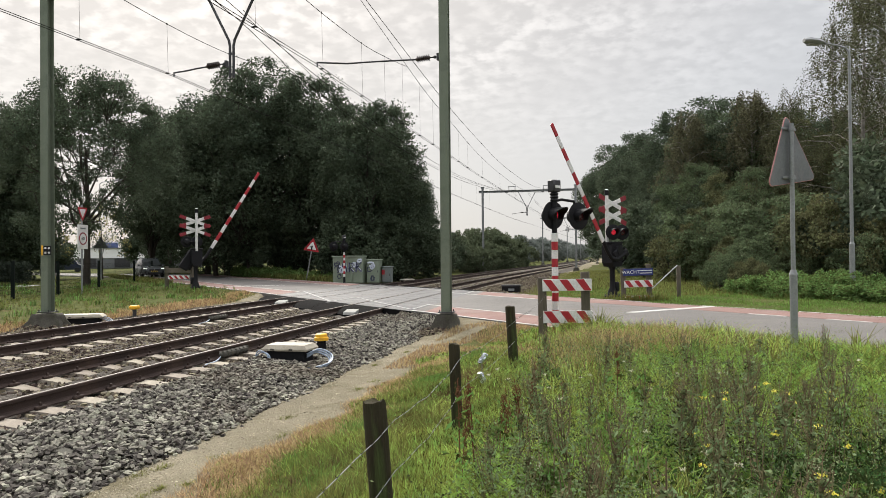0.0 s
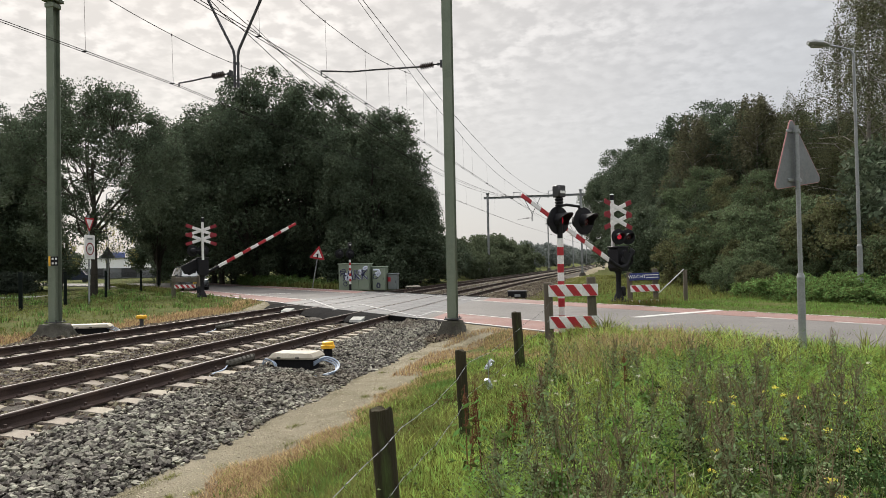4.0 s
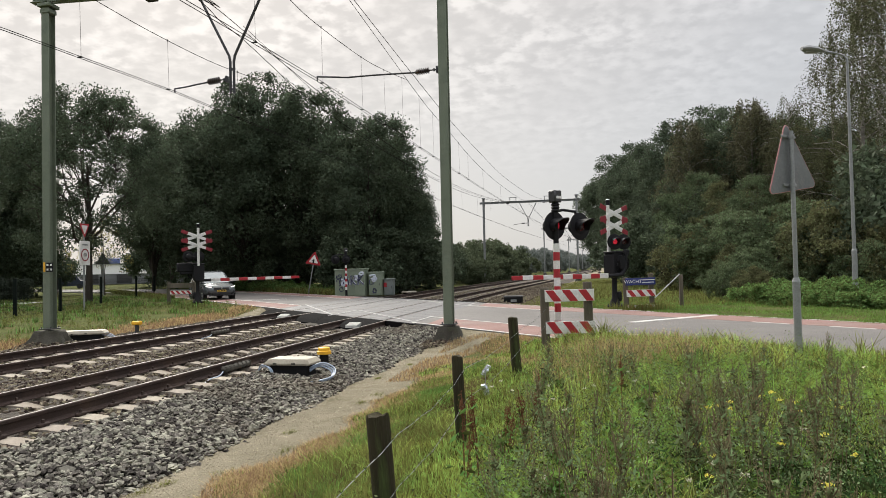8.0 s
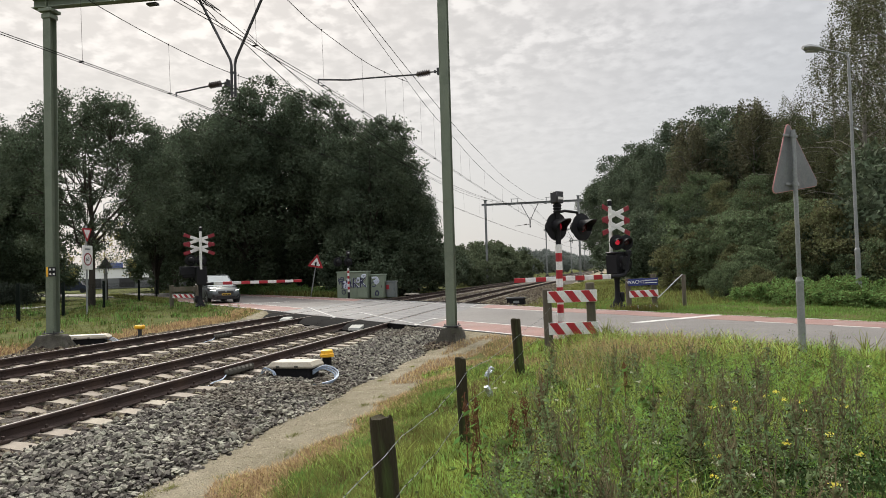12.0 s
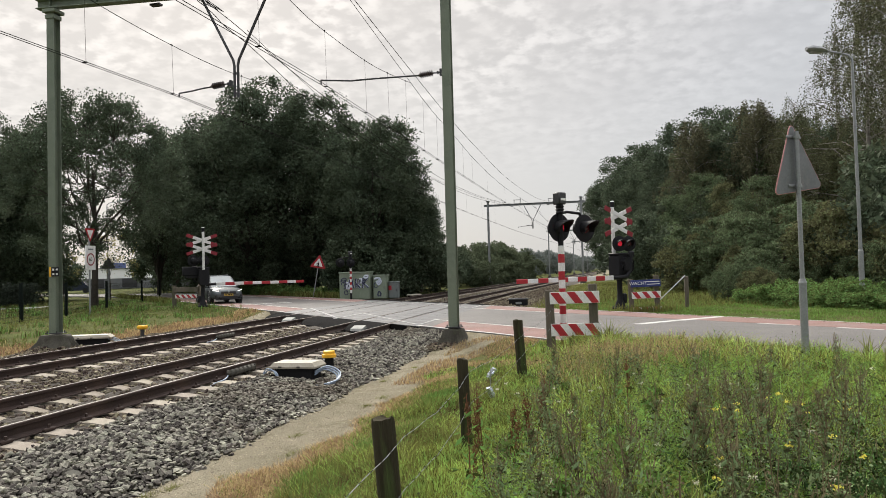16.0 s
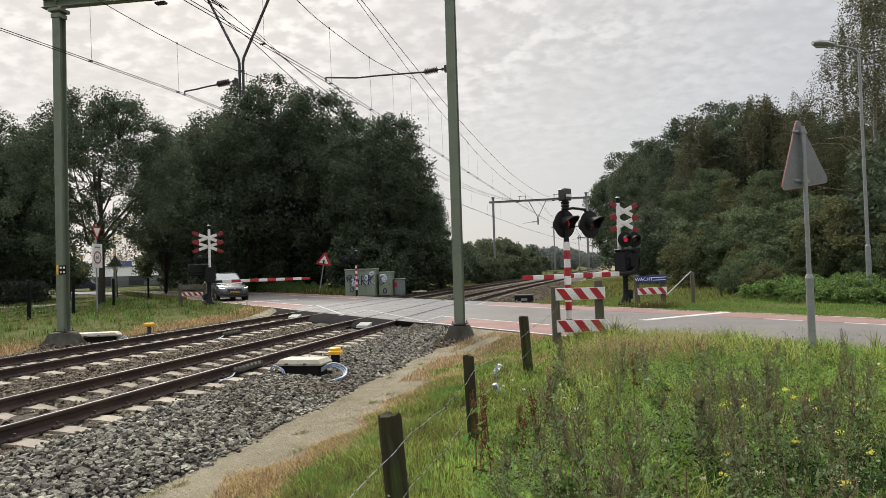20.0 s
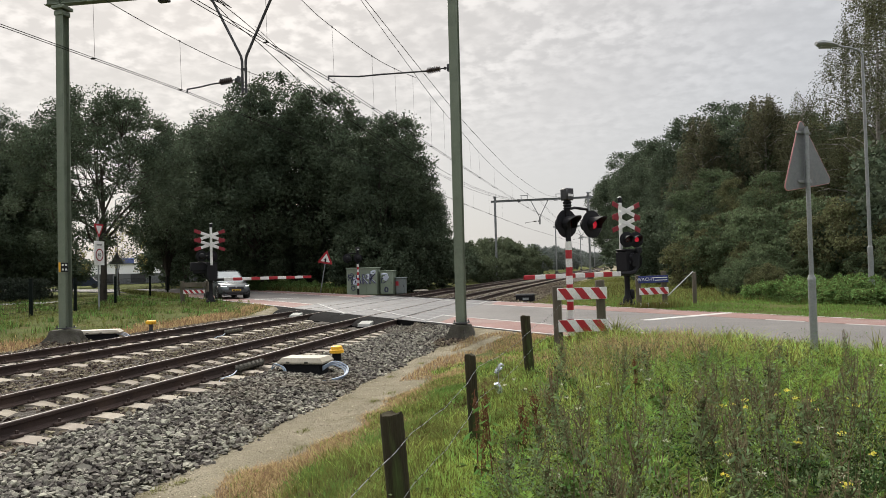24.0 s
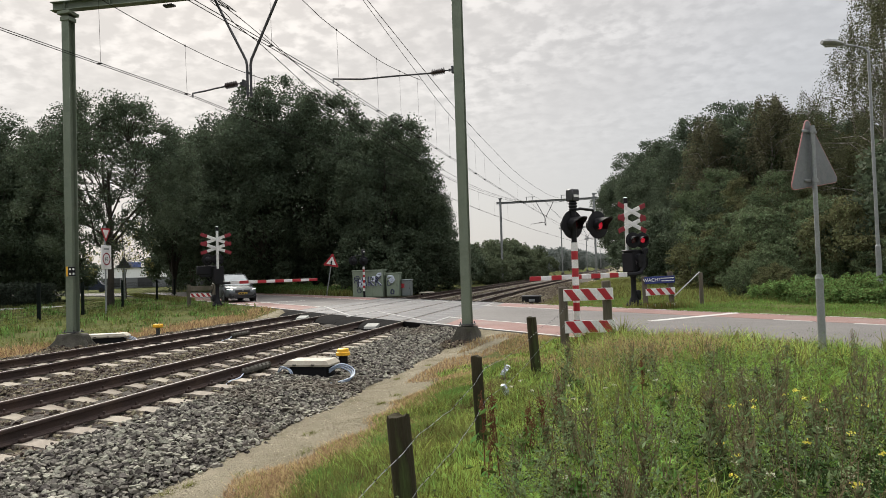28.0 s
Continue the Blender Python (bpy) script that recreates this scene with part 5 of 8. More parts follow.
def lettering(text, size, mat, parent, at, name="lettering"):
    cu = bpy.data.curves.new(name, "FONT")
    cu.body, cu.size, cu.extrude, cu.align_x, cu.align_y = text, size, 0.002, "CENTER", "CENTER"
    ob = new(name, cu)
    bpy.context.view_layer.update()
    me = bpy.data.meshes.new_from_object(ob.evaluated_get(bpy.context.evaluated_depsgraph_get()))
    bpy.data.objects.remove(ob)
    me.materials.append(mat)
    return part(name, me, None, parent, at=at)


lettering("WACHT", 0.165, WHITE, blue, pose(-0.255, -0.0145, 0.0, 90, 0, 0))
for k, (z, L) in enumerate(((0.05, 0.44), (-0.04, 0.42))):
    part("writing_bar", Shape().box((0.265, -0.0145, z), (L, 0.003, 0.026)), WHITE, blue, smooth=0)


# ---- road signs ----
def rounded_triangle(side, r=0.05):
    h = side * math.sqrt(3) / 2
    pts = []
    for cx, cz, a0 in ((-side / 2 + r * 1.73, -h / 3 + r, 210), (side / 2 - r * 1.73, -h / 3 + r, 330), (0, h * 2 / 3 - 2 * r, 90)):
        for d in (-60, -30, 0, 30, 60):
            pts.append((cx + r * math.cos(radians(a0 + d)), cz + r * math.sin(radians(a0 + d))))
    return pts


def triangle_plate(parent, side, at, name="sign_plate", label="triangular sign plate", back=True):
    """Faces local -y."""
    lay = turn("X", 90)
    pl = part(name, Shape().prism(rounded_triangle(side), -0.012, 0.0, at=lay), SIGN_BACK, parent, label, at=at, smooth=30)
    part("red_border", Shape().prism(rounded_triangle(side - 0.006), 0.0, 0.003, at=lay), RED, pl, smooth=30)
    part("white_field", Shape().prism(rounded_triangle(side * 0.6, 0.03), 0.003, 0.006, at=lay), WHITE, pl, smooth=30)
    return pl


def triangle_sign_back():
    s = thing("road_sign", "triangular road sign on a galvanised pole, grey back in view", "road sign", "road signs", at=pose(2.57, 10.06, 0.0))
    part("pole", Shape().cyl((0, 0, -0.3), (0, 0, 1.28), 0.048, n=16).cyl((0, 0, 1.26), (0, 0, 1.32), 0.054, 0.036, n=16).cyl((0, 0, 1.3), (0, 0, 3.27), 0.029, n=16), GALV, s, "galvanised steel pole")
    n = math.degrees(math.atan2(0.73, -0.68)) + 90
    at = pose(0.0, 0.0, 2.79, 0, 0, n) @ pose(-0.05, -0.06, 0, 0, 8, 0)
    pl = triangle_plate(s, 1.06, at, label="triangular plate with grey back and pale red rim")
    rim = Shape()
    tri = rounded_triangle(1.06)
    rim.tube([(x, 0.004, z) for x, z in tri + tri[:1]], 0.009, 6)
    part("rim", rim, surf("pale_red_rim", (0.42, 0.19, 0.18), (0.33, 0.15, 0.15), 3, 0.6, 0.05, 40), pl, "pale red rim")
    part("symbol", Shape().box((0, -0.008, 0.0), (0.06, 0.004, 0.3)), BLACK, pl, smooth=0)
    for z in (2.55, 3.2):
        part("clamp", Shape().cyl((0, 0, z - 0.025), (0, 0, z + 0.025), 0.04, n=14).box((0, -0.04, z), (0.3, 0.02, 0.035), 0.004, at=turn("Z", n)), GALV, s, "steel clamp")
    return s


triangle_sign_back()


def warning_sign():
    s = thing("road_sign", "triangular warning sign with red border on a leaning pole", "road sign", "road signs", at=pose(-19.25, 44.75, 0, 0, 11, 0))
    part("pole", Shape().cyl((0, 0, -0.3), (0, 0, 2.75), 0.04, n=10), GALV, s)
    pl = triangle_plate(s, 1.08, pose(0, -0.05, 2.35, 0, 0, 20), label="red-bordered warning triangle")
    part("symbol", Shape().hull([(-0.06, -0.007, -0.2), (0.06, -0.007, -0.2), (-0.03, -0.007, 0.05), (0.03, -0.007, 0.05), (0, -0.007, 0.14), (-0.06, -0.012, -0.2), (0.06, -0.012, -0.2), (0, -0.012, 0.14)], [(0, 1, 4), (5, 6, 7), (0, 1, 6, 5), (1, 4, 7, 6), (4, 0, 5, 7)]).box((0, -0.009, -0.08), (0.1, 0.004, 0.26)).box((-0.075, -0.009, -0.03), (0.1, 0.004, 0.05)), BLACK, pl, smooth=0)


warning_sign()


def zone_sign():
    s = thing("road_sign", "give-way triangle above a speed zone board", "road sign", "road signs", at=pose(-23.6, 28.7, -0.05))
    part("pole", Shape().cyl((-0.075, 0.03, -0.3), (-0.075, 0.03, 4.2), 0.04, n=10), GALV, s)
    lay = turn("X", 90)
    tri = part("give_way_plate", Shape().prism([(x, -z) for x, z in reversed(rounded_triangle(0.78))], -0.01, 0.0, at=lay), RED, s, "give-way triangle, red border and white field", at=pose(0, 0, 3.85, 0, 0, 96), smooth=30)
    part("white_field", Shape().prism([(x, -z) for x, z in reversed(rounded_triangle(0.5, 0.03))], 0.0, 0.004, at=lay), WHITE, tri, smooth=30)
    b = part("zone_board", Shape().box((0, 0, 0), (0.78, 0.03, 1.14), 0.01), WHITE, s, "white zone board with a red ring", at=pose(0, 0, 2.68, 0, 0, 96))
    part("red_ring", Shape().lathe([(0.24, 0.0), (0.3, 0.0), (0.3, 0.006), (0.24, 0.006)], 28, caps=False, at=pose(0, -0.016, -0.08) @ turn("X", 90)), RED_DARK, b)
    lettering("60", 0.24, BLACK, b, pose(0, -0.017, -0.08, 90, 0, 0))
    part("writing_bar", Shape().box((0, -0.017, 0.4), (0.4, 0.003, 0.07)), SIGN_BACK, b, smooth=0)


zone_sign()


def street_lamp(at, h, label, reach, collar=2.1):
    s = thing("street_lamp", label, "street lamp", "street lamps", at=at)
    part("pole", Shape().cyl((0, 0, -0.3), (0, 0, collar), 0.09, 0.085, n=16).cyl((0, 0, collar), (0, 0, collar + 0.06), 0.085, 0.06, n=16).cyl((0, 0, collar + 0.05), (0, 0, h - 0.35), 0.06, 0.045, n=16), GALV, s, "galvanised pole")
    part("bracket", Shape().tube([(0, 0, h - 0.4), (0, 0, h - 0.2), (reach * 0.08, 0, h - 0.06), (reach * 0.3, 0, h + 0.03), (reach * 0.62, 0, h + 0.1)], 0.04, 10, r_end=0.03), GALV, s)
    r = reach
    k = 1 if r > 0 else -1
    hd = Shape()
    prof = [(0.0, 0.03), (0.1, 0.065), (0.3, 0.115), (0.58, 0.125), (0.75, 0.06)]
    v, f = [], []
    for x, w in prof:
        for a in range(10):
            t = a * math.tau / 10
            v.append((r * 0.55 + k * x, w * 1.6 * math.cos(t), h + 0.11 + 0.1 * x + w * 1.05 * math.sin(t)))
    for i in range(len(prof) - 1):
        f += [(i * 10 + a, i * 10 + (a + 1) % 10, (i + 1) * 10 + (a + 1) % 10, (i + 1) * 10 + a) for a in range(10)]
    f += [tuple(range(10)), tuple(range(40, 50))]
    hd.add(v, [tuple(reversed(q)) for q in f] if k > 0 else f)
    part("lamp_head", hd, GALV, s, "oval grey lamp head")
    part("diffuser", Shape().box((r * 0.55 + k * 0.42, 0, h + 0.05), (0.42, 0.18, 0.05), 0.015), CONCRETE_PALE, s)
    return s


street_lamp(pose(8.56, 26.25, 0, 0, 0, 15), 8.6, "slender galvanised street lamp beside the wood", -1.5, 1.85)
street_lamp(pose(-43.6, 55.2, 0, 0, 0, 10), 8.6, "grey street lamp beyond the far verge", 2.4)


# ---- trackside equipment ----
def cabinet(name, at, label, size, mat, graffiti):
    w, d, h = size
    s = thing(name, label, "cabinet", "trackside cabinets", at=at)
    part("plinth", Shape().box((0, 0, 0.02), (w + 0.04, d + 0.04, 0.16), 0.01), CONCRETE, s)
    part("body", Shape().box((0, 0, 0.1 + h / 2), (w, d, h - 0.1), 0.015), mat, s)
    part("roof", Shape().box((0, 0, h + 0.07), (w + 0.1, d + 0.1, 0.09), 0.03), mat, s)
    n = 3 if w > 1.5 else 1
    for k in range(n):
        x = (k - (n - 1) / 2) * w / n
        dr = part("door", Shape().box((x, -d / 2 - 0.008, 0.1 + h / 2), (w / n - 0.03, 0.02, h - 0.2), 0.006), mat, s)
        part("handle", Shape().box((x + w / n * 0.36, -d / 2 - 0.03, 0.1 + h / 2), (0.03, 0.03, 0.16), 0.006), DARK_STEEL, dr)
    rng = random.Random(graffiti)
    for k in range(graffiti):
        x, z = rng.uniform(-w * 0.42, w * 0.34), rng.uniform(h * 0.25, h * 0.85)
        pts, a = [], rng.uniform(0, 6)
        for i in range(9):
            pts.append((x, -d / 2 - 0.022, z))
            a += rng.uniform(0.3, 1.3) * (1 if k % 2 else -1)
            x = max(-w * 0.45, min(w * 0.45, x + 0.11 * math.cos(a)))
            z = max(h * 0.2, min(h * 0.93, z + 0.12 * math.sin(a)))
        part("spray_stroke", Shape().tube(pts, 0.03 if k % 3 else 0.065, 5), GRAFFITI_PALE if k % 3 == 0 else GRAFFITI, s, "sprayed paint stroke")
    if graffiti > 10:
        # fat dark strokes with pale outlines
        for q, (x, pts) in enumerate(((0.1, [(0, 0), (0.0, 0.6), (0.26, 0.52), (0.24, 0.34), (0.04, 0.28), (0.3, 0.0)]), (0.55, [(0, 0.0), (0.02, 0.62), (0.04, 0.3), (0.34, 0.62), (0.06, 0.3), (0.36, 0.02)]), (-0.42, [(0, 0.0), (0.12, 0.55), (0.26, 0.6), (0.36, 0.02)]))):
            for r, mt, off in ((0.085, GRAFFITI_PALE, -0.01), (0.045, GRAFFITI, -0.075)):
                part("spray_stroke", Shape().tube([(x + a, -d / 2 + 0.035 + off, h * 0.48 + b) for a, b in pts], r, 6), mt, s, "sprayed paint stroke")
    return s


cabinet("trackside_cabinet", pose(-15.35, 42.6, -0.22, 0, 0, 4), "large green trackside cabinet sprayed with graffiti", (1.97, 0.9, 1.76), CABINET, 11)
cabinet("trackside_cabinet", pose(-13.83, 43.0, -0.22, 0, 0, 4), "smaller green trackside cabinet with sprayed marks", (0.82, 0.8, 1.54), CABINET, 5)
g3 = cabinet("trackside_cabinet", pose(-13.08, 43.4, -0.22, 0, 0, 4), "small grey trackside cabinet with a red notice", (0.6, 0.6, 1.08), CABINET_GREY, 0)
part("notice", Shape().box((-0.2, -0.325, 0.8), (0.2, 0.01, 0.28)), RED, g3, "red notice", smooth=0)


def equipment_box(at, label, L=0.95, W=0.5, cables=True):
    s = thing("equipment_box", label, "equipment box", "lineside boxes", at=at)
    part("body", Shape().box((0, 0, 0.03), (L * 0.82, W * 0.85, 0.44), 0.015), BLACK_MATT, s, "black box body")
    lid = Shape()
    a, b = L / 2, W / 2
    ring = lambda k, z: [(-a * k, -b * k, z), (a * k, -b * k, z), (a * k, b * k, z), (-a * k, b * k, z)]
    v = ring(1.0, 0.235) + ring(1.02, 0.265) + ring(0.86, 0.335)
    lid.hull(v, [(3, 2, 1, 0), (8, 9, 10, 11)] + [(i * 4 + k, i * 4 + (k + 1) % 4, i * 4 + 4 + (k + 1) % 4, i * 4 + 4 + k) for i in (0, 1) for k in range(4)])
    part("lid", lid, CREAM, s, "cream chamfered lid", smooth=20)
    for x in (-0.22, 0.12):
        part("latch", Shape().box((x, -b * 1.01, 0.262), (0.07, 0.02, 0.03), 0.006), CONCRETE, s)
    if cables:
        for k in range(3):
            o = k * 0.028
            part("cable", Shape().tube(rounded([(0.36, -0.12, 0.12 + o), (0.5 + o, -0.02, 0.2 + o), (0.74 + o, -0.08, 0.12 + o), (0.8 + o, -0.34, 0.02 + o), (0.6, -0.5 - o, -0.04 + o), (0.25, -0.46 - o, -0.05 + o), (-0.1, -0.3, -0.08)]), 0.013, 7), CABLE, s, "pale blue-grey cable loop")
        for k in range(2):
            o = k * 0.03
            part("cable", Shape().tube(rounded([(-0.62, -0.1, 0.08), (-0.46 - o, -0.2, 0.2 + o), (-0.26 - o, -0.3, 0.18), (-0.2 - o, -0.34, 0.02), (-0.26, -0.32, -0.08)]), 0.012, 7), CABLE, s)
    return s


equipment_box(pose(-5.2, 11.37, -0.285), "low lineside box with cream lid and looped cables", 0.82)
equipment_box(pose(-14.0, 16.95, -0.3, 0, 0, 25), "pale-lidded lineside box beside the far track", 1.2)
equipment_box(pose(-12.75, 47.0, -0.3, 0, 0, 60), "cream-lidded lineside box beyond the crossing", 1.0, cables=False)


def yellow_marker(at, label):
    s = thing("cable_marker", label, "cable marker", "yellow markers", at=at)
    part("stub", Shape().cyl((0, 0, -0.25), (0, 0, 0.09), 0.085, n=14), BLACK_MATT, s, "dark stub")
    part("cap", Shape().lathe([(0.12, 0.07), (0.135, 0.075), (0.135, 0.13), (0.115, 0.14), (0.11, 0.19), (0.09, 0.205), (0.03, 0.21)], 18), YELLOW, s, "yellow plastic cap")


yellow_marker(pose(-5.12, 12.6, -0.11), "yellow capped marker beside the lineside box")
m2 = thing("cable_marker", "thin post with a yellow cap beside the far track", "cable marker", "yellow markers", at=pose(-13.95, 19.2, -0.36))
part("stub", Shape().cyl((0, 0, -0.2), (0, 0, 0.36), 0.06, n=10), DARK_STEEL, m2)
part("cap", Shape().box((0, 0, 0.42), (0.28, 0.2, 0.12), 0.03), YELLOW, m2, "yellow plastic cap")
jb = thing("track_box", "dark low track box on the ballast beyond the crossing", "track box", at=pose(-4.25, 36.2, -0.3))
part("body", Shape().box((0, 0, 0.15), (0.9, 0.7, 0.32), 0.03), BLACK_MATT, jb)
part("lid", Shape().box((0, 0, 0.33), (1.0, 0.5, 0.06), 0.02), DARK_STEEL, jb)
part("front_plate", Shape().box((0.05, -0.36, 0.12), (0.3, 0.02, 0.12), 0.004), GALV, jb)


def joint_cover(x, y):
    """A ribbed cable cover clamped to the rail."""
    s = thing("cable_cover", "grey ribbed cable cover clamped beside a rail", "cable cover", "cable covers", at=pose(x, y, -0.1))
    part("tube", Shape().box((0, 0, 0), (0.09, 0.95, 0.1), 0.03), CONCRETE, s)
    for k in range(7):
        part("rib", Shape().box((0, -0.42 + k * 0.14, 0.005), (0.105, 0.03, 0.115), 0.015), CONCRETE, s)
    part("cable", Shape().tube(rounded([(0.0, -0.45, -0.02), (0.06, -0.7, -0.06), (0.03, -0.95, -0.08), (0.1, -1.2, -0.1)]), 0.012, 6), CABLE, s)


joint_cover(-6.23, 11.3)
joint_cover(-7.98, 11.9)
joint_cover(-12.1, 16.2)
joint_cover(-10.35, 17.9)


# ---- fences ----
def wood_post(x, y, top, r, seed, lean=(0, 0)):
    rng = random.Random(seed)
    z0 = gz(x, y) - 0.25
    n = 14
    s = Shape()
    v = []
    zs = [z0, z0 + 0.3, (z0 + top) / 2, top - 0.02, top]
    wob = [1 + rng.uniform(-0.07, 0.07) for _ in range(n)]
    for i, z in enumerate(zs):
        for k in range(n):
            rr = r * wob[k] * (1 + rng.uniform(-0.03, 0.03)) * (0.93 if i == 4 else 1)
            v.append((rr * math.cos(k * math.tau / n), rr * math.sin(k * math.tau / n), z + (rng.uniform(-0.012, 0.012) if i >= 3 else 0)))
    f = [(i * n + k, i * n + (k + 1) % n, (i + 1) * n + (k + 1) % n, (i + 1) * n + k) for i in range(4) for k in range(n)] + [tuple(range(4 * n, 5 * n))]
    s.add(v, f)
    ob = part("fence_post", s, WOOD_DARK, smooth=50, at=pose(x, y, 0, *lean))
    return tagged(ob, "dark weathered round wooden fence post in the grass", "fence post", "wooden fence posts")


FENCE = [(-1.17, 1.2, 0.72, 0.062), (-1.19, 3.83, 0.72, 0.066), (-1.26, 6.37, 0.73, 0.05), (-1.25, 10.87, 0.76, 0.075)]
for k, (x, y, top, r) in enumerate(FENCE):
    wood_post(x, y, top, r, k, (0, (-4, -4.2, -2, -3.5)[k]))
for h in (0.62, 0.33):
    s = thing("fence_wire", "thin rusty barbed wire strung between wooden posts", "fence wire", "fence wires")
    pts = []
    ends = [(x + r + 0.004, y, h - (0.03 if k == 3 else 0)) for k, (x, y, top, r) in enumerate(FENCE)] + [(-0.94, 13.7, h + 0.15)]
    for a, b in zip(ends, ends[1:]):
        for k in range(8):
            t = k / 8
            pts.append((a[0] + (b[0] - a[0]) * t, a[1] + (b[1] - a[1]) * t, a[2] + (b[2] - a[2]) * t - 0.22 * t * (1 - t) + 0.008 * math.sin(k * 2.3 + a[1])))
    pts.append(ends[-1])
    part("strand", Shape().tube(pts, 0.002, 5), GALV, s)
    for i, (a, b) in enumerate(zip(pts, pts[1:])):
        for t in (0.2, 0.7):
            c = Vector(a).lerp(Vector(b), t)
            part("barb", Shape().cyl(c + Vector((-0.012, 0, -0.01)), c + Vector((0.012, 0, 0.012)), 0.0016, n=4).cyl(c + Vector((0.01, 0, -0.012)), c + Vector((-0.01, 0, 0.01)), 0.0014, n=4), WIRE, s, smooth=0)
foil = surf("crumpled_foil", (0.75, 0.78, 0.8), (0.6, 0.64, 0.68), 8, 0.22, 0.6, 30, metal=0.9, dist=0.02)
for x, y, z, a in ((-1.075, 6.75, 0.545, 35), (-1.08, 6.7, 0.37, -25)):
    rng = random.Random(int(z * 100))
    s = Shape().lathe([(0.012, -0.058), (0.026, -0.052), (0.031, -0.03), (0.027, -0.008), (0.032, 0.012), (0.029, 0.036), (0.024, 0.054), (0.012, 0.057)], 10)
    s.v = [(vx * (1 + rng.uniform(-0.22, 0.18)), vy * (1 + rng.uniform(-0.3, 0.1)), vz + rng.uniform(-0.004, 0.004)) for vx, vy, vz in s.v]
    tagged(part("crumpled_can", s, foil, at=pose(x, y, z, 10, a, 20), smooth=0), "crumpled shiny can hanging on the fence wire", "litter", "hanging cans")
tagged(part("hanging_string", Shape().tube([(-1.08, 6.72, 0.62), (-1.08, 6.72, 0.34)], 0.003, 5), GALV), "thin string that holds the cans", "string")

# wooden post with a slanting stay at the verge of the wood
p = wood_post(3.0, 27.0, 1.12, 0.075, 9)
tagged(p, "grey wooden post at the edge of the wood", "fence post")
p.data.materials[0] = WOOD_GREY
tagged(part("stay_pole", Shape().cyl((1.95, 25.6, 0.35), (2.95, 26.95, 1.15), 0.02, n=10), GALV), "slanting pale steel stay against the post", "stay pole")


def mesh_fence():
    """Dark wire mesh fence along the far verge."""
    f = thing("mesh_fence", "dark green wire mesh fence on square posts in the verge", "fence")
    line = [(-19.6, 16.0), (-21.3, 20.0), (-22.9, 23.9), (-24.7, 28.4), (-28.6, 36.1), (-33.0, 45.4), (-37.5, 54.0)]
    post = Shape().box((0, 0, 0.72), (0.13, 0.13, 1.66), 0.01).box((0, 0, 1.56), (0.14, 0.14, 0.03), 0.01).mesh("post", FENCE_GREEN)
    for x, y in line:
        part("post", post, None, f, at=pose(x, y, gz(x, y), 0, 0, 30))
    for a, b in zip(line, line[1:]):
        d = Vector((b[0] - a[0], b[1] - a[1], 0))
        n = int(d.length / 0.13)
        s = Shape()
        za, zb = gz(*a), gz(*b)
        for k in range(1, n):
            t = k / n
            x, y, z = a[0] + d.x * t, a[1] + d.y * t, za + (zb - za) * t
            s.cyl((x, y, z + 0.05), (x, y, z + 1.42), 0.0035, n=3, caps=False)
        for k in range(8):
            z = 0.06 + k * 0.194
            s.cyl((a[0], a[1], za + z), (b[0], b[1], zb + z), 0.006, n=3, caps=False)
        part("mesh_panel", s, FENCE_GREEN, f, "wire mesh panel", smooth=0)


mesh_fence()


# ---- trees and bushes ----
LEAF3 = np.array([(-0.36, -0.4, 0), (0.4, -0.25, 0), (0.02, 0.62, 0)])
LEAF = np.array([(0, -0.5, 0), (0.34, 0.02, 0.06), (0, 0.5, 0), (-0.34, 0.02, 0.06)])


def leaf_cloud(rng, centres, radii, per, size, mat, name, flat=0.75):
    """Many single leaves round the given clump centres."""
    n = len(centres) * per
    c = np.repeat(centres, per, 0)
    r = np.repeat(radii, per)
    d = rng.normal(size=(n, 3))
    d /= np.linalg.norm(d, axis=1)[:, None]
    rad = r * rng.uniform(0.25, 1, n) ** 0.6
    pos = c + d * rad[:, None] * np.array([1, 1, flat])
    s = size * rng.uniform(0.6, 1.35, n)
    v = np.einsum("nij,kj->nki", rotations(rng, n), LEAF3) * s[:, None, None] + pos[:, None]
    f = np.arange(3 * n).reshape(n, 3)
    return cloud_mesh(name, v.reshape(-1, 3), f, mat)


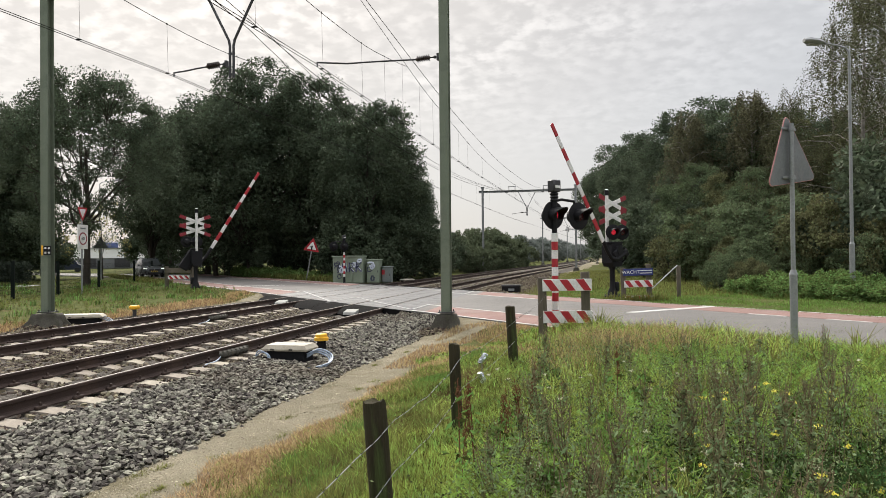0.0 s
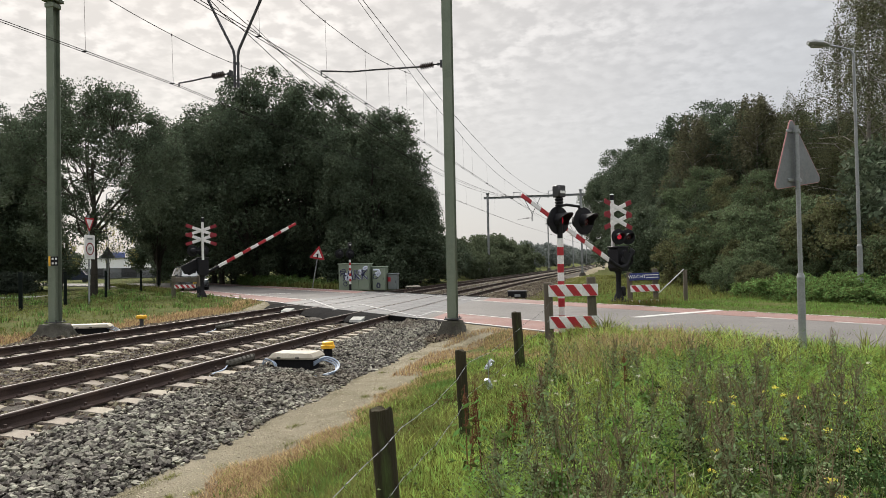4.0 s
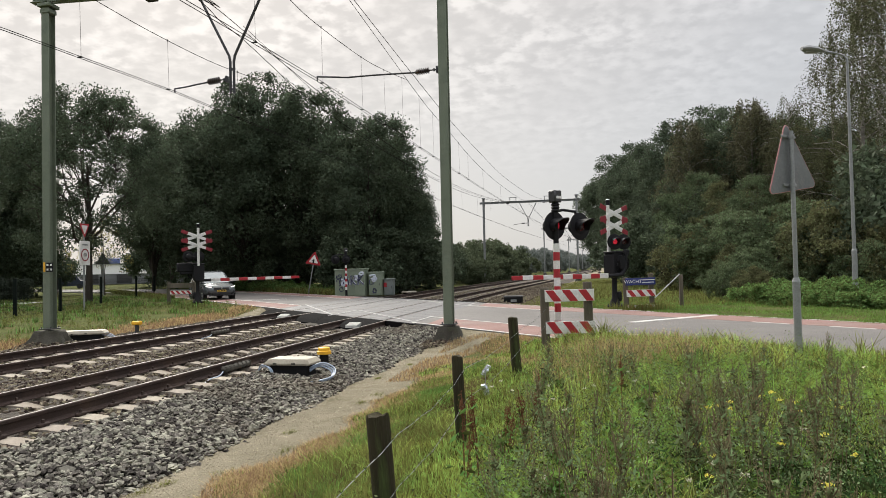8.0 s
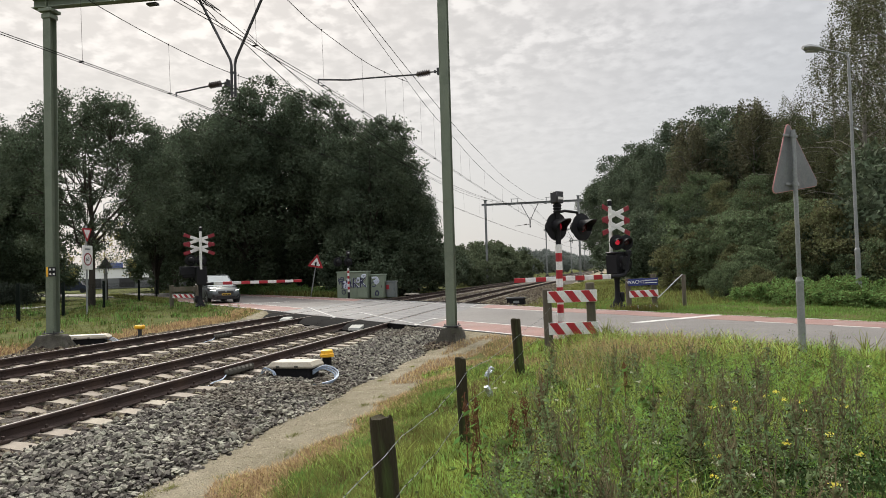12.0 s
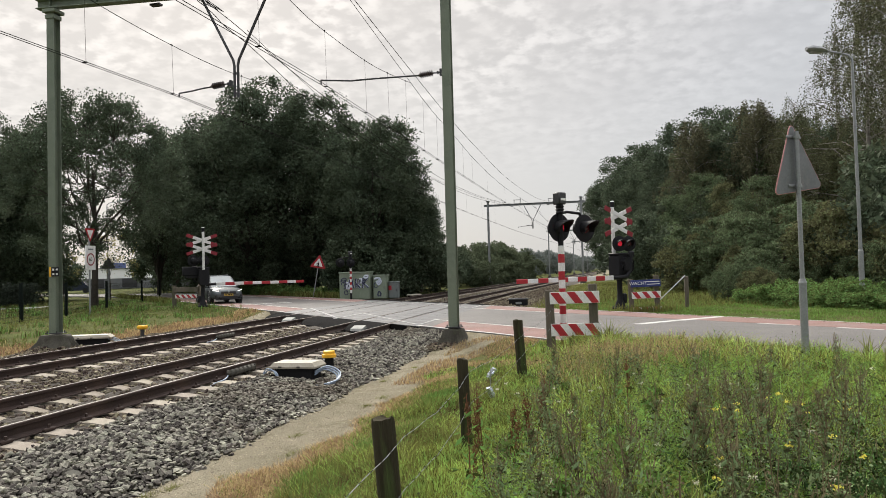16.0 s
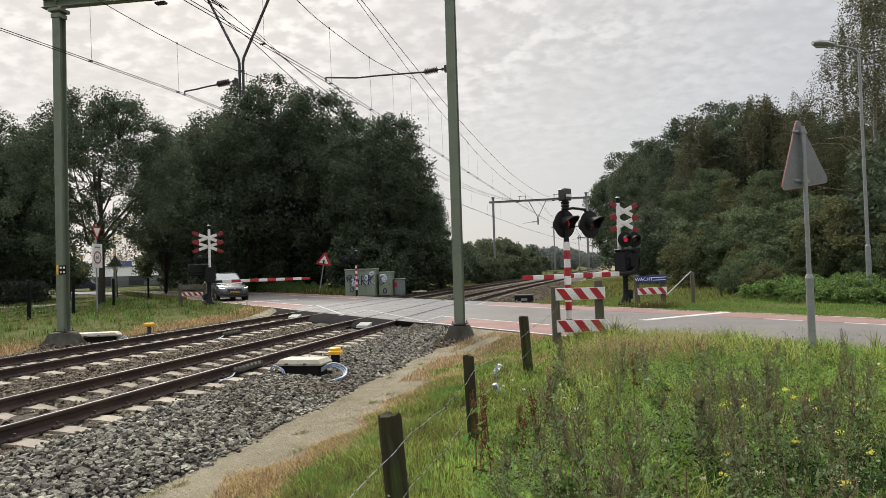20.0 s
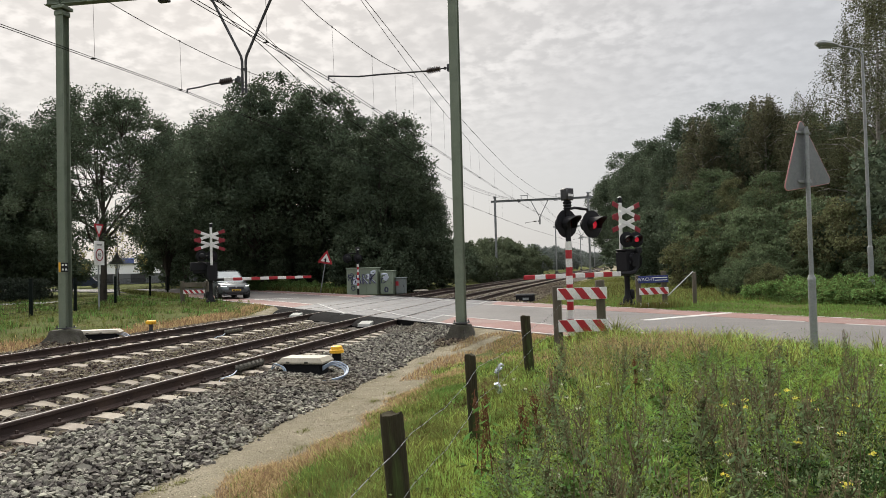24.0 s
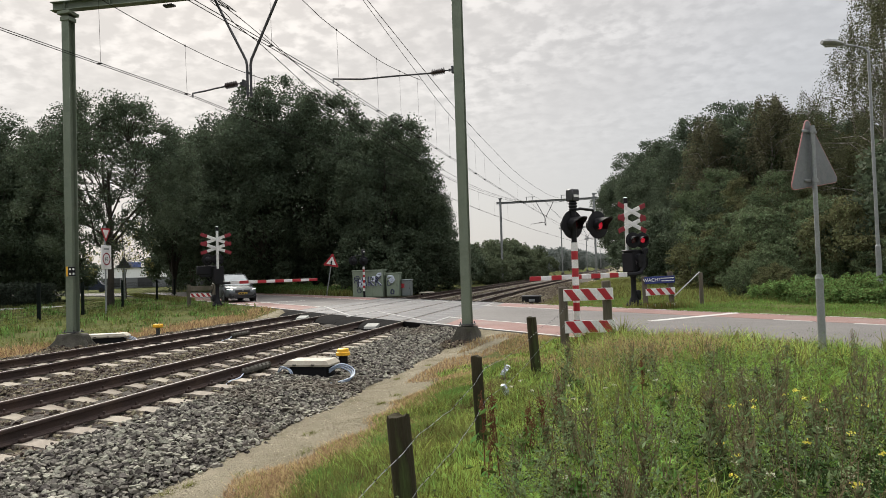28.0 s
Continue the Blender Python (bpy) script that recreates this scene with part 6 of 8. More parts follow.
def crown_of(rng, h, r, base, lobes, clumps, cr, gap=0.0):
    """Boughs spread over an uneven egg, and the leafy tufts that stand on their outer sides."""
    half = (h - base) / 2
    k = np.arange(lobes) + 0.5
    up = 1 - 2 * k / lobes
    turn_by = k * 2.39996 + rng.uniform(0, 6)
    side = np.sqrt(1 - up * up)
    far = rng.uniform(0.46, 0.76, lobes)[:, None]
    far[np.abs(up) > 0.75] *= 0.86
    c = np.stack([np.cos(turn_by) * side, np.sin(turn_by) * side, up], 1) * far * np.array([r, r, half]) + rng.normal(0, 0.06 * r, (lobes, 3))
    c[:, :2] *= (1.0 - 0.24 * c[:, 2:3] / half)
    c[:, 2] += base + half
    lr = r * rng.uniform(0.3, 0.46, lobes)
    n = clumps * 4
    which = rng.integers(0, lobes, n)
    d = rng.normal(size=(n, 3)) + np.array([0, 0, 0.4])
    mid = np.array([0, 0, base + half * 0.9])
    out = c[which] - mid
    d = d / np.linalg.norm(d, axis=1)[:, None] + 0.55 * out / (np.linalg.norm(out, axis=1)[:, None] + 0.1)
    d /= np.linalg.norm(d, axis=1)[:, None]
    p = c[which] + d * (lr[which] * rng.uniform(0.8, 1.12, n))[:, None] * np.array([1, 1, 1.05])
    inside = (np.linalg.norm(p[:, None] - c[None], axis=2) < lr[None] * 0.72).any(1)
    good = ~inside & (p[:, 2] < h) & (p[:, 2] > base * 0.8)
    if gap:
        good &= rng.uniform(0, 1, n) > gap * (p[:, 2] < base + half * 1.1)
    p = p[good][:clumps]
    return c, lr, p, cr * rng.uniform(0.6, 1.35, len(p))


def tufts(rng, p, radii, per, size):
    """Leaves crowded towards the middle of each tuft."""
    n = len(p) * per
    d = rng.normal(size=(n, 3))
    d *= (rng.uniform(0, 1, n) ** 0.42 / np.linalg.norm(d, axis=1))[:, None]
    # each tuft is pulled out of round, and ragged at its rim
    skew = np.repeat(rng.uniform(0.7, 1.35, (len(p), 3)), per, 0)
    pos = np.repeat(p, per, 0) + (d * skew + rng.normal(0, 0.055, (n, 3))) * np.repeat(radii, per)[:, None] * np.array([1, 1, 0.85])
    return pos, size * rng.uniform(0.6, 1.35, n)


def leaf_mesh(rng, pos, sizes, mat, name):
    n = len(pos)
    v = np.einsum("nij,kj->nki", rotations(rng, n), LEAF3) * sizes[:, None, None] + pos[:, None]
    return cloud_mesh(name, v.reshape(-1, 3), np.arange(3 * n).reshape(n, 3), mat)


def make_tree(name, label, h, r, base, lobes, clumps, per, cr, size, mat, bark, seed, trunk=0.22, fill=1500, gap=0.0, twigs=0):
    rng = np.random.default_rng(seed)
    t = thing(name, label, "tree" if h > 5 else "bush", "trees" if h > 5 else "bushes")
    c, lr, p, radii = crown_of(rng, h, r, base, lobes, clumps, cr, gap)
    pos, sizes = tufts(rng, p, radii, per, size)
    if fill:
        # larger leaves deep inside, where no light comes through
        q = rng.normal(size=(fill, 3))
        q = q / np.linalg.norm(q, axis=1)[:, None] * rng.uniform(0.1, 1, fill)[:, None] ** 0.5
        w = rng.choice(np.arange(lobes)[c[:, 2] > base + (h - base) * 0.52], fill) if gap else rng.integers(0, lobes, fill)
        inner = c[w] + q * (lr[w] * 0.62)[:, None]
        if not gap:
            deep = fill // 2
            inner[:deep] = q[:deep] * np.array([r, r, (h - base) / 2]) * 0.62 + np.array([0, 0, (h + base) / 2])
        pos = np.concatenate([pos, inner])
        sizes = np.concatenate([sizes, np.full(fill, size * 1.5)])
    part("crown", leaf_mesh(rng, pos, sizes, mat, "crown"), None, t, "leafy crown")
    s = Shape()
    half = (h - base) / 2
    s.tube([(0, 0, -0.3), (0.05, 0, base * 0.5), (0.1, 0.05, base + half * 0.4), (0.0, 0.1, base + half * 1.1)], trunk, 9, r_end=trunk * 0.3)
    forks = []
    for k, e in enumerate(c):
        z0 = max(0.3, min(e[2] - 0.8, base * rng.uniform(0.75, 1.1) + 0.2 * half * rng.uniform(0, 1)))
        a = np.array([0.03, 0, z0])
        if twigs and k % 4:
            # lesser boughs leave the main ones half way out
            if forks:
                a = min(forks, key=lambda q: np.linalg.norm(q - e))
            line = [a, a + (e - a) * 0.5 + rng.normal(0, 0.3, 3), e]
        else:
            line = [a, a + (e - a) * np.array([0.2, 0.2, 0.3]) + rng.normal(0, 0.2, 3) * bool(twigs), a + (e - a) * np.array([0.55, 0.55, 0.62]) + rng.normal(0, 0.25, 3), e]
            forks.append(line[2])
        s.tube([tuple(q) for q in line], trunk * (0.42 if not twigs else 0.4 if k % 4 == 0 else 0.16), 6, r_end=trunk * 0.07)
    for k in range(min(twigs, len(p))):
        e = p[k]
        b = c[np.argmin(np.linalg.norm(c - e, axis=1))]
        m = (b + e) / 2 + rng.normal(0, 0.15, 3)
        s.tube([tuple(b), tuple(m), tuple(e)], trunk * 0.12, 4, r_end=trunk * 0.03)
    part("trunk", s, bark, t, "tapered trunk with limbs")
    return t


def make_birch(name, label, h, r, base, boughs, strands, per, size, mat, bark, seed, trunk=0.16, fall=2.2):
    """A tree whose thin twigs hang in strands from the boughs."""
    rng = np.random.default_rng(seed)
    t = thing(name, label, "tree", "trees")
    s = Shape()
    s.tube([(0, 0, -0.3), (0.1, 0, h * 0.35), (-0.05, 0.1, h * 0.7), (0.05, 0, h * 0.98)], trunk, 8, r_end=0.02)
    pos = []
    for k in range(boughs):
        z0 = base + (h - base) * (k + rng.uniform(0, 1)) / boughs
        a = k * 2.4 + rng.normal(0, 0.4)
        f = (z0 - base) / (h - base)
        reach = r * (0.45 + 0.75 * math.sin(math.pi * min(1, 0.25 + 0.72 * f))) * rng.uniform(0.6, 1.1) * (1.0 - 0.5 * f ** 3)
        d = np.array([math.cos(a), math.sin(a), 0])
        rise = reach * rng.uniform(0.35, 0.9)
        b0 = np.array([0, 0, z0])
        tip = b0 + d * reach + np.array([0, 0, rise * (1 - 0.5 * f)])
        mid = b0 + d * reach * 0.5 + np.array([0, 0, rise * 0.75])
        s.tube([tuple(b0), tuple(mid), tuple(tip)], trunk * 0.3, 5, r_end=0.012)
        for q in range(strands):
            w = rng.uniform(0.25, 1.05)
            start = (b0 * (1 - w) ** 2 + 2 * mid * w * (1 - w) + tip * w * w) + rng.normal(0, 0.22, 3)
            length = fall * rng.uniform(0.35, 1.0)
            u = rng.uniform(0, 1, per) ** 0.8
            side = d * 0.5 + rng.normal(0, 0.35, 3)
            side[2] = 0
            line = start + side * (u * length * 0.32)[:, None] + np.array([0, 0, -1]) * (u ** 1.4 * length)[:, None]
            pos.append(line + rng.normal(0, 0.075, (per, 3)))
    pos = np.concatenate(pos)
    pos = pos[pos[:, 2] > 0.3]
    part("crown", leaf_mesh(rng, pos, size * rng.uniform(0.6, 1.4, len(pos)), mat, "crown"), None, t, "crown of hanging twigs")
    part("trunk", s, bark, t, "pale slender trunk with boughs")
    return t


MODELS = {
    "oak": (make_tree("oak_tree", "large dark green leafy tree", 15, 5.7, 0.5, 30, 360, 170, 0.78, 0.16, LEAF_OAK, BARK, 1, 0.3, fill=9000), 15),
    "oakb": (make_tree("oak_tree", "tall dark green leafy tree", 15, 4.9, 0.7, 24, 290, 170, 0.76, 0.16, LEAF_OAK, BARK, 2, 0.28, fill=8000), 15),
    "oakn": (make_tree("oak_tree", "narrow dark green leafy tree", 15, 3.2, 0.5, 18, 180, 150, 0.68, 0.16, LEAF_OAK, BARK, 12, 0.22, fill=5000), 15),
    "sparse": (make_tree("maple_tree", "dark tree with open crown and forked trunk", 13, 5.3, 3.5, 29, 440, 150, 0.58, 0.125, LEAF_OAK, BARK, 3, 0.25, fill=3000, gap=0.34, twigs=110), 13),
    "green": (make_tree("alder_tree", "mid-green leafy tree at the edge of the wood", 12, 3.9, 0.2, 20, 230, 110, 0.52, 0.14, LEAF_GREEN, BARK, 4, 0.17), 12),
    "olive": (make_tree("hazel_tree", "olive green tree turning brown at the edge of the wood", 12, 3.8, 0.2, 20, 230, 110, 0.54, 0.14, LEAF_OLIVE, BARK, 5, 0.16), 12),
    "birch": (make_birch("birch_tree", "tall birch with hanging yellow-green twigs", 18, 3.1, 2.0, 46, 14, 34, 0.092, LEAF_BIRCH, BIRCH_BARK, 6), 18),
    "brown": (make_birch("birch_tree", "birch with hanging brownish twigs inside the wood", 14, 3.2, 1.0, 44, 18, 34, 0.14, LEAF_BROWN, BIRCH_BARK, 16, fall=2.8), 14),
    "shrub": (make_tree("shrub", "leafy green shrub in front of the wood", 4, 2.3, -0.2, 14, 150, 90, 0.34, 0.115, LEAF_GREEN, BARK, 7, 0.07, fill=600), 4),
    "shrubo": (make_tree("shrub", "olive green shrub in front of the wood", 4, 2.2, -0.2, 14, 150, 90, 0.34, 0.115, LEAF_OLIVE, BARK, 17, 0.07, fill=600), 4),
    "shrubd": (make_tree("shrub", "dark leafy shrub under the trees", 4, 3.0, 0.0, 14, 130, 100, 0.45, 0.15, LEAF_OAK, BARK, 8, 0.07, fill=600), 4),
    "shrubw": (make_tree("shrub", "mid-green shrub beside the far railway", 4, 3.4, -0.3, 14, 120, 80, 0.5, 0.22, LEAF_MID, BARK, 13, 0.07, fill=400), 4),
    "bramble": (make_tree("bramble", "low green bramble patch beside the road", 1.2, 1.6, -0.3, 14, 150, 60, 0.22, 0.10, BRAMBLE_LEAF, BARK, 9, 0.02, fill=300), 1.2),
    "young": (make_tree("young_tree", "slender young tree with a thin open crown", 7, 2.0, 1.6, 12, 60, 26, 0.42, 0.12, LEAF_YOUNG, BARK, 15, 0.06, fill=0, gap=0.2, twigs=40), 7),
    "far": (make_tree("far_tree", "green tree along the distant railway, haze put into its leaf colour", 9, 5.0, 0.0, 16, 110, 70, 0.95, 0.42, LEAF_FAR_HAZED, BARK, 10, 0.2, fill=300), 9),
}
TREES = [
    ("oak", -46.5, 43.1, 14.8), ("oakb", -47.0, 47.1, 15.0), ("oakn", -48.6, 50.8, 15.5), ("sparse", -31.8, 39.0, 13.2), ("young", -45.2, 51.6, 4.8), ("young", -41.2, 52.5, 7.2),
    ("oakn", -59.5, 87.3, 20.0), ("oakn", -50.5, 76.3, 19.5), ("oakn", -42.0, 60.5, 17.6), ("oakb", -38.5, 64.6, 19.2), ("oakb", -34.0, 58.5, 17.8), ("oak", -29.0, 55.3, 18.6), ("oakb", -24.2, 54.6, 18.0),
    ("oak", -20.8, 58.8, 14.8), ("oakb", -16.6, 50.2, 14.4), ("oakn", -14.7, 51.6, 11.2), ("oakn", -15.6, 60.0, 10.4), ("oakn", -17.9, 67.7, 9.6), ("oakn", -20.5, 81.5, 8.6), ("far", -21.7, 116.0, 4.8),
    ("far", -30.2, 146.9, 4.7), ("oakb", 2.3, 121.3, 17.3), ("oak", 4.2, 107.4, 18.1), ("oak", 6.1, 95.5, 17.4), ("oakb", 8.0, 83.6, 17.2), ("oak", 9.5, 70.6, 16.2), ("green", 10.4, 63.7, 15.0),
    ("oak", 11.0, 56.6, 13.6), ("green", 12.5, 53.9, 13.0), ("oak", 15.3, 62.7, 13.2), ("olive", 14.1, 51.2, 11.3), ("oakb", 18.7, 65.5, 14.0), ("oakb", 19.0, 57.4, 13.1), ("olive", 21.5, 55.9, 13.2),
    ("birch", 15.1, 44.2, 18.6), ("birch", 15.4, 40.2, 18.4), ("birch", 16.1, 52.6, 17.4), ("birch", 17.7, 48.9, 18.9), ("birch", 19.0, 43.0, 17.7), ("oakn", 3.9, 68.4, 9.0), ("oakn", 5.1, 54.3, 8.0),
    ("oakn", 3.4, 60.0, 7.0), ("green", 6.5, 48.5, 8.2), ("olive", 8.0, 45.7, 7.0), ("green", 9.1, 42.9, 7.1), ("olive", 10.6, 41.2, 5.7), ("olive", 12.1, 40.5, 4.9), ("green", 13.1, 38.7, 6.0),
    ("olive", 14.6, 38.0, 5.5), ("shrubd", 3.2, 64.1, 4.0), ("shrubd", 4.4, 48.9, 5.0), ("brown", 6.9, 54.6, 12.0), ("brown", 10.7, 52.0, 12.7), ("birch", 10.8, 42.6, 10.6), ("shrubo", 5.0, 42.0, 3.6),
    ("shrub", 6.3, 41.0, 4.4), ("shrubo", 6.9, 37.3, 2.6), ("shrub", 8.6, 37.6, 4.6), ("shrub", 8.9, 33.6, 2.2), ("shrubo", 10.2, 33.8, 4.4), ("shrub", 10.9, 30.6, 2.6), ("shrubo", 12.2, 30.6, 3.8),
    ("shrubd", 13.2, 33.5, 6.2), ("shrubd", -55.9, 84.0, 8.7), ("shrubd", -46.6, 45.1, 6.5), ("shrubd", -47.4, 48.0, 6.6), ("shrubd", -48.0, 50.9, 6.3), ("shrubd", -37.2, 65.6, 6.9), ("shrubd", -30.3, 58.9, 5.6),
    ("shrubd", -25.8, 55.8, 5.3), ("shrubd", -22.7, 56.5, 5.2), ("shrubd", -16.7, 48.6, 4.7), ("shrubd", -15.5, 51.9, 4.1), ("shrubd", -15.1, 56.1, 4.3), ("shrubd", -15.9, 64.1, 4.4), ("shrubd", -17.4, 76.0, 4.3),
    ("shrubd", -43.9, 71.3, 8.6), ("bramble", -29.3, 55.5, 1.0), ("bramble", -27.0, 53.5, 0.9), ("bramble", -24.9, 51.9, 0.9), ("bramble", -23.0, 50.3, 0.8), ("bramble", -21.3, 48.6, 0.7), ("bramble", -19.0, 47.0, 0.7),
    ("bramble", 7.8, 27.3, 0.5), ("bramble", 8.1, 26.1, 0.5), ("bramble", 8.5, 25.4, 0.6), ("bramble", 9.2, 25.1, 0.6), ("bramble", 8.9, 28.1, 0.6), ("bramble", 9.7, 27.2, 0.7), ("bramble", 7.6, 31.4, 0.5),
    ("shrub", 5.2, 31.5, 1.7), ("shrubo", 6.1, 30.2, 1.5), ("shrub", 6.4, 33.0, 2.3), ("bramble", 6.2, 29.0, 0.7), ("bramble", 6.8, 27.6, 0.7), ("bramble", 7.1, 28.8, 0.9), ("bramble", 8.3, 26.6, 0.9),
    ("far", -18.5, 262.0, 8.7), ("far", -17.0, 330.0, 9.8), ("far", -6.2, 305.0, 6.6),
    ("far", -23.1, 128.0, 5.2), ("far", -21.8, 138.5, 5.4), ("far", -21.8, 159.0, 6.1), ("far", -20.1, 169.6, 6.8), ("far", -18.3, 185.4, 7.2), ("far", -15.8, 201.3, 7.1), ("far", -14.2, 227.2, 7.1),
    ("far", -12.5, 253.2, 6.9), ("far", -8.4, 428.1, 8.4), ("far", -12.6, 437.4, 7.4), ("far", -20.2, 123.5, 3.4), ("far", -19.3, 139.1, 3.4), ("far", -18.6, 164.8, 4.1), ("far", -17.3, 190.7, 4.5),
    ("shrubw", -16.1, 83.5, 4.5), ("shrubw", -15.7, 90.7, 5.0), ("shrubw", -14.9, 97.0, 5.3), ("shrubw", -14.4, 107.4, 5.0), ("shrubw", -13.7, 119.8, 4.5), ("shrubw", -12.9, 79.1, 2.9), ("shrubw", -13.1, 94.4, 2.9),
]
seen = set()
rt = random.Random(4)
for kind, x, y, h in TREES:
    ob, h0 = MODELS[kind]
    k = h / h0
    wide = max(k, {"bramble": 0.8, "shrubd": 1.3}.get(kind, 0.0))
    m = pose(x, y, gz(x, y) - 0.05, 0, 0, rt.uniform(0, 360)) @ Matrix.Diagonal((wide, wide, k, 1))
    if kind in seen:
        copy_thing(ob, m @ Matrix.Diagonal((*(1 / q for q in ob.scale), 1)))
    else:
        ob.matrix_basis = m
        seen.add(kind)


def far_woods():
    """A low belt of woods that closes the distance on all sides."""
    rng = np.random.default_rng(21)
    c, r = [], []
    for k in range(420):
        a = rng.uniform(0, math.tau)
        d = rng.uniform(300, 420)
        x, y = d * math.sin(a), d * math.cos(a)
        if -30 < x < 14 and y > 0:
            continue
        q = rng.uniform(3, 7)
        c.append((x, y, q * rng.uniform(0.4, 1.2)))
        r.append(q)
    for k in range(40):
        x = rng.uniform(-45, 30)
        c.append((x, 470 + rng.uniform(0, 40), rng.uniform(2, 7)))
        r.append(rng.uniform(4, 6))
    # no real haze here, only the greyed leaf colour imitates it
    me = leaf_cloud(rng, np.array(c), np.array(r), 110, 2.0, LEAF_FAR_HAZED, "far_woods")
    tagged(new("far_woods", me), "distant belt of green woods, haze put into the leaf colour", "woods", kind="stuff")


far_woods()


# ---- grass and weeds ----
def blades(name, label, x, y, h, w, mat, seed, lean=0.5, category="grass", z=None):
    """Single bent blades of grass."""
    rng = np.random.default_rng(seed)
    n = len(x)
    z = ground_z(x, y) - 0.02 if z is None else z
    a = rng.uniform(0, math.tau, n)
    d = np.stack([np.cos(a), np.sin(a), np.zeros(n)], 1)
    s = np.stack([-np.sin(a), np.cos(a), np.zeros(n)], 1) * (w / 2)[:, None]
    b = np.stack([x, y, z], 1)
    k = (h * rng.uniform(0.1, lean, n))[:, None]
    up = np.zeros((n, 3))
    up[:, 2] = h
    mid = b + up * 0.55 + d * k * 0.35
    tip = b + up * rng.uniform(0.8, 1.0, n)[:, None] + d * k
    v = np.stack([b - s, b + s, mid + s * 0.8, mid - s * 0.8, tip], 1).reshape(-1, 3)
    i = np.arange(n)[:, None] * 5
    f = np.concatenate([i + np.array([[0, 1, 2]]), i + np.array([[0, 2, 3]]), i + np.array([[3, 2, 4]])])
    tagged(new(name, cloud_mesh(name, v, f, mat)), label, category, kind="stuff")


def patchy(x, y, s=1.0):
    return 0.5 + 0.5 * np.sin(x * 1.9 * s + 1.3 * np.sin(y * 1.1 * s)) * np.cos(y * 1.6 * s + np.sin(x * 2.3 * s))


def path_edge(y):
    return -2.85 + 0.16 * np.sin(y * 1.9) + 0.12 * np.sin(y * 0.7 + 2) + 0.1 * np.sin(y * 5.1) + np.clip(y - 13.2, 0, 4) * 0.5 - 0.24 * np.clip((10.5 - y) / 3, 0, 1)


def meadow_points(rng, n, near=2.4, far=15.0):
    """Points over the meadow before the camera, denser close by."""
    d = near + (far - near) * rng.uniform(0, 1, n) ** 1.35
    a = np.radians(rng.uniform(-46, 24, n))
    x, y = d * np.sin(a), d * np.cos(a)
    keep = (x > path_edge(y)) & ((x + y) / R2 < 10.05) & (x > -3.4)
    return x[keep], y[keep]


